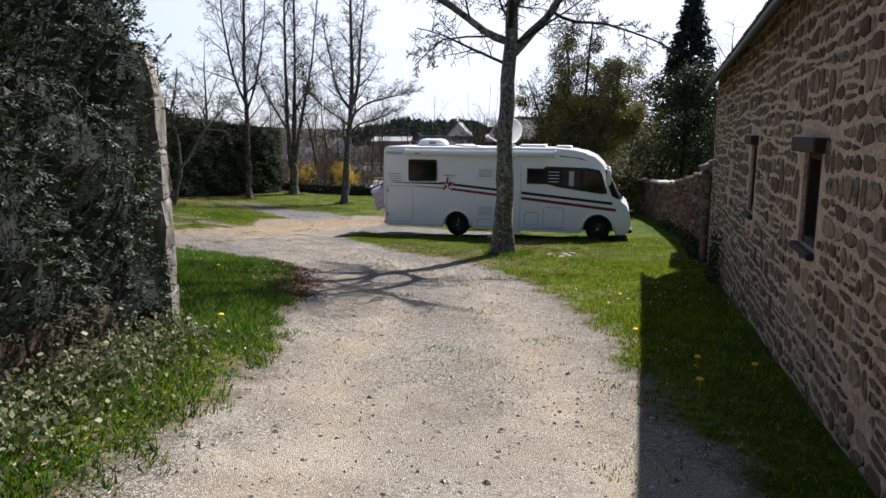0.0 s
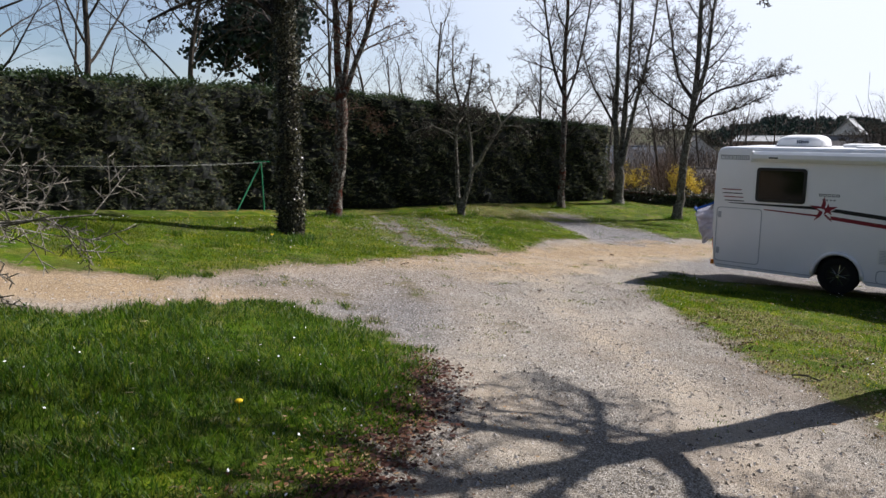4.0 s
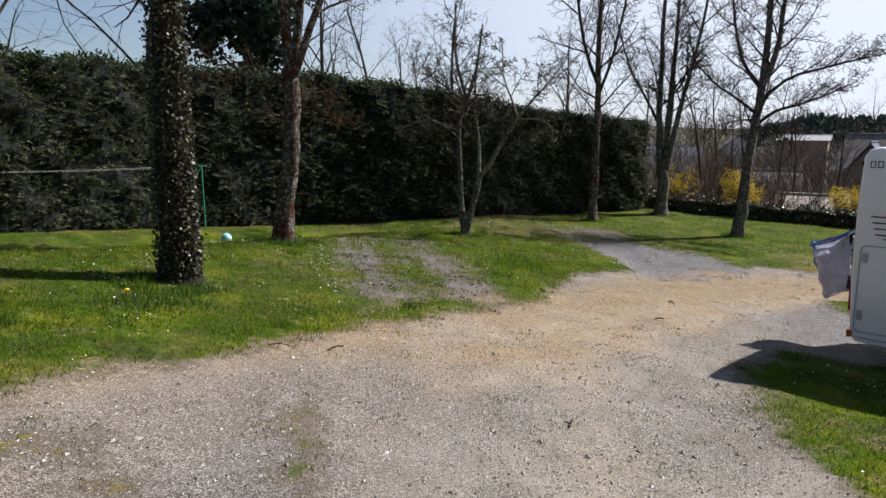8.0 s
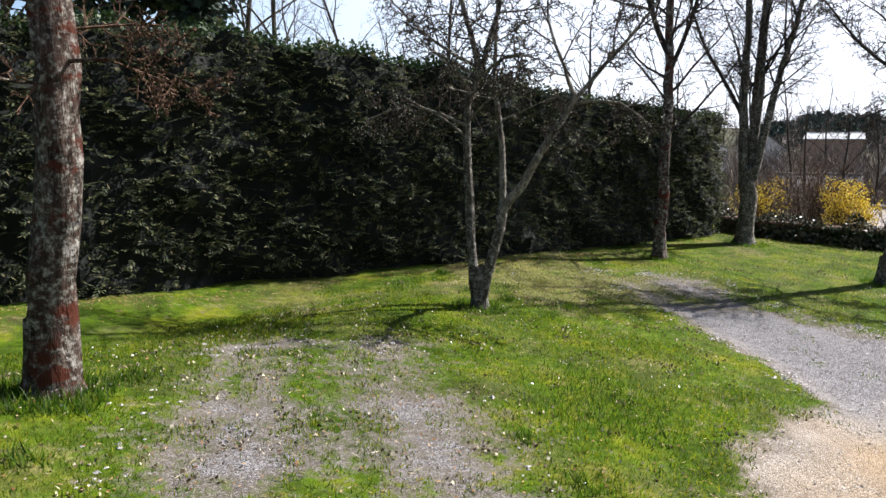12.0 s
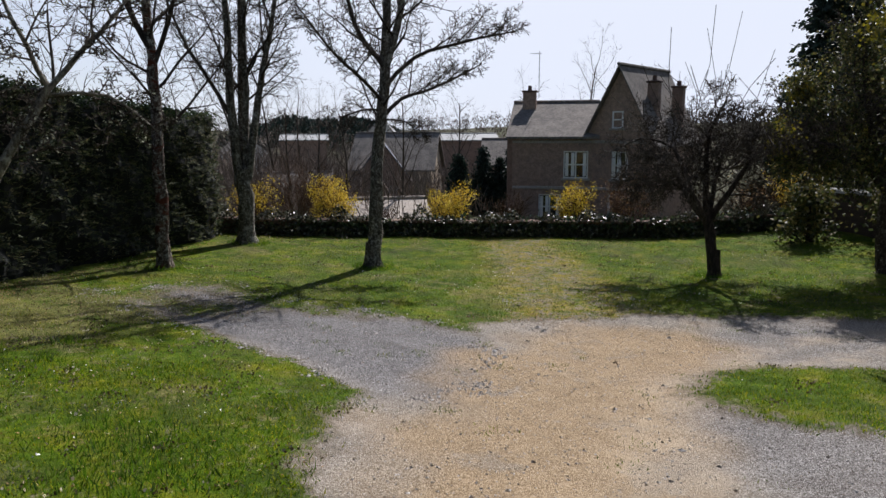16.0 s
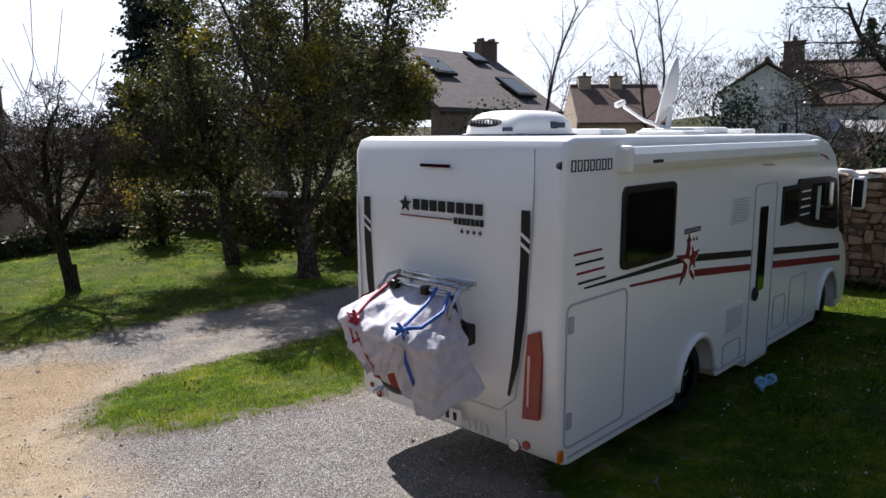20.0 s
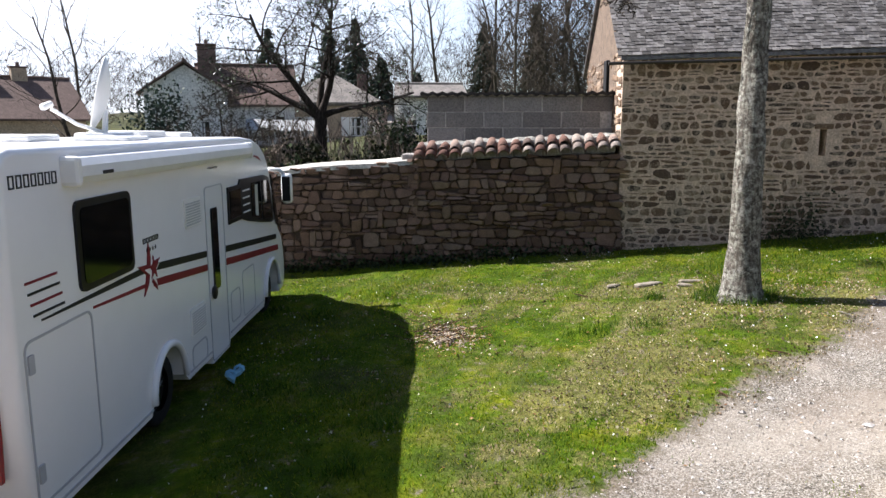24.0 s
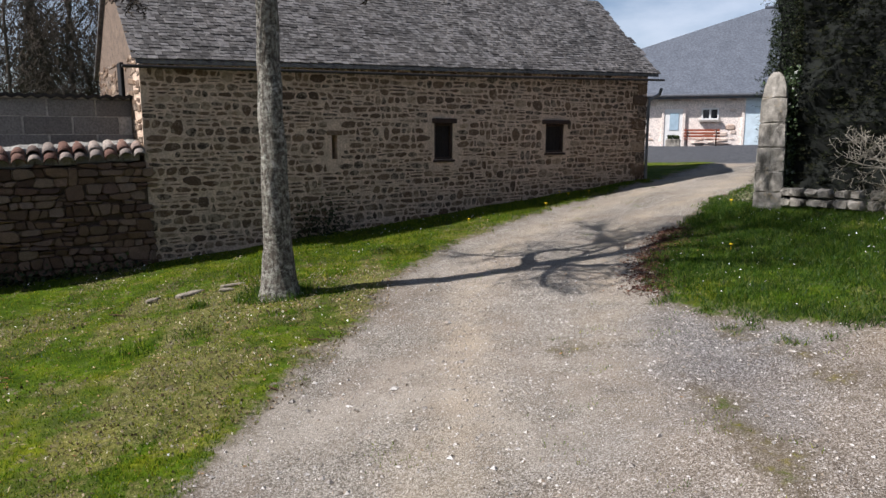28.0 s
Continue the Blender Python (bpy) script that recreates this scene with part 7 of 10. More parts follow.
for y, z, r0, m in ((0.29, 0.37, 0.035, M_REDLAMP), (0.40, 0.34, 0.05, M_CHROME), (1.90, 0.36, 0.045, M_REDLAMP), (2.0, 0.41, 0.025, M_REDLAMP)):
    bm = bmesh.new()
    rod(bm, (0.12, y, z), (0.036, y, z), r0, r0 * 0.95, 16)
    part("round_lamp", bm, m, van)
bm = bmesh.new()
box(bm, (0.05, 0.0, 0.37), (0.06, 0.03, 0.09), None, 0.012, 2)
part("side_reflector", bm, M_ORANGE, van)
for y in (0.62, 0.68, 0.74, 0.80, 1.75, 1.81, 1.87):
    rear("vent_groove", [(y, 0.37), (y - 0.02, 0.37), (y - 0.005, 0.45), (y + 0.015, 0.45)], M_GREYSEAM, 0.004)
pl = rear("number_plate", [(1.40, 0.37), (0.88, 0.37), (0.88, 0.48), (1.40, 0.48)], M_WHITE_MATT, 0.012)
rear("plate_edge", [(1.40, 0.37), (1.35, 0.37), (1.35, 0.48), (1.40, 0.48)], plain("plate_blue", "1d3f8f", 0.4), 0.004, -0.018, pl)
for y in (1.34, 1.28, 1.2, 1.13, 1.06, 0.98):
    rear("plate_bar", [(y - 0.02, 0.395), (y - 0.055, 0.395), (y - 0.055, 0.46), (y - 0.02, 0.46)], M_BLACK, 0.004, -0.018, pl)
# bicycle carrier with a tied grey cover
carrier = empty("bicycle_carrier", "aluminium bicycle carrier on the rear wall of the motorhome", "carrier")
carrier.matrix_basis = van.matrix_basis.copy()
for y in (0.85, 1.35):
    bm = bmesh.new()
    bent(bm, [(-0.02, y, 1.50), (-0.05, y, 1.52), (-0.10, y, 1.45), (-0.14, y, 1.0), (-0.16, y, 0.72), (-0.5, y, 0.66)], 0.016, 8)
    part("upright", bm, M_CHROME, carrier, smooth=True)
for z, x in ((1.53, -0.06), (1.51, -0.13), (1.48, -0.24)):
    bm = bmesh.new()
    bent(bm, [(x, 0.70 + (x < -0.2) * 0.12, z), (x, 1.45, z)], 0.017, 8)
    part("cross_bar", bm, M_CHROME, carrier, smooth=True)
bm = bmesh.new()
bent(bm, [(-0.06, 0.72, 1.53), (-0.2, 0.72, 1.50), (-0.3, 0.74, 1.38), (-0.3, 0.75, 1.2)], 0.015, 8)
part("hoop", bm, M_CHROME, carrier, smooth=True)
bm = bmesh.new()
bent(bm, [(-0.06, 1.5, 1.53), (-0.2, 1.5, 1.52), (-0.3, 1.5, 1.42)], 0.015, 8)
part("hoop", bm, M_CHROME, carrier, smooth=True)
bm = bmesh.new()
box(bm, (-0.12, 0.72, 1.16), (0.1, 0.09, 0.16), None, 0.02, 2)
part("clamp", bm, M_BLACK, carrier)
for y in (1.36, 1.02):
    bm = bmesh.new()
    box(bm, (-0.25, y, 1.47), (0.07, 0.07, 0.07), None, 0.015, 2)
    part("clamp", bm, M_BLACK, carrier)
bm = bmesh.new()
bent(bm, [(-0.22, 0.78, 1.46), (-0.20, 0.76, 1.30), (-0.12, 0.72, 1.22)], 0.02, 6)
part("clamp_arm", bm, M_BLACK, carrier)
# the cloth: seven hanging lines round the bicycles, from the rack over the handlebars down to the hem
HANG = [[(-0.10, 1.46, 1.42), (-0.12, 1.62, 1.24), (-0.12, 1.60, 1.00), (-0.12, 1.50, 0.78)],
        [(-0.16, 1.42, 1.45), (-0.52, 1.69, 1.27), (-0.50, 1.62, 1.00), (-0.42, 1.50, 0.80)],
        [(-0.17, 1.28, 1.46), (-0.58, 1.44, 1.25), (-0.55, 1.40, 1.00), (-0.47, 1.36, 0.80)],
        [(-0.20, 1.10, 1.46), (-0.60, 1.12, 1.24), (-0.56, 1.12, 1.00), (-0.48, 1.10, 0.88)],
        [(-0.22, 0.95, 1.45), (-0.61, 0.86, 1.22), (-0.57, 0.88, 0.97), (-0.47, 0.94, 0.72)],
        [(-0.20, 0.82, 1.43), (-0.52, 0.70, 1.20), (-0.50, 0.68, 0.94), (-0.44, 0.82, 0.58)],
        [(-0.12, 0.80, 1.41), (-0.16, 0.74, 1.20), (-0.16, 0.66, 0.98), (-0.14, 0.55, 0.80)]]




def along(line, f):
    """A point at f (0 to 1) on a smooth curve through the line's points."""
    p = [Vector(q) for q in line]
    x = f * (len(p) - 1)
    k = min(int(x), len(p) - 2)
    t = x - k
    a, b, c, d = p[max(k - 1, 0)], p[k], p[k + 1], p[min(k + 2, len(p) - 1)]
    w = b + (c - a) * (0.5 * t) + (a * 2 - b * 5 + c * 4 - d) * (0.5 * t * t) + (b * 3 - a - c * 3 + d) * (0.5 * t ** 3)
    return w.lerp(b.lerp(c, t), 0.8)


bm = bmesh.new()
NU, NV = 84, 48
grid = []
for i in range(NU + 1):
    u = i / NU
    row = []
    for j in range(NV + 1):
        v = j / NV
        q = along([along(h, v) for h in HANG], u)
        out = Vector((-1, 0, 0)) if 0.12 < u < 0.8 else Vector((-0.4, 0.9 if u < 0.5 else -0.9, 0))
        pull = 0.0
        for rope in (0.33, 0.66):
            pull -= 0.045 * math.exp(-((u - rope) / 0.035) ** 2) * smooth(0.38, 0.6, v)
        crease = 1 - abs(2 * ((u * 7 + 1.3 * math.sin(v * 4 + u * 7)) % 1) - 1)
        fan = min(abs(u - 0.33) / 0.33, abs(u - 0.66) / 0.33)
        ray = 1 - abs(2 * ((math.atan2(v - 0.36, (u - (0.33 if u < 0.5 else 0.66)) * 2.2) * 2.1) % 1) - 1)
        drape = 0.045 * crease ** 2 * float(smooth(0.36, 0.8, v)) + 0.022 * (1 - abs(2 * ((u * 5 + v * 3.3) % 1) - 1)) ** 3 + 0.035 * ray ** 2 * max(0.0, 1 - 1.6 * fan) * float(smooth(0.34, 0.45, v))
        drape += 0.05 * float(smooth(0.28, 0.42, v)) * (1 - float(smooth(0.42, 0.5, v)))
        k = noise.noise(q * 6) * 0.03 + (0.5 - abs(noise.noise(q * 9))) * 0.03
        row.append(bm.verts.new(q + out * (pull + drape + k) + Vector((0, 0, k * 0.8 - 0.035 * math.sin(u * 31) ** 2 * v ** 4))))
    grid.append(row)
for i in range(NU):
    for j in range(NV):
        bm.faces.new((grid[i][j], grid[i + 1][j], grid[i + 1][j + 1], grid[i][j + 1]))
bmesh.ops.solidify(bm, geom=bm.faces[:], thickness=0.004)
cover_mat = Mat("grey_cover_cloth", 0.48, spec=0.4)
cn = cover_mat.noise(14, 5)
cover_mat.color(cover_mat.ramp(cn, [(0.3, lin("d3cfd6")), (0.7, lin("ece9ef"))])).bump(cover_mat.noise(22, 5), 0.35, 0.02)
cover = empty("bicycle_cover", "shiny pale grey cloth cover tied over bicycles on a carrier", "cover")
cover.matrix_basis = van.matrix_basis.copy()
part("cloth", bm, cover_mat.m, cover, smooth=True)
bm = bmesh.new()
bent(bm, [along([h[3] for h in HANG], k / 30) + Vector((-0.012, 0, -0.004)) for k in range(31)], 0.008, 6)
part("hem", bm, cover_mat.m, cover, "stitched hem of the cover")
M_BLUE_ROPE = plain("blue_rope", "1f58a8", 0.6, var=0.2, scale=40)
M_RED_ROPE = plain("red_rope", "a3203a", 0.6, var=0.2, scale=40)
bm = bmesh.new()
bent(bm, [(-0.24, 0.92, 1.50), (-0.36, 0.89, 1.42), (-0.63, 0.85, 1.31), (-0.66, 0.84, 1.27), (-0.64, 0.84, 1.05), (-0.53, 0.87, 0.84)], 0.014, 6)
bent(bm, [(-0.24, 0.79, 1.48), (-0.38, 0.72, 1.38), (-0.58, 0.74, 1.30), (-0.65, 0.84, 1.29)], 0.014, 6)
for k in range(5):
    a = k * 1.3
    bent(bm, [(-0.66, 0.84, 1.29), (-0.69, 0.84 + 0.08 * math.cos(a), 1.29 + 0.045 * math.sin(a)), (-0.66, 0.84 + 0.05 * math.cos(a + 0.6), 1.27)], 0.012, 5)
rp = tagged(part("blue_rope", bm, M_BLUE_ROPE, None), "knotted blue rope round the bicycle cover", "rope")
rp.matrix_basis = van.matrix_basis.copy()
bm = bmesh.new()
bent(bm, [(-0.10, 1.46, 1.52), (-0.2, 1.45, 1.47), (-0.40, 1.46, 1.37), (-0.59, 1.42, 1.28), (-0.61, 1.40, 1.15), (-0.56, 1.34, 0.95), (-0.50, 1.32, 0.85)], 0.014, 6)
bent(bm, [(-0.59, 1.42, 1.28), (-0.60, 1.50, 1.18), (-0.61, 1.44, 1.06), (-0.60, 1.38, 1.10)], 0.014, 6)
for k in range(5):
    a = k * 1.25 + 0.5
    bent(bm, [(-0.60, 1.42, 1.27), (-0.63, 1.42 + 0.07 * math.cos(a), 1.26 + 0.06 * math.sin(a)), (-0.62, 1.42 + 0.04 * math.cos(a + 0.6), 1.22)], 0.014, 5)
rp = tagged(part("red_rope", bm, M_RED_ROPE, None), "knotted red rope round the bicycle cover", "rope")
rp.matrix_basis = van.matrix_basis.copy()

# striped warning board and tray end below the hem
bm = bmesh.new()
bmesh.ops.create_uvsphere(bm, u_segments=20, v_segments=12, radius=0.15, matrix=pose(-0.34, 1.22, 0.74) @ Matrix.Diagonal((0.7, 1.35, 0.72, 1)))
part("carrier_tray", bm, M_BLACK, carrier, "dark rounded tray end", smooth=True)
M_BOARD_RED = plain("board_red", "b3392c", 0.45, var=0.2, scale=20)
for k in range(4):
    bm = bmesh.new()
    y0 = 1.40 - 0.10 * k
    f = [bm.verts.new((x, y, z)) for x, y, z in ((-0.455, y0, 0.76 - 0.012 * k), (-0.455, y0 - 0.10, 0.75 - 0.012 * k), (-0.475, y0 - 0.06, 0.86), (-0.475, y0 + 0.04, 0.85))]
    bm.faces.new(f)
    bmesh.ops.solidify(bm, geom=bm.faces[:], thickness=0.01)
    part("board_stripe", bm, M_BOARD_RED if k % 2 == 0 else M_WHITE_MATT, carrier)


# ---- buildings ----
M_HOUSE_STONE = stone_mat("house_stone", ("8a7468", "9e897b"), 5, 0.8, bump=0.5)
M_HOUSE_SLATE = stone_mat("house_slate", ("6b6661", "837d76"), 1.4, 0.9, bump=0.4, rough=0.95)
M_BROWN_TILE = stone_mat("brown_roof_tile", ("5f4f48", "6b5a52"), 3, 0.6, bump=0.4, rough=0.95)
M_BLUE_SLATE = stone_mat("blue_slate", ("5a5f67", "666b73"), 2, 0.4, bump=0.2, rough=0.6)
M_WHITEWASH = stone_mat("whitewash", ("d5d3cd", "dedcd6"), 2, 0.25, bump=0.2)
M_BEIGE = stone_mat("beige_render", ("a3927d", "ad9c86"), 2, 0.4, bump=0.2)
M_FRAME_WHITE = plain("white_paint", "d9d8d4", 0.5, var=0.06)
M_PANE = plain("window_pane", "1b1e22", 0.1, var=0.2, spec=0.7)
M_SHEET_LIGHT = plain("pale_metal_roof", "8f908e", 0.8, 0.0, 0.2)
M_PALE_TILE = stone_mat("pale_weathered_tile", ("9a9085", "b3a99d"), 4, 0.7, bump=0.5)
M_COURT_STONE = stone_mat("courtyard_stone", ("e0d3c8", "e8ddd3"), 3, 0.4, bump=0.4)
M_COURT_PIECE = stone_mat("courtyard_rubble", ("c4b1a2", "d3c2b4", "dfd1c4", "b5a090"), 8, 0.4)


def slab_roof(bm, quad, thick=0.12):
    top = [bm.verts.new(p) for p in quad]
    low = [bm.verts.new((p[0], p[1], p[2] - thick)) for p in quad]
    bm.faces.new(top)
    bm.faces.new(low[::-1])
    n = len(quad)
    for k in range(n):
        bm.faces.new((top[k], low[k], low[(k + 1) % n], top[(k + 1) % n]))


def window(parent, x, z, w, h, shutters=False, y=0.0, bars=2):
    """A window in the front wall (its plane is y = 0, out is -y); x, z its lower left corner."""
    win = new("window")
    win.parent = parent
    bm = bmesh.new()
    for px in (x + 0.03, x + w - 0.03):
        box(bm, (px, y + 0.05, z + h / 2), (0.06, 0.08, h))
    for k in range(bars + 1):
        box(bm, (x + w / 2, y + 0.05, z + 0.03 + (h - 0.06) * k / bars), (w - 0.12, 0.07, 0.06))
    if w > 0.7:
        box(bm, (x + w / 2, y + 0.05, z + h / 2), (0.07, 0.07, h - 0.12))
    part("frame", bm, M_FRAME_WHITE, win)
    bm = bmesh.new()
    box(bm, (x + w / 2, y + 0.08, z + h / 2), (w, 0.02, h))
    part("pane", bm, M_PANE, win)
    if w > 0.45 and h > 1.0:
        for k in range(4):
            if k == 2:
                continue
            bm = bmesh.new()
            box(bm, (x + w * (0.14 + 0.24 * k), y + 0.062, z + h / 2), (w * 0.13, 0.012, h - 0.2))
            part("curtain", bm, M_FRAME_WHITE, win)
    bm = bmesh.new()
    box(bm, (x + w / 2, y - 0.03, z - 0.05), (w + 0.2, 0.16, 0.1), None, 0.01)
    part("sill", bm, M_CEMENT, win)
    if shutters:
        for px in (x - 0.28, x + w + 0.28):
            bm = bmesh.new()
            box(bm, (px, y - 0.04, z + h / 2), (0.5, 0.05, h), None, 0.008)
            part("shutter", bm, M_FRAME_WHITE, win)


def house(name, label, a, b, depth, zb, ze, zr, wall, roof_m, along=True, over=0.3, chimneys=(), holes=(), category="house", half=None, hip=None):
    """A gabled house: front wall from a to b, ze the eaves, zr the ridge; along: the ridge runs with the front."""
    L = math.dist(a, b)
    th = empty(name, label, category, at=(*a, 0), rz=math.degrees(math.atan2(b[1] - a[1], b[0] - a[0])))
    bm = bmesh.new()
    holed(bm, L, lambda x: zb, lambda x: ze, 0.35, [(x, x + w, z, z + h) for x, z, w, h, *_ in holes])
    part("front_wall", bm, wall, th)
    bm = bmesh.new()
    if along:
        d2 = half or depth / 2
        for x in ((0.15, L - 0.15) if hip is None else (L - 0.15,)):
            sheet(bm, [(0.36, zb), (depth, zb), (depth, ze), (d2, zr - 0.12), (0.36, ze)], 0.3, pose(x + (0.15 if x > 1 else -0.15), 0, 0, 0, 0, 90))
    else:
        m = L / 2
        sheet(bm, [(0.0, ze), (L, ze), (m, zr - 0.12)], 0.35)
        for x in (0.0, L - 0.3):
            box(bm, (x + 0.15, (depth + 0.36) / 2, (zb + ze) / 2), (0.3, depth - 0.36, ze - zb))
    box(bm, (L / 2, depth - 0.15, (zb + ze) / 2), (L - 0.62, 0.3, ze - zb))
    box(bm, (L / 2, 0.9, (zb + ze) / 2), (L - 0.8, 0.05, ze - zb - 0.1))
    part("shell", bm, wall, th)
    if along:
        d2 = half or depth / 2
        k = (zr - ze) / d2
        for nm, q in (("roof_slope", [(-over, -over, ze - over * k + 0.1), (L + over, -over, ze - over * k + 0.1), (L + over, d2, zr + 0.1), (-over if hip is None else hip, d2, zr + 0.1)]),
                      ("roof_slope", [(L + over, depth + over, ze - over * k + 0.1), (-over, depth + over, ze - over * k + 0.1), (-over if hip is None else hip, d2, zr + 0.1), (L + over, d2, zr + 0.1)])):
            bm = bmesh.new()
            slab_roof(bm, q)
            part(nm, bm, roof_m, th)
        if hip is not None:
            bm = bmesh.new()
            slab_roof(bm, [(-over, depth + over, ze - over * k + 0.1), (-over, -over, ze - over * k + 0.1), (hip, d2, zr + 0.1)])
            part("hip_slope", bm, roof_m, th)
        rp, rq = (-over if hip is None else hip, d2, zr + 0.12), (L + over, d2, zr + 0.12)
    else:
        k = (zr - ze) / (L / 2)
        for q in ([(-over, -over, ze - over * k + 0.1), (L / 2, -over, zr + 0.1), (L / 2, depth + over, zr + 0.1), (-over, depth + over, ze - over * k + 0.1)],
                  [(L + over, -over, ze - over * k + 0.1), (L + over, depth + over, ze - over * k + 0.1), (L / 2, depth + over, zr + 0.1), (L / 2, -over, zr + 0.1)]):
            bm = bmesh.new()
            slab_roof(bm, q)
            part("roof_slope", bm, roof_m, th)
        rp, rq = (L / 2, -over, zr + 0.12), (L / 2, depth + over, zr + 0.12)
    bm = bmesh.new()
    rod(bm, rp, rq, 0.09, None, 8)
    part("ridge", bm, roof_m, th)
    for x, y, z0, z1, w in chimneys:
        bm = bmesh.new()
        box(bm, (x, y, (z0 + z1) / 2), (w, w * 0.7, z1 - z0), None, 0.02)
        ch = part("chimney", bm, wall if wall is not M_WHITEWASH else M_BROWN_TILE, th)
        bm = bmesh.new()
        box(bm, (x, y, z1 + 0.05), (w + 0.12, w * 0.7 + 0.12, 0.1), None, 0.02)
        rod(bm, (x, y, z1 + 0.1), (x, y, z1 + 0.35), 0.11, 0.1, 10)
        part("chimney_cap", bm, M_BROWN_TILE, ch)
    for x, z, w, h, *sh in holes:
        window(th, x, z, w, h, bool(sh and sh[0]), 0.04)
    return th


# the tall stone house beyond the garden wall
sh = house("stone_house", "tall grey stone house with a slate roof beyond the garden", (3.4, 53.75), (7.1, 52.3), 7.0, -2.9, 2.25, 3.9, M_HOUSE_STONE, M_HOUSE_SLATE,
           holes=[(1.35, -1.95, 1.1, 1.3, False), (2.55, 0.15, 1.2, 1.35, False)], chimneys=[(0.6, 2.9, 2.6, 4.5, 0.7)])
wing = house("gabled_wing", "steep gabled stone wing of the tall house", (6.85, 52.55), (9.1, 50.0), 5.6, -2.9, 2.25, 5.45, M_HOUSE_STONE, M_HOUSE_SLATE, along=False,
             holes=[(1.35, 0.15, 0.85, 1.35, False), (1.2, -1.9, 0.9, 1.4, False)], chimneys=[(2.7, 1.6, 2.6, 4.75, 0.55), (3.0, 4.0, 2.6, 4.6, 0.55)])
window(wing, 1.35, 2.6, 0.55, 0.8, False, -0.06)
bm = bmesh.new()
rod(bm, (1.1, 2.6, 4.2), (1.1, 2.6, 6.6), 0.018)
for k in range(5):
    rod(bm, (0.75 + 0.1 * k, 2.6, 6.5), (0.75 + 0.1 * k, 2.9, 6.5), 0.01)
rod(bm, (0.6, 2.75, 6.5), (1.2, 2.75, 6.5), 0.01)
part("aerial", bm, M_ZINC, sh)
for z in (-0.32, 1.95):
    for th_, L_ in ((sh, math.dist((3.4, 53.75), (7.1, 52.3))), (wing, math.dist((6.85, 52.55), (9.1, 50.0)))):
        bm = bmesh.new()
        box(bm, (L_ / 2, -0.03, z), (L_ - 0.02, 0.08, 0.14), None, 0.01)
        part("string_course", bm, M_CEMENT, th_)

# house with roof windows behind the evergreens
rw = empty("slate_house", "stone house with a big slate roof and three roof windows", "house")
P = {"el": (15.5, 32.0, 3.45), "er": (24.0, 30.6, 3.45), "rr": (27.7, 36.0, 6.4), "rl": (18.0, 37.6, 6.4)}
bm = bmesh.new()
slab_roof(bm, [P["el"], P["er"], P["rr"], P["rl"]], 0.15)
M_DARK_SLATE = stone_mat("dark_slate", ("5c5452", "7d7470"), 3, 0.7, bump=0.5, rough=0.9)
part("front_slope", bm, M_DARK_SLATE, rw, "weathered slate slope")
bm = bmesh.new()
slab_roof(bm, [P["er"], (31.0, 39.5, 3.4), P["rr"]], 0.15)
slab_roof(bm, [P["rl"], P["rr"], (31.0, 39.5, 3.4), (20, 42, 3.4)], 0.15)
part("back_slope", bm, M_DARK_SLATE, rw)
bm = bmesh.new()
a, b = Vector((15.9, 32.4, 0)), Vector((23.8, 31.1, 0))
for p, q in ((a, b), (b, Vector((30.4, 39.3, 0)))):
    d = q - p
    box(bm, ((p.x + q.x) / 2, (p.y + q.y) / 2, 1.4), (d.length, 0.4, 4.0), pose(0, 0, 0, 0, 0, math.degrees(math.atan2(d.y, d.x))))
part("wall", bm, M_HOUSE_STONE, rw)
M_RW_FRAME = plain("roof_window_frame", "1c1d20", 0.85, var=0.2, spec=0.1)
M_RW_GLASS = plain("roof_window_glass", "4a5561", 0.75, var=0.2, spec=0.1)
e0, e1, r0_, r1_ = (Vector(P[k]) for k in ("el", "er", "rl", "rr"))
for u, v, du, dv in ((0.25, 0.44, 0.15, 0.26), (0.72, 0.76, 0.12, 0.18), (0.70, 0.16, 0.16, 0.29)):
    q = [(e0.lerp(e1, s)).lerp(r0_.lerp(r1_, s), t) + Vector((0, -0.03, 0.22)) for s, t in ((u, v), (u + du, v), (u + du, v + dv), (u, v + dv))]
    bm = bmesh.new()
    slab_roof(bm, q, 0.12)
    rwn = part("roof_window", bm, M_RW_FRAME, rw)
    c = sum(q, Vector()) / 4
    bm = bmesh.new()
    slab_roof(bm, [c + (p - c) * 0.84 + Vector((0, 0, 0.02)) for p in q], 0.02)
    part("pane", bm, M_RW_GLASS, rwn)
bm = bmesh.new()
box(bm, (26.9, 35.9, 6.3), (0.95, 0.7, 1.35), pose(0, 0, 0, 0, 0, -28), 0.03)
part("chimney", bm, M_BROWN_TILE, rw)
bm = bmesh.new()
box(bm, (26.9, 35.9, 7.0), (1.05, 0.8, 0.08), pose(0, 0, 0, 0, 0, -28))
for k in (-0.3, 0.3):
    box(bm, (26.9 + k, 35.9 - k * 0.5, 7.08), (0.12, 0.5, 0.25), pose(0, 0, 0, 0, 0, -28))
part("chimney_cap", bm, M_BROWN_TILE, rw)

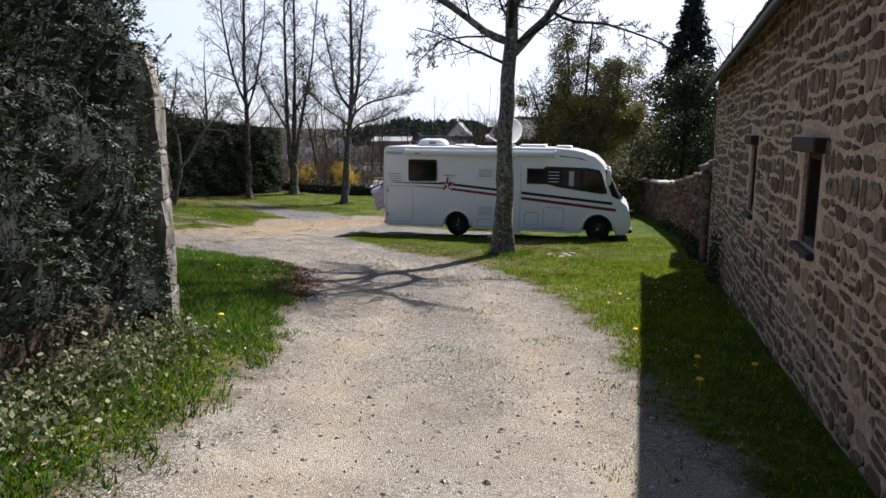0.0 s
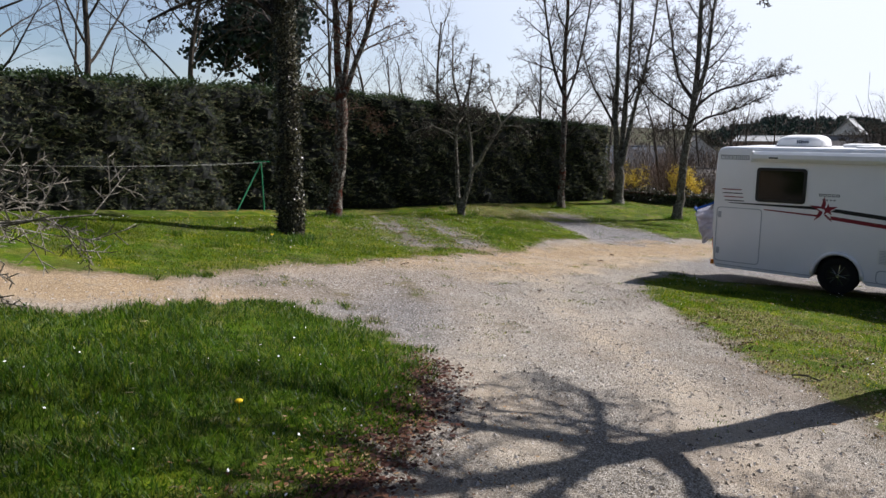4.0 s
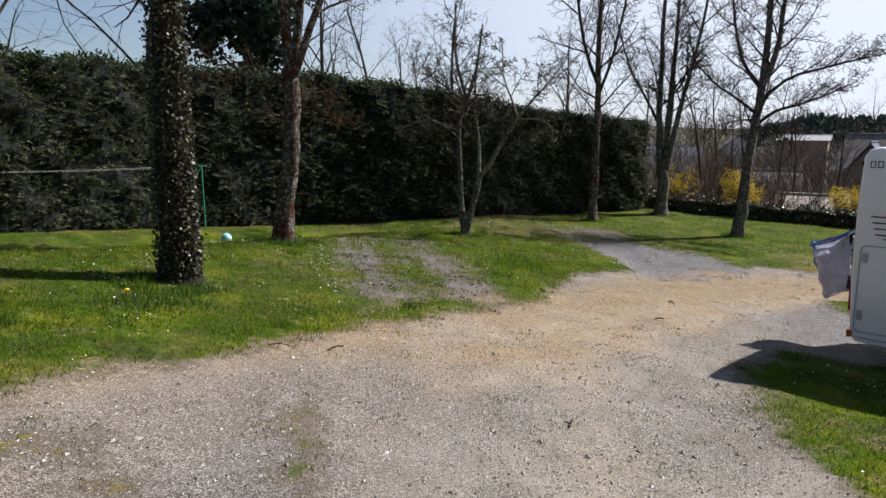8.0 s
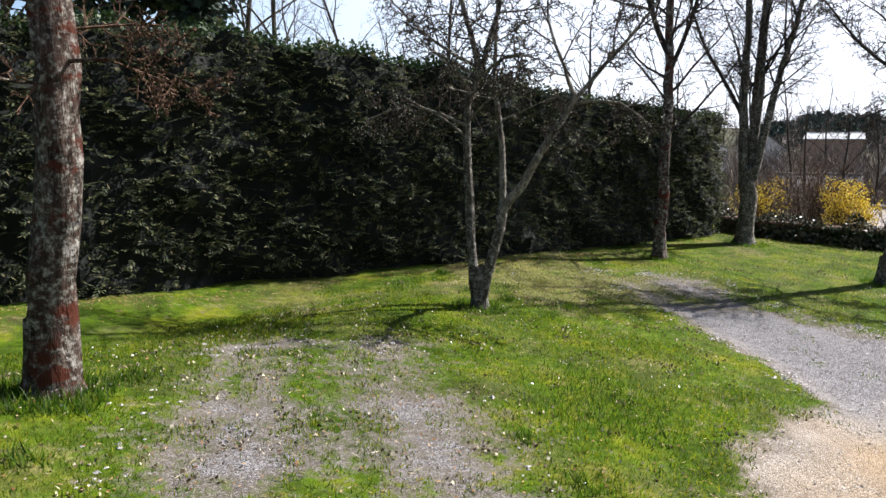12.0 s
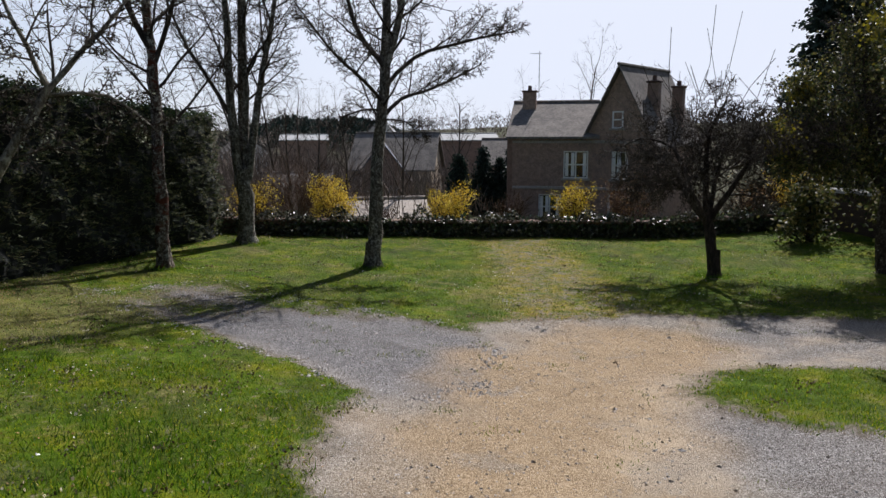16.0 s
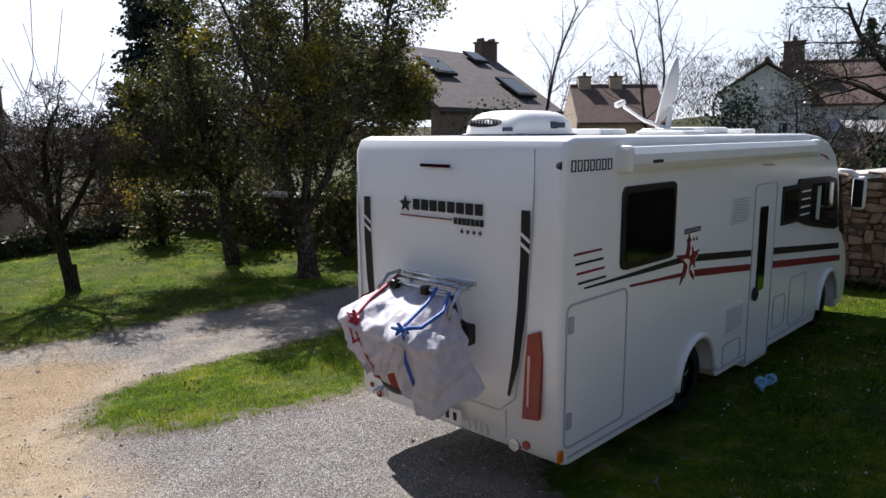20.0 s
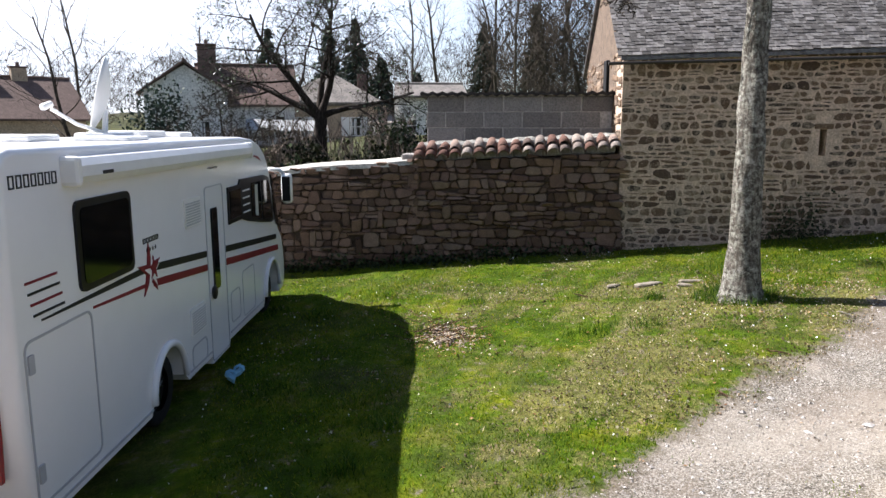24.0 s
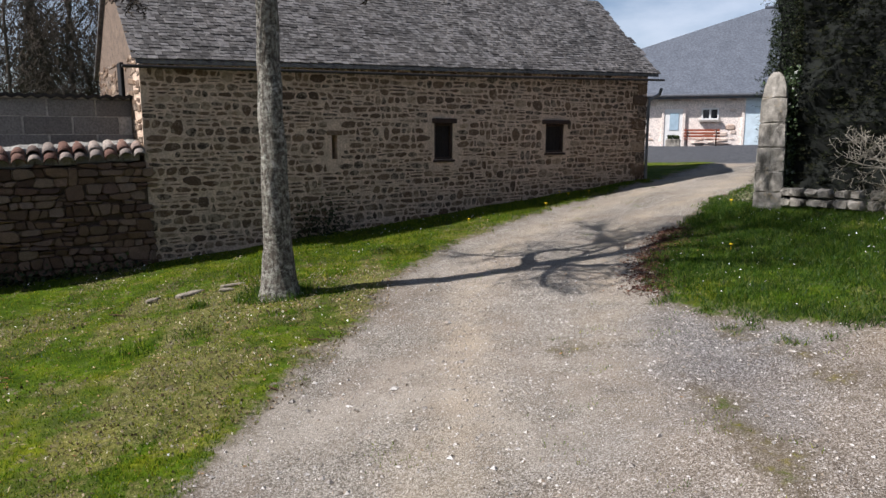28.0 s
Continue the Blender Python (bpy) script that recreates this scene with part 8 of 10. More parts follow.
# houses to the east beyond the dry-stone wall
house("white_house", "white-walled house with a brown tiled roof and dark chimney", (34.7, 22.9), (34.9, 17.9), 6.0, 0.8, 4.0, 6.1, M_WHITEWASH, M_BROWN_TILE, holes=[(3.9, 2.4, 0.6, 0.9)], chimneys=[(0.4, 2.6, 5.0, 7.2, 1.0)])
house("white_gable_house", "white gabled wing with brown verges", (32.6, 25.4), (32.7, 21.4), 7.0, 0.8, 4.5, 5.9, M_WHITEWASH, M_BROWN_TILE, along=False, holes=[(0.5, 1.9, 0.9, 1.1), (2.6, 1.9, 0.6, 1.1, True)])
hh = house("hipped_house", "beige house with a pointed slate roof", (39.9, 18.9), (39.2, 12.6), 6.0, 0.8, 4.0, 4.02, M_BEIGE, M_HOUSE_SLATE, holes=[(0.9, 2.1, 0.9, 1.2, True), (4.6, 2.1, 0.8, 1.2, True)], over=0.2)
hl = math.dist((39.9, 18.9), (39.2, 12.6))
for q in (((-0.4, -0.4), (hl + 0.4, -0.4)), ((hl + 0.4, -0.4), (hl + 0.4, 6.4)), ((hl + 0.4, 6.4), (-0.4, 6.4)), ((-0.4, 6.4), (-0.4, -0.4))):
    bm = bmesh.new()
    slab_roof(bm, [(*q[0], 4.2), (*q[1], 4.2), (hl / 2 + 0.3, 3.0, 6.25)], 0.1)
    part("roof_slope", bm, M_HOUSE_SLATE, hh)
bm = bmesh.new()
box(bm, (hl - 0.9, 1.6, 5.4), (0.6, 0.5, 1.3), None, 0.02)
part("chimney", bm, M_BROWN_TILE, hh)
house("brown_roof_house", "beige house with a long brown roof and two chimneys", (35.9, 33.8), (38.3, 29.4), 7.0, 0.5, 3.2, 5.4, M_BEIGE, M_BROWN_TILE, chimneys=[(0.6, 3.4, 4.8, 6.0, 0.8), (2.6, 3.4, 4.8, 6.0, 0.8)])
house("white_end_house", "tall narrow white house with a pale grey roof", (31.2, 12.6), (30.6, 9.4), 6.0, 0.8, 4.25, 4.95, M_WHITEWASH, M_HOUSE_SLATE, holes=[(0.4, 2.4, 0.5, 0.7)])
house("garage", "small white garage with a dark opening", (38.2, 13.0), (37.9, 11.4), 4.0, 0.8, 2.9, 3.3, M_WHITEWASH, M_HOUSE_SLATE, holes=[(0.3, 1.0, 1.0, 1.5)], category="garage")
gl = empty("glasshouse", "low lean-to with a pale sheet roof beside the white house", "lean-to", at=(31.5, 20.5, 0), rz=-90)
bm = bmesh.new()
slab_roof(bm, [(0, 0, 2.55), (4.2, 0, 2.45), (4.2, 2.2, 3.0), (0, 2.2, 3.1)], 0.08)
part("roof", bm, M_SHEET_LIGHT, gl)
bm = bmesh.new()
for x in (0.1, 1.4, 2.8, 4.1):
    box(bm, (x, 0.2, 1.5), (0.12, 0.12, 1.95))
part("framework", bm, M_FRAME_WHITE, gl)

# valley houses to the north
for args in (("valley_house", "grey stone house with a slate roof in the valley", (-3.6, 79.5), (3.0, 77.5), 7, -6, -0.6, 2.2, M_BEIGE, M_HOUSE_SLATE, True),
             ("valley_house", "grey gabled house in the valley", (-3.2, 77.5), (1.0, 77.0), 8, -7, -1.2, 1.6, M_HOUSE_STONE, M_BLUE_SLATE, False),
             ("valley_shed", "long shed with a pale sheet roof", (-10.6, 108), (-5.2, 108), 8, -8, 1.35, 1.9, M_HOUSE_STONE, M_SHEET_LIGHT, True),
             ("valley_house", "small white house in the valley", (0.8, 119), (4.0, 118.5), 5, -6, 2.5, 4.2, M_WHITEWASH, M_SHEET_LIGHT, False),
             ("valley_shed", "long shed with a pale roof in the valley", (6.6, 96), (13.0, 95), 7, -8, 1.4, 2.0, M_HOUSE_STONE, M_SHEET_LIGHT, True),
             ("valley_house", "low grey house below the garden wall", (-9.5, 66), (-5.2, 66.5), 6, -6, -2.2, -0.4, M_HOUSE_STONE, M_HOUSE_SLATE, True),
             ("valley_house", "dark-roofed house in the valley", (8.5, 82), (14, 80.5), 7, -7, -0.5, 1.6, M_HOUSE_STONE, M_HOUSE_SLATE, True),
             ("valley_house", "white house with a pale roof down the slope", (-15.5, 96), (-11.5, 97), 6, -8, 0.3, 2.0, M_WHITEWASH, M_HOUSE_SLATE, False),
             ("valley_house", "grey-roofed house down the slope", (-22, 88), (-16, 90), 7, -8, -1.5, 0.8, M_BEIGE, M_BLUE_SLATE, True),
             ("garden_shed", "low shed with a pale weathered roof", (-4.9, 46.8), (-1.9, 46.8), 6, -4, -1.45, -0.5, M_CEMENT, M_PALE_TILE, True)):
    nm, lb, a, b, dep, zb, ze, zr, wl_, rf, al = args
    L = math.dist(a, b)
    hs = [(L * f, max(zb + 1.0, ze - 2.0), 0.9, 1.2) for f in (0.2, 0.6)] if "house" in nm else []
    house(nm, lb, a, b, dep, zb, ze, zr, wl_, rf, along=al, holes=hs, category="shed" if "shed" in nm else "house")

# courtyard building past the barn
ca = Vector((3.2 - 0.937 * 9, -13.2 - 0.349 * 9, 0))
cb = Vector((7.65 + 0.937 * 7, -11.55 + 0.349 * 7, 0))
court = house("courtyard_building", "long stone building with a tall blue slate roof across the yard", (cb.x, cb.y), (ca.x, ca.y), 9.0, 1.6, 4.55, 8.5, M_COURT_STONE, M_BLUE_SLATE, holes=[], category="building", over=0.4, hip=12.06)
CL = (cb - ca).length
x_of = lambda px: 7.0 + (px - 1143) / (1345 - 1143) * 4.75
for x0, x1, z0, z1, nm, mt in ((x_of(1180), x_of(1213), 2.05, 3.75, "white_door", M_FRAME_WHITE), (x_of(1322), x_of(1350), 2.05, 4.4, "glazed_gate", plain("pale_blue_glass", "c3d2d8", 0.2))):
    bm = bmesh.new()
    box(bm, ((x0 + x1) / 2, -0.03, (z0 + z1) / 2), (x1 - x0, 0.1, z1 - z0), None, 0.01)
    d_ = part(nm, bm, mt, court)
    bm = bmesh.new()
    for px in (x0 - 0.06, x1 + 0.06):
        box(bm, (px, -0.04, (z0 + z1) / 2), (0.12, 0.14, z1 - z0), None, 0.01)
    box(bm, ((x0 + x1) / 2, -0.04, z1 + 0.08), (x1 - x0 + 0.24, 0.14, 0.16), None, 0.01)
    part("surround", bm, M_COURT_STONE, d_)
    if nm == "white_door":
        bm = bmesh.new()
        box(bm, ((x0 + x1) / 2 + 0.03, -0.09, z0 + 1.15), ((x1 - x0) * 0.5, 0.02, 0.75))
        part("pane", bm, plain("pale_blue_pane", "9fb4c0", 0.1), d_)
window(court, x_of(1246), 3.28, 0.72, 0.5, False, -0.08, 1)
rc = random.Random(4)
spots = []
for m in courses(CL, lambda x: 1.9, lambda x: 4.4, [(x_of(1170), x_of(1223), 1.5, 4.0), (x_of(1238), x_of(1284), 3.0, 4.1), (x_of(1312), x_of(1365), 1.5, 4.6), (0, x_of(1135), 0, 9), (x_of(1400), 99, 0, 9)], rc, 0.16, 0.3, 0.25, 0.7, 0.03, 0.06):
    spots.append(m)
place_pieces("stone", spots, stone_variants(8, 14), M_COURT_PIECE, M_COURT_PIECE, court, lambda m: m.translation.x, 200)
bm = bmesh.new()
rod(bm, (x_of(1100), -0.45, 4.32), (CL, -0.45, 4.32), 0.07, None, 10)
part("gutter", bm, M_ZINC, court)
CM = court.matrix_basis
bench = empty("bench", "red-brown slatted wooden bench against the yard wall", "bench")
bench.matrix_basis = CM @ pose(x_of(1216), -0.75, 2.0)
M_BENCH = plain("bench_wood", "8a4a34", 0.6, var=0.2, scale=12)
for k in range(4):
    bm = bmesh.new()
    box(bm, (0.75, -0.12 + 0.11 * k, 0.44), (1.5, 0.09, 0.035), None, 0.006)
    part("seat_slat", bm, M_BENCH, bench)
for k in range(3):
    bm = bmesh.new()
    box(bm, (0.75, 0.34 + 0.02 * k, 0.56 + 0.13 * k), (1.5, 0.03, 0.09), None, 0.006)
    part("back_slat", bm, M_BENCH, bench)
for x in (0.15, 1.35):
    bm = bmesh.new()
    box(bm, (x, -0.1, 0.2), (0.05, 0.06, 0.44))
    box(bm, (x, 0.3, 0.42), (0.05, 0.06, 0.88))
    box(bm, (x, 0.1, 0.4), (0.05, 0.44, 0.05))
    part("leg", bm, M_WOOD_DARK, bench)
trough = tagged(new("planter"), "pale stone flower trough in the yard", "planter")
trough.matrix_basis = CM @ pose(x_of(1186), -1.3, 2.0)
bm = bmesh.new()
box(bm, (0.3, 0, 0.22), (0.62, 0.42, 0.44), None, 0.05, 2)
part("bowl", bm, M_POST, trough)
rng = np.random.default_rng(44)
c = np.column_stack([rng.uniform(0.05, 0.55, 160), rng.uniform(-0.15, 0.15, 160), rng.uniform(0.4, 0.6, 160)])
tagged(soup("plants", leaves(c, 0.09, np.array([0, 0, 1.0]), 0.6, rng=rng), 4, M_LAUREL, trough), kind="stuff")

# ---- gatepost and the low white wall ----
post = tagged(new("gatepost"), "weathered pale granite gatepost with a rounded top", "gatepost")
post.matrix_basis = pose(-2.56, 5.97, 0, 0, 0, 12)
zb = gz(-2.56, 5.97) - 0.15
rp_ = random.Random(6)
cuts = [zb, zb + 0.42, zb + 0.78, zb + 1.2, zb + 1.62, zb + 2.05, zb + 2.5]
for za, zc in zip(cuts, cuts[1:]):
    bm = bmesh.new()
    rings = []
    last = zc == cuts[-1]
    for f in ((0.0, 0.06, 0.5, 0.94, 1.0) if not last else (0.0, 0.06, 0.45, 0.8, 1.0)):
        z = za + (zc - za) * f
        q = 0.255 - 0.025 * (z - zb) - (0.012 if f in (0.0, 1.0) else 0.0)
        q *= {0.45: 0.9, 0.8: 0.62, 1.0: 0.25}.get(f, 1.0) if last else 1.0
        ring = []
        for k in range(16):
            a = 2 * math.pi * k / 16
            m_ = 1 / max(abs(math.cos(a)), abs(math.sin(a))) ** 0.85
            ring.append(bm.verts.new((q * m_ * math.cos(a) + rp_.uniform(-0.014, 0.014), q * 0.95 * m_ * math.sin(a) + rp_.uniform(-0.014, 0.014), z + rp_.uniform(-0.006, 0.006))))
        rings.append(ring)
    for a, b in zip(rings, rings[1:]):
        for k in range(16):
            bm.faces.new((a[k], a[(k + 1) % 16], b[(k + 1) % 16], b[k]))
    bm.faces.new(rings[-1])
    bm.faces.new(rings[0][::-1])
    part("block", bm, M_POST, post)
lw = tagged(empty("wall_hedge_foot"), "low whitewashed stone wall under the yew hedge", "wall", kind="structure")
rl = random.Random(12)
meshes = variant_meshes("foot_stone", stone_variants(8, 52, 8, 0.3), M_POST)
for k in range(26):
    x = -2.9 - 0.24 * k
    y = 5.9 + 0.11 * k * 0.9
    for j in range(2):
        ob = new("foot_stone", meshes[rl.randrange(8)])
        ob.parent = lw
        ob.matrix_basis = pose(x + rl.uniform(-0.04, 0.04), y + 0.12, gz(x, y) + 0.08 + 0.17 * j, 0, 0, 168) @ Matrix.Diagonal((rl.uniform(0.2, 0.3), 0.16, rl.uniform(0.14, 0.2), 1))
lw2 = tagged(empty("wall_hedge_side"), "low stone footing under the gate hedge", "wall", kind="structure")
bm = bmesh.new()
for k in range(16):
    y = -1.0 + 0.39 * k
    box(bm, (-2.55, y, gz(-2.55, y) + 0.1), (0.4, 0.42, 0.5), pose(0, 0, 0, 0, 0, rl.uniform(-6, 6)), 0.04)
part("footing", bm, M_DRY_CORE, lw2)

# ---- far garden wall, ivy and shrubs ----
FAR = [(-9.3, 40.75), (-6.9, 40.8), (-3.4, 41.0), (0.73, 40.3), (4.1, 38.85), (8.9, 38.4)]
fw = tagged(empty("wall_garden"), "low ivy-grown garden wall closing the lawn", "wall", kind="structure")
rng = np.random.default_rng(31)
for a, b in zip(FAR, FAR[1:]):
    L = math.dist(a, b)
    m = pose(*a, 0, 0, 0, math.degrees(math.atan2(b[1] - a[1], b[0] - a[0])))
    lo = lambda x, a=a, b=b, L=L: gz(a[0] + (b[0] - a[0]) * x / L, a[1] + (b[1] - a[1]) * x / L)
    bm = bmesh.new()
    holed(bm, L, lambda x: lo(x) - 0.3, lambda x: lo(x) + 0.42, 0.35, [])
    part("core", bm, M_DRY_CORE, fw).matrix_basis = m
    bm = bmesh.new()
    for k in range(int(L / 0.9)):
        x = (k + 0.5) * L / int(L / 0.9)
        box(bm, (x, 0.17, lo(x) + 0.46), (L / int(L / 0.9) - 0.02, 0.45, 0.07), None, 0.015)
    part("coping", bm, M_DRY_STONE2, fw).matrix_basis = m
    k = int(L * 520)
    x = rng.uniform(0, L, k)
    zz = np.array([lo(0) + (lo(L) - lo(0)) * v / L for v in x])
    h = rng.uniform(0, 0.5, k) + 0.12 * rng.normal(size=k) * (a[0] > -5)
    c = np.column_stack([x, np.where(h > 0.4, rng.uniform(-0.1, 0.4, k), -0.06 + rng.normal(0, 0.05, k)), zz + h])
    if a[0] < -8:
        c = c[: k // 3]
    iv = tagged(soup("ivy", leaves(c, 0.09, np.array([0, -0.6, 0.5]), 0.7, 0.5, rng), 4, M_IVY, fw), kind="stuff")
    iv.matrix_basis = m
    # ragged growth over the coping and at the foot
    k = int(L * 620)
    x = rng.uniform(0, L, k)
    zz = np.array([lo(0) + (lo(L) - lo(0)) * v / L for v in x])
    bush_ = np.clip(0.16 + 0.3 * wobble(x + 3 * a[0], 0 * x, 1.6, 3.0) + 0.14 * np.sin(x * 6.1), 0.02, 0.6)
    top = rng.uniform(0, 1, k) < 0.62
    h = np.where(top, 0.44 + bush_ * rng.uniform(0, 1, k), rng.uniform(0, 0.3, k))
    d = np.where(top, rng.uniform(-0.22, 0.45, k), -0.05 - np.abs(rng.normal(0, 0.16, k)) * (0.4 + 2 * bush_))
    c = np.column_stack([x, d, zz + h])
    ov = tagged(soup("bramble", leaves(c, 0.075, np.array([0, -0.3, 0.8]), 0.7, 0.5, rng), 4, M_IVY_GLINT, fw, "ragged evergreen growth over the coping"), kind="stuff")
    ov.matrix_basis = m


def shrub(at, label, height, spread, twig, seed, petals=None, n=14, base=None, per=9, size=0.05, name="shrub", keep=1.0):
    t = Tree(seed)
    r = random.Random(seed)
    sp = [(7, 28, 0.5, 0.08, 0.0, 0.2), (5, 35, 0.5, 0.12, 0.0, 0.2), (0, 0, 0, 0.14, 0.0, 0)]
    for k in range(n):
        a = r.uniform(0, 6.28)
        tilt = r.uniform(0.05, spread)
        t.limb(Vector((0.15 * math.cos(a), 0.15 * math.sin(a), -0.05)), Vector((math.sin(tilt) * math.cos(a), math.sin(tilt) * math.sin(a), math.cos(tilt))), height * r.uniform(0.7, 1.1), 0.016, 0, sp)
    z = gz(*at) if base is None else base
    th = t.build("shrub", label, (twig, twig, twig), name, "shrub", names=("stem", "crown", "spray"), at=(*at, z))
    if petals is not None:
        t.foliage(th, petals, per, 0.07, size, "blossom" if petals is M_FORSYTHIA else "dead_foliage", seed=seed, keep=keep)
    return th


for k, (x, y, h) in enumerate(((-8.2, 41.6, 1.5), (-5.75, 41.9, 1.55), (-2.05, 41.9, 1.35), (2.05, 41.4, 1.4), (8.3, 38.9, 1.7))):
    shrub((x, y), "forsythia bush in bright yellow flower by the wall", h, 0.36, M_TWIG_BROWN, 200 + k, M_FORSYTHIA, 15, gz(x, y) - 0.1, per=11, size=0.04, name="forsythia", keep=(0.35, 0.8, 0.8, 0.5, 0.4)[k])
for k, (x, y, h) in enumerate(((3.6, 40.4, 1.7), (-4.4, 42.2, 1.1), (6.1, 39.6, 1.4), (-7.0, 43.5, 2.2), (-6.1, 44.5, 2.4), (7.2, 39.4, 1.5), (0.2, 42.5, 1.2))):
    shrub((x, y), "brown leafless garden shrub by the wall", h, 0.5, M_TWIG_BROWN, 220 + k, M_DRYLEAF if k in (0, 5) else None, 18, gz(x, y) - 0.1, per=3, size=0.04, name="bare_shrub", keep=0.6)
# leafless bush beside the path
M_TWIG_BUSH = bark_mat("bleached_twigs", ("544e45", "7d776b", "a39d90"))
bare(131, (-5.5, 8.75), "leafless pale twiggy bush beside the side path", 0, 0.06,
                 [(6, 60, 0.6, 0.12, 0.0, 0.2), (5, 55, 0.5, 0.2, 0.0, 0.2), (4, 55, 0.5, 0.2, 0.0, 0.2), (0, 0, 0, 0.2, 0.0, 0)], (M_TWIG_BUSH, M_TWIG_BUSH, M_TWIG_BUSH),
                 forks=(0.9, 0.04, [(74, 30, 1.3, 0.02), (78, 100, 1.2, 0.02), (75, 200, 1.1, 0.02), (80, 60, 1.4, 0.02), (76, 330, 1.3, 0.02), (70, 270, 1.0, 0.02), (72, 0, 1.2, 0.02)]), category="bush", name="bare_bush")


# ---- background trees ----
def conifer(at, height, radius, seed, label="tall dark conifer", base=None, mat=M_CONIFER, tier=0.34, size=0.3, dense=1.0):
    th = empty("conifer", label, "tree", at=(*at, gz(*at) if base is None else base))
    rng = np.random.default_rng(seed)
    bm = bmesh.new()
    rod(bm, (0, 0, -0.3), (0, 0, height), radius * 0.09 + 0.05, 0.02, 10)
    part("trunk", bm, M_BARK_DARK, th)
    cs = []
    z = height * 0.08
    while z < height:
        f = 1 - z / height
        R = radius * (f ** 0.85) * rng.uniform(0.85, 1.12) + 0.1
        n = int(6 + 10 * f)
        for k in range(n):
            a = rng.uniform(0, 6.28)
            m = int((14 + 26 * f) * dense)
            q = rng.uniform(0.15, 1, m) ** 0.7 * R * rng.uniform(0.75, 1.1)
            cs.append(np.column_stack([q * np.cos(a) + rng.normal(0, 0.12, m), q * np.sin(a) + rng.normal(0, 0.12, m), z - 0.28 * q + rng.normal(0, 0.08, m)]))
        z += tier * (0.6 + 0.5 * f)
    c = np.concatenate(cs)
    o = np.column_stack([c[:, 0], c[:, 1], np.full(len(c), -0.6)])
    o /= np.linalg.norm(o, axis=1)[:, None]
    tagged(soup("needles", leaves(c, size, o, 1.2, 0.3, rng), 4, mat, th), kind="stuff")
    return th


conifer((15.6, 46.3), 13.6, 3.9, 301, "tall dark pointed conifer behind the evergreens", -1.6, size=0.24, tier=0.22, dense=1.6)
for k, (x, y, top, r) in enumerate(((60.8, -1.1, 12.3, 2.6), (63.4, 10.9, 12.6, 3.0), (66, 13.2, 12.4, 2.8), (63.9, 19.0, 11.5, 3.4), (56, -4.5, 13.5, 2.4), (66, 8.0, 9.5, 2.6), (70, 3.5, 8.5, 2.5))):
    conifer((x, y), top - 2.5, r, 310 + k, "dark conifer rising behind the houses", 2.5, tier=0.42, size=0.3)
for k, (x, y, top) in enumerate(((5.6, 62.0, 3.6), (3.6, 61, 3.9), (2.0, 60.5, 3.5), (4.6, 60.8, 3.2))):
    conifer((x, y), top, 1.15, 330 + k, "narrow dark columnar conifer in the lower garden", None, tier=0.16, size=0.16)
# round-headed pine behind the hedge
PINE = [(14, 62, 0.42, 0.05, 0.0, 0.45), (6, 50, 0.5, 0.12, 0.05, 0.35), (4, 45, 0.5, 0.15, 0.05, 0.3), (0, 0, 0, 0.15, 0, 0)]
pt, pth = bare(141, (-25.6, 35.0), "round-headed pine tree behind the tall hedge", 9.5, 0.22, PINE, (M_BARK_RED, M_BARK_DARK, M_TWIG), name="pine")
pt.foliage(pth, M_CONIFER, 26, 0.3, 0.28, "needles", seed=5)
# laurel by the end of the barn wall
lt, lth = bare(142, (11.3, 33.6), "large glossy evergreen laurel behind the dry-stone wall", 5.6, 0.14, [(16, 45, 0.5, 0.06, 0.02, 0.05), (7, 45, 0.5, 0.14, 0.03, 0.2), (4, 45, 0.5, 0.16, 0.03, 0.2), (0, 0, 0, 0.16, 0, 0)],
                (M_BARK_DARK, M_BARK_DARK, M_TWIG), name="laurel")
lt.foliage(lth, M_LAUREL, 34, 0.2, 0.1, seed=6)
# yellowish evergreen and dark shrubs behind the wall
for k, (x, y, h, m) in enumerate(((15.5, 30.5, 3.0, M_LAUREL), (19.0, 23.4, 3.0, M_CONIFER), (13.0, 38.0, 4.0, M_HOLLY), (10.4, 34.5, 3.4, M_HOLLY), (7.7, 30.2, 1.7, M_HOLLY), (7.9, 33.6, 1.9, M_HOLLY), (7.2, 36.4, 1.6, M_HOLLY), (9.5, 36.0, 3.2, M_HOLLY), (11.5, 40.5, 4.5, M_HOLLY), (13.2, 16.6, 1.3, M_YEW), (12.8, 14.6, 1.5, M_LAUREL), (14.6, 18.4, 1.4, M_YEW), (16.5, 15.4, 1.6, M_LAUREL), (12.2, 18.9, 1.2, M_LAUREL), (18.5, 13.2, 1.7, M_YEW))):
    t_, th_ = bare(150 + k, (x, y), "dark evergreen shrub in the neighbouring garden", h, 0.08, [(14, 45, 0.5, 0.06, 0.02, 0.02), (6, 45, 0.5, 0.14, 0.03, 0.2), (0, 0, 0, 0.16, 0, 0)], (M_BARK_DARK, M_BARK_DARK, M_TWIG), category="shrub", name="evergreen_shrub")
    t_.foliage(th_, m, 22, 0.24, 0.11, seed=k)
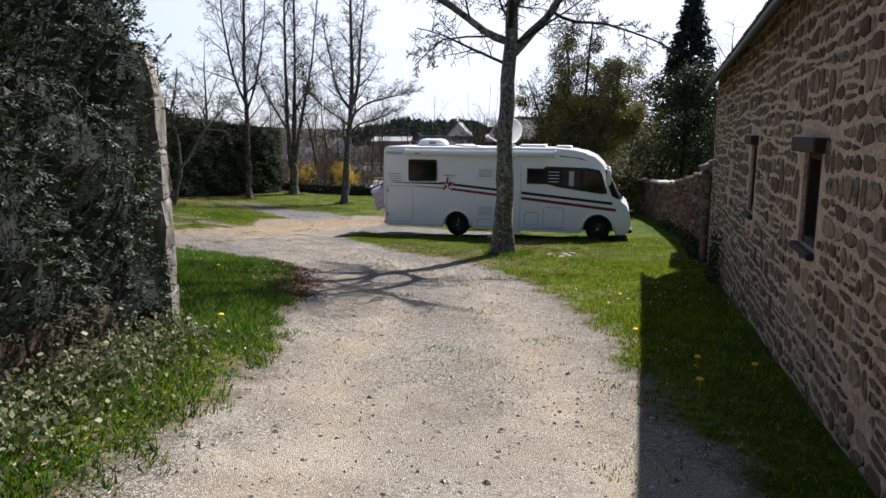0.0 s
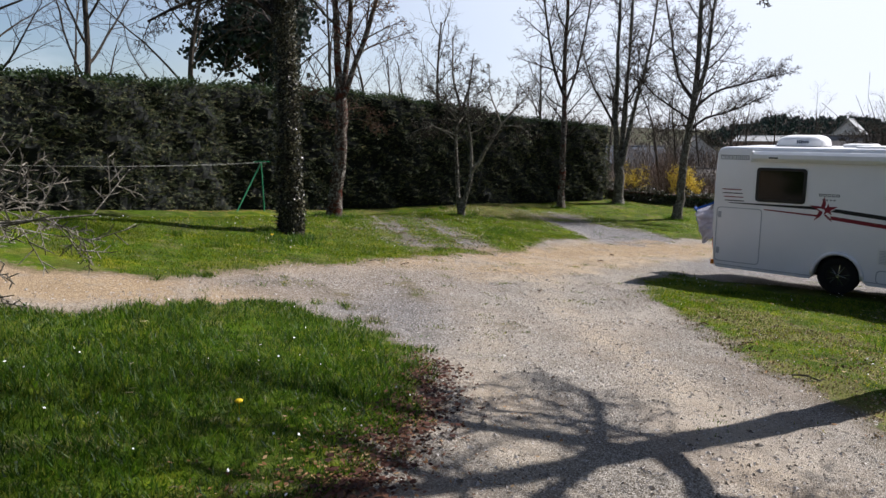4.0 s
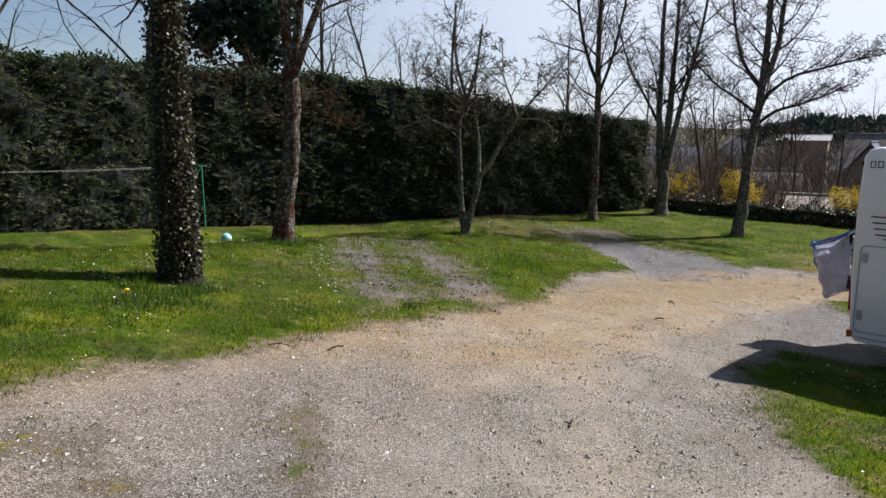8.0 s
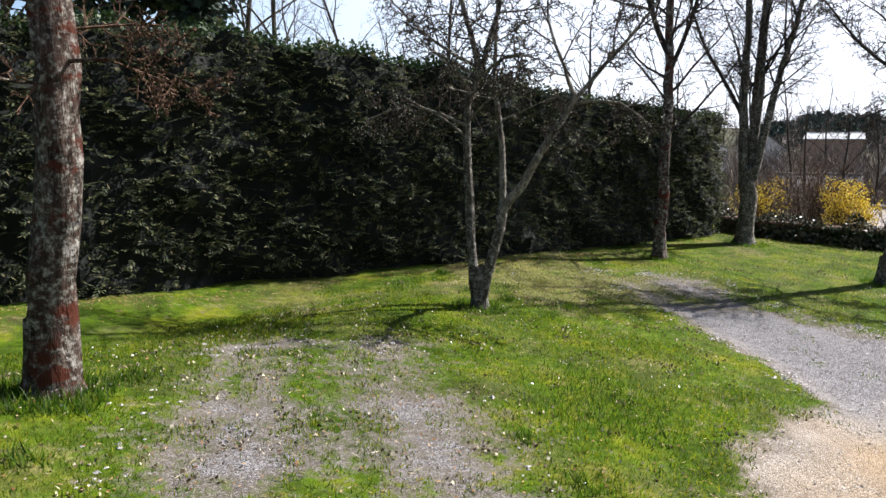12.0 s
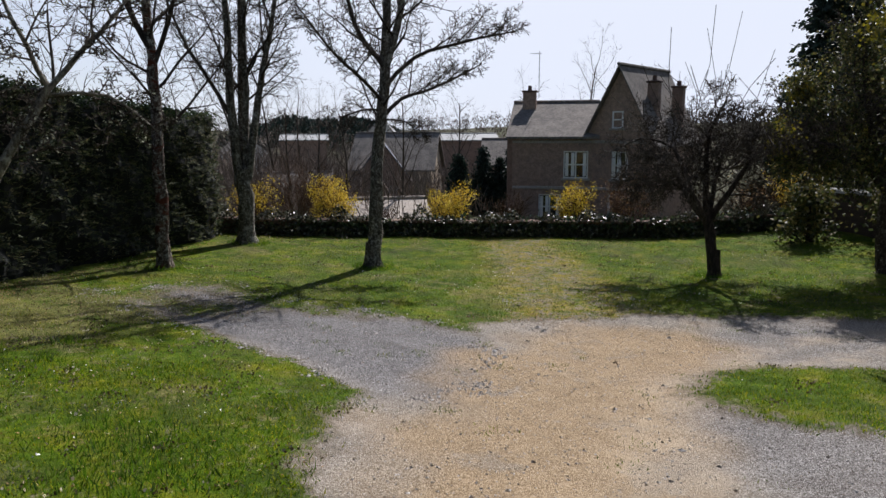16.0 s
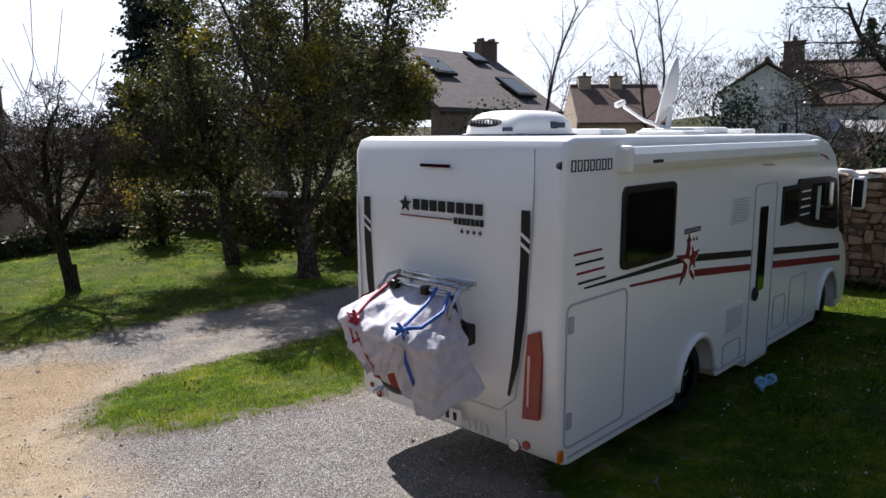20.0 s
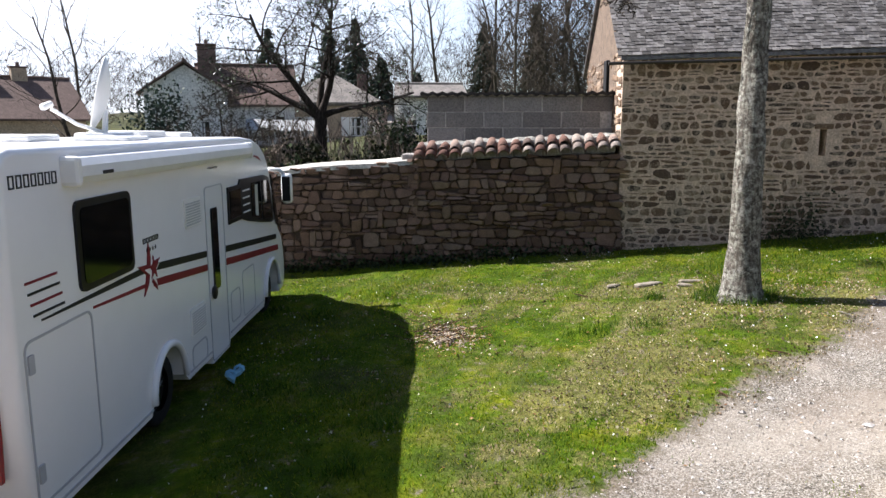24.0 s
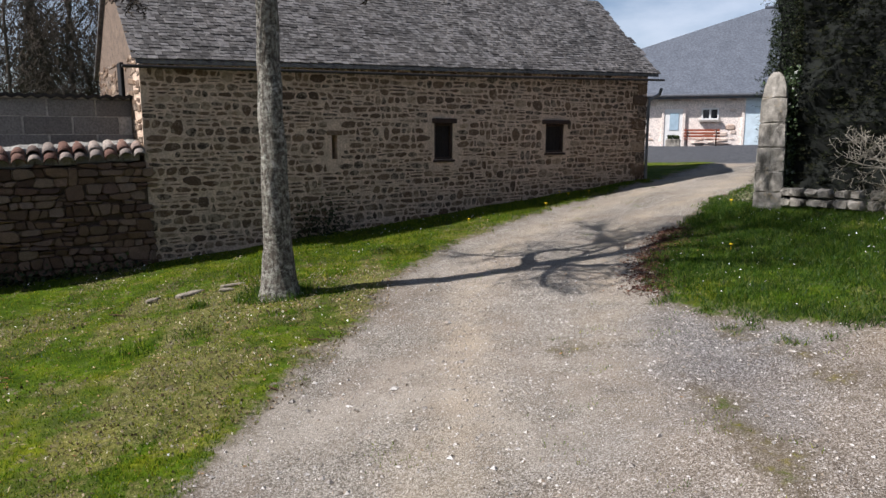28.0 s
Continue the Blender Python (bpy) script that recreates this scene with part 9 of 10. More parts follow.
# the old ivy-clad fruit tree behind the wall, and a small plum before it
OLD = [(8, 60, 0.75, 0.10, 0.0, 0.25), (9, 55, 0.5, 0.16, -0.01, 0.25), (7, 50, 0.5, 0.2, -0.02, 0.2), (4, 50, 0.5, 0.2, 0, 0.2), (0, 0, 0, 0.2, 0, 0)]
ot, oth = bare(161, (19.0, 17.7), "old spreading bare fruit tree with ivy on its limbs", 0, 0.24, OLD, (M_BARK_DARK, M_BARK_DARK, M_TWIG),
               forks=(2.2, 0.2, [(35, 100, 4.0, 0.14), (55, 80, 3.6, 0.12), (28, 250, 3.8, 0.13), (62, 270, 3.4, 0.11), (10, 0, 4.0, 0.12)]))
ot.foliage(oth, M_IVY, 3, 0.12, 0.07, "ivy", 0.08, 4)
bare(162, (13.2, 20.6), "small bare plum tree behind the wall", 0, 0.07, t2spec, (M_BARK_DARK, M_TWIG, M_TWIG), forks=(0.9, 0.06, [(30, 90, 2.2, 0.05), (35, 260, 2.2, 0.05), (12, 0, 2.4, 0.05)]))
ht_, hth_ = bare(163, (17.6, 18.4), "clipped evergreen block in the neighbouring garden", 1.3, 0.05, [(20, 60, 0.6, 0.05, 0, 0.0), (6, 45, 0.5, 0.14, 0.0, 0.1), (0, 0, 0, 0.16, 0, 0)], (M_BARK_DARK, M_TWIG, M_TWIG), category="shrub", name="evergreen_shrub")
ht_.foliage(hth_, M_YEW, 30, 0.2, 0.1, seed=8)
# bare trees further off: a few grown once, then copied
FARSPEC = [(12, 42, 0.42, 0.04, 0.02, 0.25), (7, 42, 0.5, 0.10, 0.04, 0.25), (4, 45, 0.5, 0.14, 0.02, 0.2), (0, 0, 0, 0.16, 0, 0)]
protos = []
for k in range(4):
    protos.append(bare(170 + k, (-22 - 4 * k, 36 + 9 * k), "bare leafless tree behind the hedge", 9.5 + k * 0.5, 0.13, FARSPEC, (M_TWIG, M_TWIG, M_TWIG))[1])
rf = random.Random(17)
far_spots = [(-19, 20, 0.95), (-20, 46, 0.72), (-22, 18, 1.1), (-24, 28, 1.2), (-18, 55, 1.1), (-10, 58, 0.9), (-24, 50, 1.2), (-28, 40, 1.2),
             (16, 41, 0.8), (20, 30.2, 0.7), (22, 26, 0.65), (45, 31, 1.0), (48, 24, 1.0), (50, 1, 1.2), (54, 7, 1.2), (42, 2.5, 1.0), (58, -6, 1.3), (46, -3, 1.35), (49, -6, 1.4), (52, -9, 1.5), (55, 0, 1.4), (57, 4, 1.35),
             (-7.5, 52, 0.55), (-4.8, 55, 0.6), (-2.5, 50, 0.6), (-6, 62, 0.7), (-9, 70, 0.8), (-12, 75, 0.9), (4, 70, 0.8), (8, 72, 0.8), (-16, 66, 0.9), (12, 66, 0.8), (17, 62, 0.9), (-1, 86, 0.9), (6, 104, 1.0), (-8, 98, 1.0), (16, 90, 1.0), (-20, 110, 1.1), (-30, 90, 1.1)]
for k, (x, y, s) in enumerate(far_spots):
    ob = copy_thing(protos[k % 4], pose(x, y, gz(x, y) - 0.1, 0, 0, rf.uniform(0, 360)))
    ob.scale = (s, s, s * rf.uniform(0.85, 1.1))
    tagged(ob, "bare leafless tree among the gardens" if y > 50 or x > 0 else "bare leafless tree behind the hedge", "tree", "bare background trees")
# the wooded hill: one mass of pine tops and one of leafless woods
rng = np.random.default_rng(71)
cs = []
for _ in range(900):
    x, y = rng.uniform(-36, 24), rng.uniform(240, 330)
    far = (y + 20) / 300
    crest = 12.2 * math.exp(-((x + 4) / 22) ** 4) * far
    h = rng.uniform(4, 6.5)
    base = min(land(x, y), crest - h + rng.uniform(-3.5, 0.3))
    m = 46
    z = rng.uniform(0, 1, m)
    a = rng.uniform(0, 6.28, m)
    q = (1 - z) * 2.4 * rng.uniform(0.5, 1.1, m)
    top_z = max(base + h, land(x, y) + 2.5)
    cs.append(np.column_stack([x + q * np.cos(a), y + q * np.sin(a), top_z - h + z * h]))
c = np.concatenate(cs)
tagged(soup("pine_wood", leaves(c, 1.3, np.array([0, 0, 1.0]), 0.8, 0.32, rng), 4, leaf_mat("far_pine", ("2b3a35", "35463d", "445343"), 0.9, 0.0)), "dark pine wood on the far hill", "wood", kind="stuff")
cs = []
for _ in range(1200):
    x, y = rng.uniform(-170, 220), rng.uniform(85, 330)
    if abs(x) < 25 and y < 125 and rng.uniform() < 0.7:
        continue
    h = rng.uniform(5, 9)
    m = 52
    z = rng.uniform(0.1, 1, m)
    a = rng.uniform(0, 6.28, m)
    q = np.sin(z * 2.7) * 2.6 * rng.uniform(0.3, 1.1, m)
    cs.append(np.column_stack([x + q * np.cos(a), y + q * np.sin(a), land(x, y) + z * h]))
c = np.concatenate(cs)
cs = []
for _ in range(230):
    x, y = rng.uniform(62, 130), rng.uniform(-60, 60)
    h = rng.uniform(6, 10)
    m = 260
    z = rng.uniform(0.05, 1, m)
    a = rng.uniform(0, 6.28, m)
    q = np.sin(z * 2.7) * 3.0 * rng.uniform(0.2, 1.1, m)
    cs.append(np.column_stack([x + q * np.cos(a), y + q * np.sin(a), land(x, y) + z * h]))
for _ in range(34):
    x, y = rng.uniform(41, 56), rng.uniform(-9, 2.2)
    h, m = rng.uniform(7, 10.5), 420
    z = rng.uniform(0.1, 1, m)
    a = rng.uniform(0, 6.28, m)
    q = np.sin(z * 2.7) * 2.2 * rng.uniform(0.1, 1.1, m)
    cs.append(np.column_stack([x + q * np.cos(a), y + q * np.sin(a), land(x, y) + z * h]))
east = np.concatenate(cs)
tagged(soup("leafless_wood", leaves(c, 1.3, np.array([0, 0, 1.0]), 1.0, 0.07, rng), 4, leaf_mat("far_twigs", ("5a5048", "6b5f55", "7d7065", "555043"), 0.9, 0.0)), "brown leafless woodland across the valley", "wood", kind="stuff")
tagged(soup("twiggy_wood", leaves(east, 0.9, np.array([0, 0, 1.0]), 1.0, 0.03, rng), 4, M_TWIG), "leafless twiggy trees behind the village houses", "wood", kind="stuff")
cs = []
for _ in range(640):
    x, y = rng.uniform(-18, 14), rng.uniform(46, 106)
    if x > 0.5 and y < 70:
        continue
    h, w, m = rng.uniform(1.0, 2.6) + (0.085 if x < 0 else 0.035) * max(0, y - 60), rng.uniform(0.8, 1.8), 85
    z = rng.uniform(0, 1, m) ** 0.7
    a = rng.uniform(0, 6.28, m)
    q = (0.25 + 0.75 * z) * w * rng.uniform(0.1, 1.0, m)
    cs.append(np.column_stack([x + q * np.cos(a), y + q * np.sin(a), land(x, y) + z * h]))
for _ in range(60):
    x, y = rng.uniform(11.5, 24), rng.uniform(11, 24)
    h, w, m = rng.uniform(0.8, 1.8), rng.uniform(0.5, 1.1), 80
    z = rng.uniform(0, 1, m) ** 0.7
    a = rng.uniform(0, 6.28, m)
    q = (0.25 + 0.75 * z) * w * rng.uniform(0.1, 1.0, m)
    cs.append(np.column_stack([x + q * np.cos(a), y + q * np.sin(a), land(x, y) + z * h]))
c = np.concatenate(cs)
o = np.column_stack([rng.normal(0, 0.35, (len(c), 2)), np.ones(len(c))])
tagged(soup("brushwood", leaves(c, 0.95, o, 2.2, 0.018, rng), 4, M_TWIG_BRUSH), "brown leafless brushwood in the lower gardens", "brush", kind="stuff")


# ---- turf ----
def blades(name, x, y, height, width, material, label, rng, lean=0.45):
    n = len(x)
    z = mound(x, y) - 0.01
    a = rng.uniform(0, 2 * np.pi, n)
    h = height * rng.uniform(0.5, 1.3, n)
    w = width * rng.uniform(0.7, 1.3, n)
    ca, sa = np.cos(a), np.sin(a)
    b = rng.uniform(0, 2 * np.pi, n)
    l = h * rng.uniform(0, lean, n)
    p = np.stack([np.column_stack([x - ca * w, y - sa * w, z]), np.column_stack([x + ca * w, y + sa * w, z]), np.column_stack([x + l * np.cos(b), y + l * np.sin(b), z + h])], 1)
    return tagged(soup(name, p, 3, material), label, "grass", kind="stuff")


def scatter(x0, x1, y0, y1, per, rng, keep=None, limit=0.36):
    n = int((x1 - x0) * (y1 - y0) * per)
    x, y = rng.uniform(x0, x1, n), rng.uniform(y0, y1, n)
    ok = gravel_at(x, y) + 0.3 * wobble(x, y, 5.0, 9.0) + 0.2 * wobble(x, y, 2.0, 10.0) + rng.uniform(-0.15, 0.15, n) < limit
    clump = wobble(x, y, 1.3, 11.0) + 0.6 * wobble(x, y, 3.7, 12.0)
    ok &= rng.uniform(-0.9, 0.9, n) < clump + 0.55
    ok &= rng.uniform(0, 1, n) > 0.68 * worn_at(x, y) * (0.45 if per > 3000 else 1.0)
    if keep is not None:
        ok &= keep(x, y)
    return x[ok], y[ok]


rng = np.random.default_rng(81)
ZONES = [(-6.9, -1.2, 1.5, 13.0, 4200, 0.07, True), (1.0, 5.2, 1.5, 13.8, 2300, 0.05, False), (-3.2, 6.6, 13.0, 20.2, 2200, 0.036, False), (-13.4, -5.6, 12.0, 20.5, 1900, 0.042, False),
         (-13.2, -5.4, 20.5, 27.5, 1900, 0.044, False), (-2.4, 5.0, 23.0, 27.3, 1300, 0.045, False), (-12.2, 8.6, 27.5, 34.0, 520, 0.045, False), (-11, 8.6, 34.0, 40.8, 380, 0.045, False)]
gx_, gy_, lx_, ly_ = [], [], [], []
hs, lh = [], []
for x0, x1, y0, y1, per, h, lush in ZONES:
    if lush:
        x, y = scatter(x0, x1, y0, y1, per, rng)
        lx_.append(x), ly_.append(y), lh.append(np.full(len(x), h))
    else:
        x, y = scatter(x0, x1, y0, y1, per, rng, lambda x, y: (1.63 + 0.2996 * (y - 1.88) > x + 0.05) | (y > 13.4))
        gx_.append(x), gy_.append(y), hs.append(np.full(len(x), h))
gx_, gy_, hs = np.concatenate(gx_), np.concatenate(gy_), np.concatenate(hs)
blades("grass", gx_, gy_, hs * (1 + 0.4 * wobble(gx_, gy_, 0.7, 6.0)), 0.006, M_GRASS, "short patchy lawn grass", rng, 1.1)
lx_, ly_, lh = np.concatenate(lx_), np.concatenate(ly_), np.concatenate(lh)
blades("long_grass", lx_, ly_, lh * (1 + 0.35 * wobble(lx_, ly_, 0.9, 2.0)), 0.0055, M_GRASS_LUSH, "longer lush green grass", rng, 1.3)
# tufts at the feet of the trees
tx, ty = [], []
for cx, cy, rr, n in ((1.3, 13.95, 0.5, 1500), (-9.1, 17.0, 0.6, 1900), (-11.1, 21.2, 0.5, 1800), (-10.4, 27.2, 0.4, 900), (-9.6, 34.9, 0.4, 500), (-8.2, 39.0, 0.6, 700), (-5, 35.7, 0.5, 700), (2.5, 33.4, 0.4, 500)):
    a, q = rng.uniform(0, 6.28, n), rr * np.sqrt(rng.uniform(0.1, 1, n))
    tx.append(cx + q * np.cos(a)), ty.append(cy + q * np.sin(a))
tx, ty = np.concatenate(tx), np.concatenate(ty)
blades("grass_tufts", tx, ty, rng.uniform(0.05, 0.14, len(tx)), 0.006, M_GRASS_LUSH, "tufts of uncut grass at the tree feet", rng, 0.9)
# tufts sprouting in the gravel
sx, sy = [], []
for _ in range(260):
    cx, cy = rng.uniform(-6.5, 2), rng.uniform(2.5, 30)
    n = rng.integers(12, 60)
    q = rng.normal(0, 0.09, (n, 2))
    sx.append(cx + q[:, 0]), sy.append(cy + q[:, 1])
sx, sy = np.concatenate(sx), np.concatenate(sy)
ok = np.abs(sx + 1.5) + 3 * (gravel_at(sx, sy) < 0.9) > 0.9
blades("gravel_weeds", sx[ok], sy[ok], np.full(ok.sum(), 0.035), 0.005, M_GRASS, "small tufts sprouting in the gravel", rng, 0.8)

# ---- loose stones, leaves, flowers ----


def bits(name, x, y, size, material, label, category, rng, lift=0.3):
    """Squat eight-sided grains lying on the ground."""
    n = len(x)
    z = mound(x, y) + size * lift * 0.5
    s = size[:, None] * rng.uniform(0.6, 1.2, (n, 3)) * np.array([1, 1, 0.55])
    a = rng.uniform(0, 6.28, n)
    ux = np.column_stack([np.cos(a), np.sin(a), 0 * a]) * s[:, :1]
    uy = np.column_stack([-np.sin(a), np.cos(a), 0 * a]) * s[:, 1:2]
    uz = np.column_stack([0 * a, 0 * a, s[:, 2]])
    c = np.column_stack([x, y, z])
    tris = []
    ring = [ux, uy, -ux, -uy]
    for k in range(4):
        tris.append(np.stack([c + ring[k], c + ring[(k + 1) % 4], c + uz + rng.normal(0, 0.15, (n, 1)) * ux], 1))
    return tagged(soup(name, np.concatenate(tris), 3, material), label, category, kind="stuff")


M_PEBBLE = stone_mat("loose_pebbles", ("6b6660", "a09a92", "d2ccc4", "91826f", "4b4743"), 30, 0.3, by="island", bump=0.2)
n = 60000
x, y = rng.uniform(-7.5, 2.0, n), rng.uniform(1.5, 30, n)
ok = gravel_at(x, y) > 0.35
xn, yn = rng.uniform(-6.6, 0.6, 45000), rng.uniform(9.5, 19.5, 45000)
near_ok = (gravel_at(xn, yn) > 0.35) & (rng.uniform(-0.6, 0.9, 45000) < wobble(xn, yn, 1.3, 61.0) + 0.4)
x, y, ok = np.append(x, xn), np.append(y, yn), np.append(ok, near_ok)
bits("pebbles", x[ok], y[ok], np.exp(rng.normal(-4.85, 0.45, ok.sum())), M_PEBBLE, "loose pale pebbles on the drive", "gravel", rng)
# dead leaves
fx_, fy_ = [], []
for cx, cy, sx_, sy_, n in ((-1.95, 9.6, 0.3, 1.0, 2600), (1.6, 12.8, 1.0, 1.4, 900), (-1.7, 4.2, 0.35, 1.4, 900), (0.9, 15.5, 2.0, 1.8, 900), (-9.3, 19.5, 2.0, 2.5, 700), (-8.0, 22.0, 1.6, 2.0, 700), (1.7, 7.5, 0.4, 2.6, 700), (-6.5, 17.5, 0.4, 2.5, 350), (-4, 40.0, 4.0, 0.5, 2200), (3.5, 38.6, 3.0, 0.5, 1800), (-2.6, 30.3, 0.9, 0.25, 500), (-8.5, 31.5, 1.3, 1.6, 500), (1.9, 17.5, 0.35, 0.25, 900)):
    fx_.append(rng.normal(cx, sx_, n)), fy_.append(rng.normal(cy, sy_, n))
f = rng.uniform(2.2, 6.8, 3600)
fx_.append(np.interp(f, range(8), [p[0] for p in HLINE]) + 0.25 + np.abs(rng.normal(0, 0.35, 3600)))
fy_.append(np.interp(f, range(8), [p[1] for p in HLINE]))
fx_, fy_ = np.concatenate(fx_), np.concatenate(fy_)
ok = (gravel_at(fx_, fy_) < 0.6) | (rng.uniform(0, 1, len(fx_)) < 0.12)
fx_, fy_ = fx_[ok], fy_[ok]
c = np.column_stack([fx_, fy_, mound(fx_, fy_) + 0.015])
d = np.column_stack([rng.normal(size=(len(fx_), 2)), rng.normal(0, 0.25, len(fx_))])
d /= np.linalg.norm(d, axis=1)[:, None]
s = np.cross(d, np.array([0, 0, 1.0])) + np.column_stack([0 * fx_, 0 * fx_, rng.normal(0, 0.3, len(fx_))])
q = rng.uniform(0.008, 0.022, len(fx_))[:, None]
tagged(soup("leaf_litter", np.stack([c - d * q, c + s * q * 0.5, c + d * q, c - s * q * 0.5], 1), 4, M_DRYLEAF), "dead brown leaves strewn on grass and gravel", "leaves", kind="stuff")
# daisies and dandelions
x, y = rng.uniform(-12.5, 6.5, 9000), rng.uniform(2, 36, 9000)
ok = (gravel_at(x, y) < 0.2) & (wobble(x, y, 0.6, 8.0) > 0.05) & ((1.63 + 0.2996 * (y - 1.88) > x) | (y > 13.4))
x, y = x[ok][:1700], y[ok][:1700]
c = np.column_stack([x, y, mound(x, y) + 0.055])
tagged(soup("daisies", leaves(c, 0.018, np.array([0, 0, 1.0]), 0.0, 0.5, rng), 4, M_DAISY), "scattered small white daisies in the lawn", "flowers", kind="stuff")
bm = bmesh.new()
for x, y in ((1.75, 4.6), (1.95, 5.2), (2.3, 5.0), (1.8, 6.4), (-3.1, 9.6), (-1.9, 5.9), (2.2, 8.6), (-8.7, 16.2)):
    bmesh.ops.create_uvsphere(bm, u_segments=8, v_segments=5, radius=0.028, matrix=pose(x, y, float(mound(x, y)) + 0.09) @ Matrix.Diagonal((1, 1, 0.5, 1)))
    rod(bm, (x, y, float(mound(x, y))), (x, y, float(mound(x, y)) + 0.085), 0.003, None, 4)
tagged(part("dandelions", bm, M_DANDELION), "yellow dandelions in the grass", "flowers", kind="stuff")
# ivy and weeds along the foot of the gate hedge
n = 8000
x = -2.3 + np.abs(rng.normal(0, 0.30, n))
y = rng.uniform(0.5, 5.6, n)
c = np.column_stack([x, y, mound(x, y) + np.abs(rng.normal(0.04, 0.10, n)) * np.clip(1.3 - (x + 2.3) * 1.6, 0.15, 1)])
tagged(soup("hedge_foot_weeds", leaves(c, 0.036, np.array([0.3, 0, 0.8]), 0.8, 0.4, rng), 4, leaf_mat("weed_leaves", ("2c3a20", "4f5f35", "76804f", "a09d80", "8a7a5c"), 0.6, 0.25, 0.3)), "ivy and weeds at the foot of the hedge", "weeds", kind="stuff")
# ivy patch on the barn
n = 700
u, v = rng.normal(0, 0.36, n), np.abs(rng.normal(0, 0.34, n))
bx, by = barn_xy(9.2 + u, -0.08 - rng.uniform(0, 0.12, n) * np.clip(1 - v, 0.1, 1))
c = np.column_stack([bx, by, land(bx, by) + v])
tagged(soup("wall_ivy", leaves(c, 0.05, np.array([-0.8, 0.2, 0.4]), 0.7, 0.4, rng), 4, M_HEDGE), "dark ivy clump at the foot of the barn wall", "ivy", kind="stuff")

# ---- small things ----
for k, (x, y, l, a) in enumerate(((-6.6, 16.2, 0.35, 20), (-6.2, 16.6, 0.3, 70), (-3.6, 16.4, 0.25, 100), (-9.4, 19.6, 0.5, 10), (-8.6, 20.3, 0.4, 60), (-7.2, 20.6, 0.45, 150), (-7.6, 19.7, 0.3, 80), (-6.9, 19.0, 0.5, 30), (-8.9, 18.2, 0.35, 120),
                                  (-2.8, 19.6, 0.3, 5), (-4.2, 21.6, 0.25, 40), (-0.6, 14.7, 0.3, 50), (0.2, 13.4, 0.4, 170), (2.4, 15.4, 0.35, 30), (-1.2, 15.8, 0.2, 0), (-1.25, 20.4, 0.35, 15), (-2.4, 27.4, 0.2, 80), (-4.3, 23.4, 0.3, 130))):
    bm = bmesh.new()
    z = float(mound(x, y)) + 0.012
    p = Vector((x, y, z))
    l *= 0.62
    d = Vector((math.cos(radians(a)), math.sin(radians(a)), 0.03))
    bent(bm, [p, p + d * l * 0.5 + Vector((0, 0.02, 0.015)), p + d * l], 0.008, 5)
    bent(bm, [p + d * l * 0.5, p + d * l * 0.5 + Vector((-d.y, d.x, 0.05)) * l * 0.35], 0.006, 4)
    tagged(part("fallen_twig", bm, M_TWIG_BROWN if k % 3 else M_TWIG_PALE), "broken brown twig lying on the ground", "twig", "fallen twigs")
M_FLATSTONE = stone_mat("flat_stone", ("7b7263", "8f8677"), 9, 0.5)
for k, (x, y, sx_, sy_, a) in enumerate(((2.55, 14.4, 0.5, 0.16, 100), (2.35, 13.85, 0.42, 0.13, 70), (2.75, 14.85, 0.3, 0.14, 120), (2.15, 14.1, 0.24, 0.12, 60), (-1.9, 8.8, 0.06, 0.05, 0))):
    bm = bmesh.new()
    ring = [(math.cos(2 * math.pi * i / 9) * rnd.uniform(0.75, 1.1) * sx_ / 2, math.sin(2 * math.pi * i / 9) * rnd.uniform(0.75, 1.1) * sy_ / 2) for i in range(9)]
    lv = [[bm.verts.new((px * q, py * q, z)) for px, py in ring] for q, z in ((1.0, -0.05), (1.0, 0.005), (0.82, 0.018))]
    for u, v in zip(lv, lv[1:]):
        for i in range(9):
            bm.faces.new((u[i], u[(i + 1) % 9], v[(i + 1) % 9], v[i]))
    bm.faces.new(lv[-1])
    ob = tagged(part("flat_stone", bm, M_FLATSTONE), "flat pale stone sunk in the turf", "stone", "flat stones")
    ob.matrix_basis = pose(x, y, float(mound(x, y)) + 0.02, rnd.uniform(-4, 4), rnd.uniform(-4, 4), a)
# ball
bm = bmesh.new()
bmesh.ops.create_icosphere(bm, subdivisions=4, radius=0.1)
bmat = Mat("turquoise_ball", 0.4).local()
ang = bmat.n.new("ShaderNodeTexWave")
ang.inputs["Scale"].default_value, ang.inputs["Distortion"].default_value = 1.6, 2.0
bmat.l.new(bmat.pos, ang.inputs["Vector"])
bmat.color(bmat.ramp(ang.outputs["Fac"], [(0.4, lin("8fd0cf")), (0.6, lin("cfeeea"))]))
ball = tagged(part("ball", bm, bmat.m, None, smooth=True), "pale turquoise ball lying on the lawn", "ball")
ball.matrix_basis = pose(-12.55, 21.21, float(mound(-12.55, 21.21)) + 0.1, 20, 30, 0)
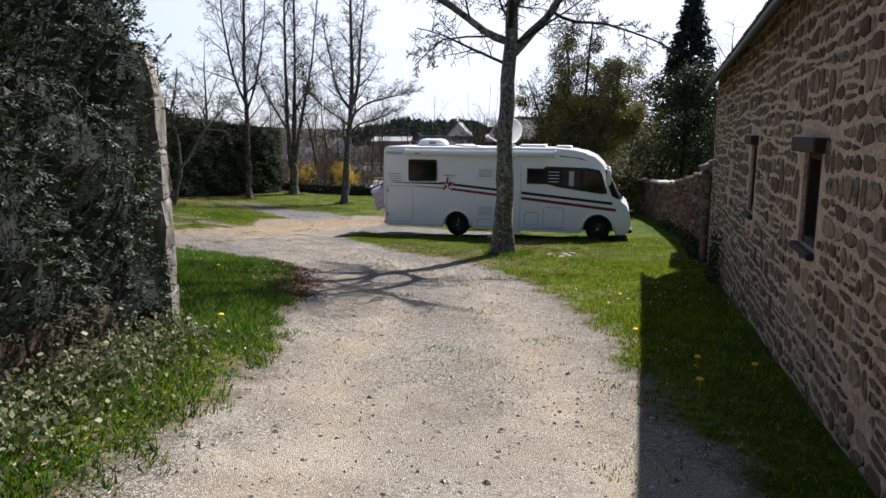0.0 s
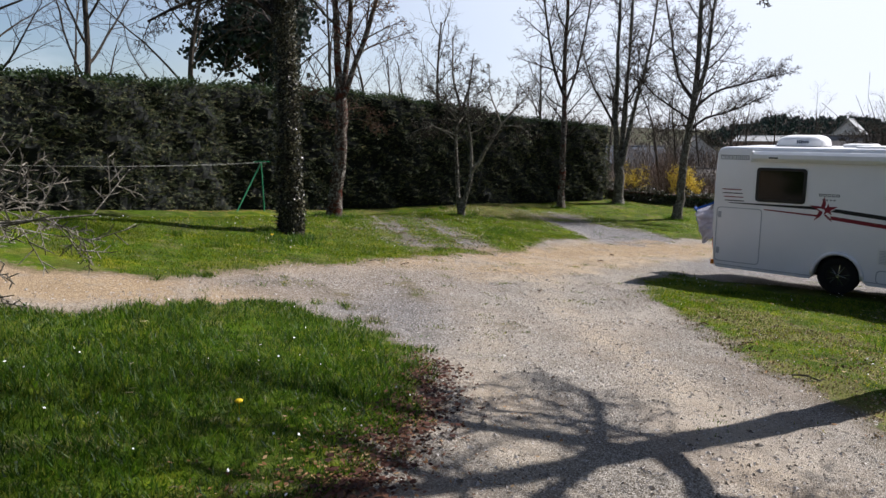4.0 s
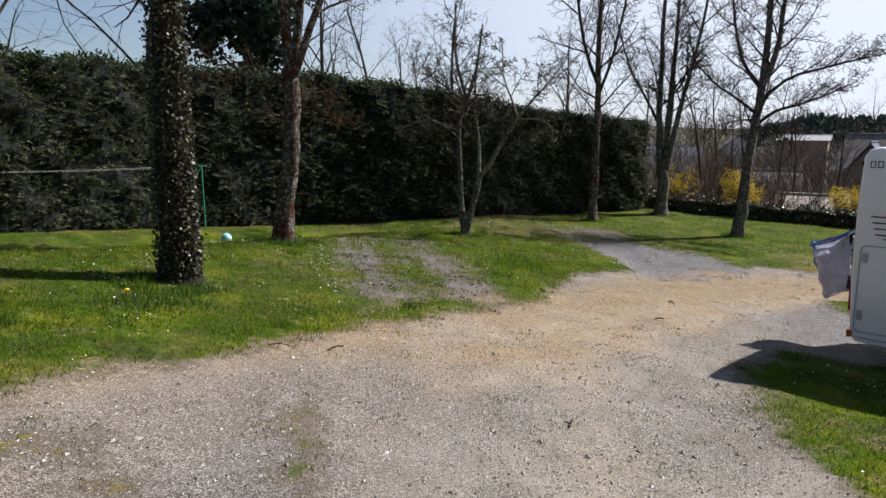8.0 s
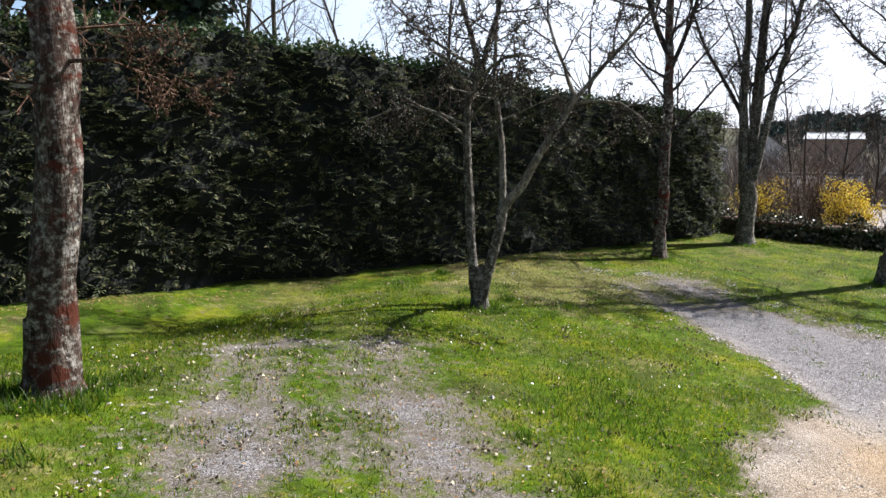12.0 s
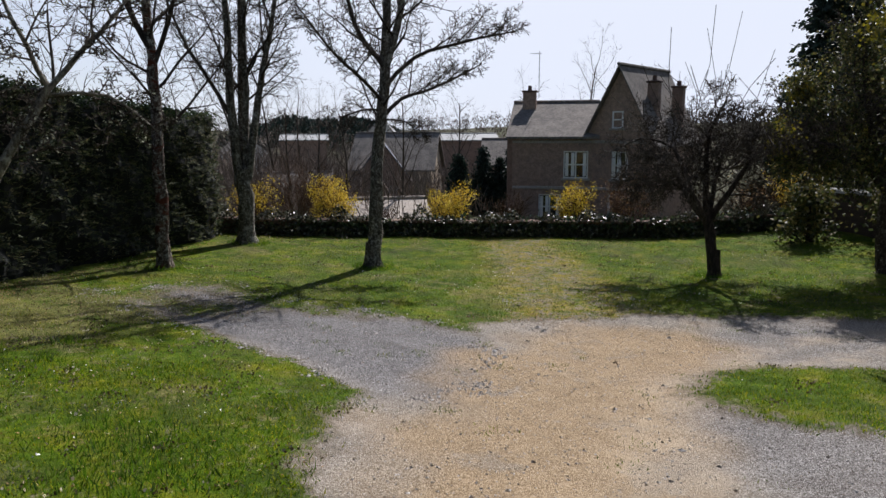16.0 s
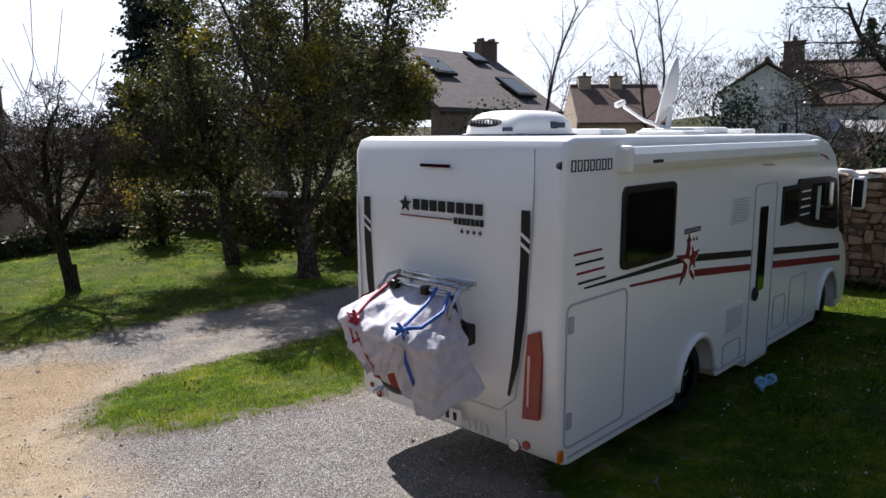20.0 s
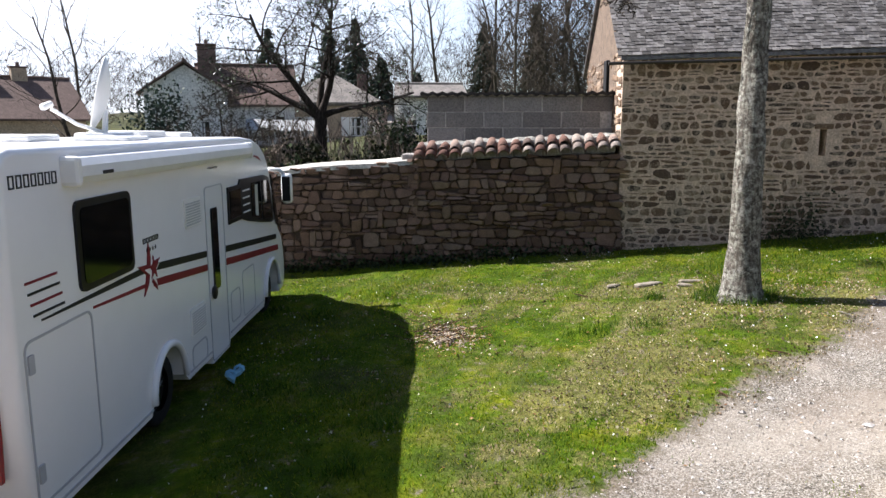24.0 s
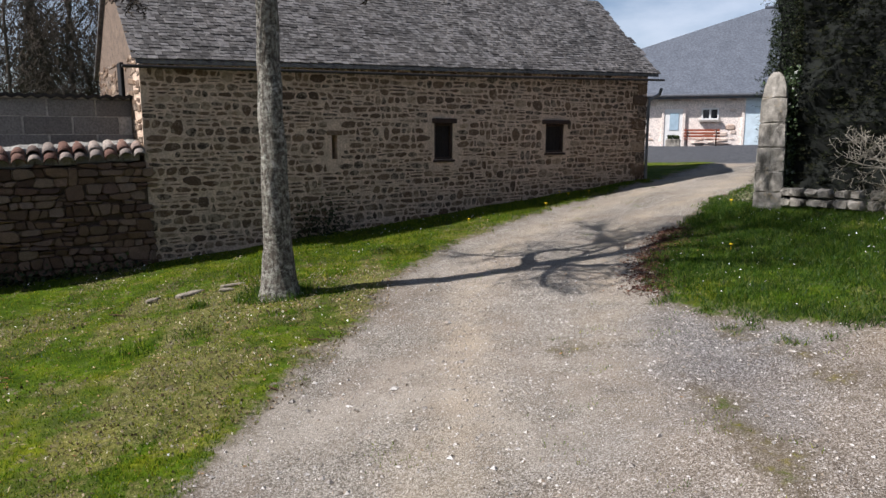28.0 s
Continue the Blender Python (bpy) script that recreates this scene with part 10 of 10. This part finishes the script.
# slippers
M_SLIP = plain("pale_blue_foam", "7fb6cf", 0.6, var=0.1)
for dx, a in ((0.0, 12), (0.15, -14)):
    slip = empty("slipper", "pale blue plastic slipper on the shaded grass", "slipper", "slippers", at=(1.38 + dx, 20.0 - dx * 0.4, float(mound(1.4, 20.0)) + 0.03), rz=a)
    bm = bmesh.new()
    n = 20
    lo, hi = [], []
    for k in range(n):
        q = 2 * math.pi * k / n
        x_, y_ = 0.135 * math.cos(q), (0.043 + 0.010 * math.cos(q) - 0.012 * math.sin(2 * q) ** 2) * math.sin(q)
        lo.append(bm.verts.new((x_, y_, 0.0)))
        hi.append(bm.verts.new((x_ * 1.02, y_ * 1.04, 0.028 + 0.012 * (x_ < 0))))
    bm.faces.new(lo[::-1])
    bm.faces.new(hi)
    for k in range(n):
        bm.faces.new((lo[k], lo[(k + 1) % n], hi[(k + 1) % n], hi[k]))
    part("sole", bm, M_SLIP, slip)
    for x0 in (0.03, 0.065):
        bm = bmesh.new()
        bent(bm, [(x0, -0.05, 0.02), (x0 + 0.005, -0.04, 0.06), (x0 + 0.01, 0, 0.078), (x0 + 0.005, 0.04, 0.06), (x0, 0.05, 0.02)], 0.013, 6)
        part("strap", bm, M_SLIP, slip)
# clothes line frame by the hedge
M_GREEN_POLE = plain("green_painted_steel", "2f7d55", 0.4, var=0.2)
lf = empty("clothes_line", "green metal clothes-line frame before the hedge", "clothes line")
top = Vector((-14.7, 22.55, 1.9))
for p in ((-14.57, 22.46, gz(-14.57, 22.46) - 0.1), (-14.75, 21.45, gz(-14.75, 21.45) - 0.1)):
    bm = bmesh.new()
    rod(bm, p, top, 0.02, None, 8)
    part("leg", bm, M_GREEN_POLE, lf)
bm = bmesh.new()
rod(bm, top + Vector((-0.3, 0, 0)), top + Vector((0.3, 0.0, 0.03)), 0.018, None, 8)
part("cross_arm", bm, M_GREEN_POLE, lf)
M_CORD = plain("grey_cord", "86857d", 0.7, var=0.2)
for dx in (-0.22, 0.22):
    bm = bmesh.new()
    pts = []
    for k in range(9):
        f = k / 8
        pts.append((top.x + dx + 0.4 * f, top.y - 9.0 * f, 1.9 + 0.35 * f - 0.35 * f * (1 - f)))
    bent(bm, pts, 0.003, 4)
    part("line", bm, M_CORD, lf)
other = top + Vector((0.4, -9.0, 0.35))
bm = bmesh.new()
rod(bm, (other.x, other.y, gz(other.x, other.y) - 0.1), other, 0.02, None, 8)
rod(bm, other + Vector((-0.3, 0, 0)), other + Vector((0.3, 0, 0)), 0.018, None, 8)
part("far_post", bm, M_GREEN_POLE, lf)
# dry twigs heaped on the lawn
heap = tagged(new("twig_heap"), "small heap of dry brown twigs and leaves on the lawn", "brushwood", kind="stuff")
rh = random.Random(12)
bm = bmesh.new()
for k in range(70):
    x, y = rh.gauss(1.95, 0.34), rh.gauss(17.5, 0.22)
    z = float(mound(x, y)) + rh.uniform(0.01, 0.09)
    a, l = rh.uniform(0, 6.28), rh.uniform(0.1, 0.32)
    rod(bm, (x, y, z), (x + l * math.cos(a), y + l * math.sin(a), z + rh.uniform(-0.02, 0.10)), 0.006, 0.003, 4)
part("sticks", bm, M_TWIG_BROWN, heap)
M_CHIP = stone_mat("pale_bark_chips", ("8d7f6c", "b0a28e", "cbbfae", "6b5d4d"), 20, 0.4, by="island")
cr = np.random.default_rng(66)
x, y = cr.normal(1.9, 0.27, 420), cr.normal(17.5, 0.16, 420)
bits("bark_chips", x, y, np.exp(cr.normal(-3.9, 0.4, 420)), M_CHIP, "pale bark chips heaped on the lawn", "bark chips", cr)
# ivy on the gatepost
rng = np.random.default_rng(55)
n = 1500
a, h = rng.normal(3.95, 0.5, n), rng.uniform(0.2, 2.45, n)
q = 0.27 + np.abs(rng.normal(0, 0.06, n))
c = np.column_stack([-2.56 + q * np.cos(a), 5.97 + q * np.sin(a), gz(-2.56, 5.97) + h])
tagged(soup("post_ivy", leaves(c, 0.045, np.column_stack([np.cos(a), np.sin(a), 0.2 + 0 * a]), 0.7, 0.5, rng), 4, M_IVY), "ivy climbing the gatepost", "ivy", kind="stuff")
# weeds at the foot of the dry-stone wall
n = 3600
f = rng.uniform(0, 1, n)
x = np.interp(f, [0, 0.28, 0.5, 1.0], [5.2, 6.2, 6.85, 7.9]) - np.abs(rng.normal(0.06, 0.14, n))
y = np.interp(f, [0, 0.28, 0.5, 1.0], [13.75, 17.0, 19.4, 25.0])
c = np.column_stack([x, y, mound(x, y) + np.abs(rng.normal(0, 0.13, n)) * (0.5 + 0.5 * np.sin(y * 2.3) ** 2)])
tagged(soup("wall_foot_weeds", leaves(c, 0.06, np.array([-0.4, 0, 0.8]), 0.8, 0.4, rng), 4, M_LAUREL), "weeds along the foot of the dry-stone wall", "weeds", kind="stuff")
# rotting leaf litter along the edge of the long grass
n = 2600
f = rng.uniform(0.5, 1, n)
x = np.interp(f, [0, 0.2, 0.45, 0.7, 0.85, 1.0], [-1.35, -1.45, -1.65, -1.95, -2.35, -2.9]) + rng.normal(0, 0.05 + 0.13 * f, n)
y = np.interp(f, [0, 0.2, 0.45, 0.7, 0.85, 1.0], [4.2, 5.6, 7.7, 9.3, 10.6, 11.8]) + rng.normal(0, 0.1, n)
c = np.column_stack([x, y, mound(x, y) + 0.012 + rng.uniform(0, 0.02, n)])
tagged(soup("rotting_litter", leaves(c, 0.04, np.array([0, 0, 0.0]), 0.0, 0.5, rng) * np.array([1, 1, 0.35]) + np.array([0, 0, 0.65]) * c[:, None, 2:], 4, leaf_mat("rotting_leaves", ("2f1d19", "46291f", "5a3a2c", "6e4c39"), 0.9, 0.1)), "dark reddish rotting leaves along the grass edge", "leaves", kind="stuff")
# dry stalks and bits of straw in the lawn
xs, ys = [], []
for x0, x1, y0, y1, n in ((-12.5, -6, 14, 26, 2300), (-1, 5.5, 12, 20, 1500), (-10, -4, 26, 34, 700), (-6.5, -2, 4, 11, 300)):
    x, y = rng.uniform(x0, x1, n), rng.uniform(y0, y1, n)
    ok = (wobble(x, y, 0.9, 21.0) + rng.normal(0, 0.3, n) > 0.0) & (gravel_at(x, y) < 0.7)
    xs.append(x[ok]), ys.append(y[ok])
x, y = np.concatenate(xs), np.concatenate(ys)
c = np.column_stack([x, y, mound(x, y) + 0.03])
o = np.column_stack([rng.normal(size=(len(x), 2)), np.zeros(len(x))])
tagged(soup("straw", leaves(c, 0.06, o, 3.0, 0.05, rng), 4, leaf_mat("straw_stalks", ("8d7d58", "b3a67f", "cfc6a6", "6f5f45"), 0.8, 0.1)), "dry pale stalks strewn in the lawn", "straw", kind="stuff")
# old leaves and bark crumbs where the turf is thin
xs, ys = [], []
for x0, x1, y0, y1, n in ((-12.8, -6, 14, 34, 16000), (-2, 5.5, 12, 20, 24000), (-5, 4, 28, 38, 3000)):
    x, y = rng.uniform(x0, x1, n), rng.uniform(y0, y1, n)
    ok = (rng.uniform(0.05, 1.0, n) < worn_at(x, y)) & (gravel_at(x, y) < 0.6)
    xs.append(x[ok]), ys.append(y[ok])
x, y = np.concatenate(xs), np.concatenate(ys)
c = np.column_stack([x, y, mound(x, y) + 0.015])
tagged(soup("leaf_litter", leaves(c, 0.02, np.array([0, 0, 1.0]), 2.5, 0.5, rng), 4, leaf_mat("old_leaves", ("66563f", "7f6d52", "998766", "b5a68a", "d2cab4"), 0.85, 0.1)), "old brown leaves and bark crumbs in the thin turf", "leaves", kind="stuff")
# curled dead leaves lying in small drifts on the lawn
xs, ys = [], []
for x0, x1, y0, y1, n in ((-12.5, -5.5, 19, 29, 260), (-11, 6, 29, 40, 260), (-2, 5, 23, 27.2, 40), (-2, 6, 13, 20, 50)):
    for _ in range(n):
        cx, cy = rng.uniform(x0, x1), rng.uniform(y0, y1)
        k = int(rng.integers(3, 26))
        q = rng.normal(0, rng.uniform(0.05, 0.16), (k, 2))
        xs.append(cx + q[:, 0]), ys.append(cy + q[:, 1])
x, y = np.concatenate(xs), np.concatenate(ys)
ok = gravel_at(x, y) < 0.55
x, y = x[ok], y[ok]
c = np.column_stack([x, y, mound(x, y) + rng.uniform(0.01, 0.025, len(x))])
tagged(soup("leaf_drifts", leaves(c, 0.027, np.array([0, 0, 1.0]), 1.2, 0.5, rng), 4, leaf_mat("curled_leaves", ("3d3324", "5c4f38", "7d6f52", "9c9073", "c9c0a8"), 0.8, 0.1)), "curled dead leaves in small drifts on the lawn", "leaves", kind="stuff")
# pale stone chips thrown to the edges of the parking pads
xs, ys = [], []
for poly, n in ((PAD_TWO, 5200), (PAD_ONE, 1000), (TRACK, 1500)):
    for (ax, ay), (bx, by) in zip(poly, poly[1:] + poly[:1]):
        k = int(n * math.dist((ax, ay), (bx, by)) / 24)
        f = rng.uniform(0, 1, k)
        d = rng.normal(0, 0.17, k)
        x, y = ax + (bx - ax) * f + d, ay + (by - ay) * f + rng.normal(0, 0.17, k)
        ok = wobble(x, y, 1.9, 51.0) + rng.normal(0, 0.25, k) > 0.2
        if poly is TRACK:
            ok &= y < 32.5
        xs.append(x[ok]), ys.append(y[ok])
x, y = np.concatenate(xs), np.concatenate(ys)
bits("stone_chips", x, y, np.exp(rng.normal(-4.1, 0.4, len(x))), stone_mat("pale_chips", ("8b8580", "aaa49d", "c9c4bd", "75706b"), 30, 0.3, by="island", bump=0.2), "pale stone chips strewn along the gravel edges", "gravel", rng)
# clumps of uncut grass in the lawn
tx, ty = [], []
for _ in range(120):
    cx, cy = rng.uniform(-12.5, 5), rng.uniform(12.5, 30)
    if gravel_at(cx, cy) > 0.15 or (cx > 5 and cy < 14):
        continue
    n = int(rng.integers(60, 200))
    q = rng.normal(0, rng.uniform(0.06, 0.16), (n, 2))
    tx.append(cx + q[:, 0]), ty.append(cy + q[:, 1])
for cx, cy, n, w in ((-8.4, 16.3, 900, 0.28), (-7.6, 24.2, 700, 0.35), (-8.0, 25.0, 700, 0.35)):
    q = rng.normal(0, w, (n, 2))
    tx.append(cx + q[:, 0]), ty.append(cy + q[:, 1])
tx, ty = np.concatenate(tx), np.concatenate(ty)
blades("grass_clumps", tx, ty, rng.uniform(0.06, 0.13, len(tx)), 0.006, M_GRASS_LUSH, "darker clumps of uncut grass in the lawn", rng, 0.9)
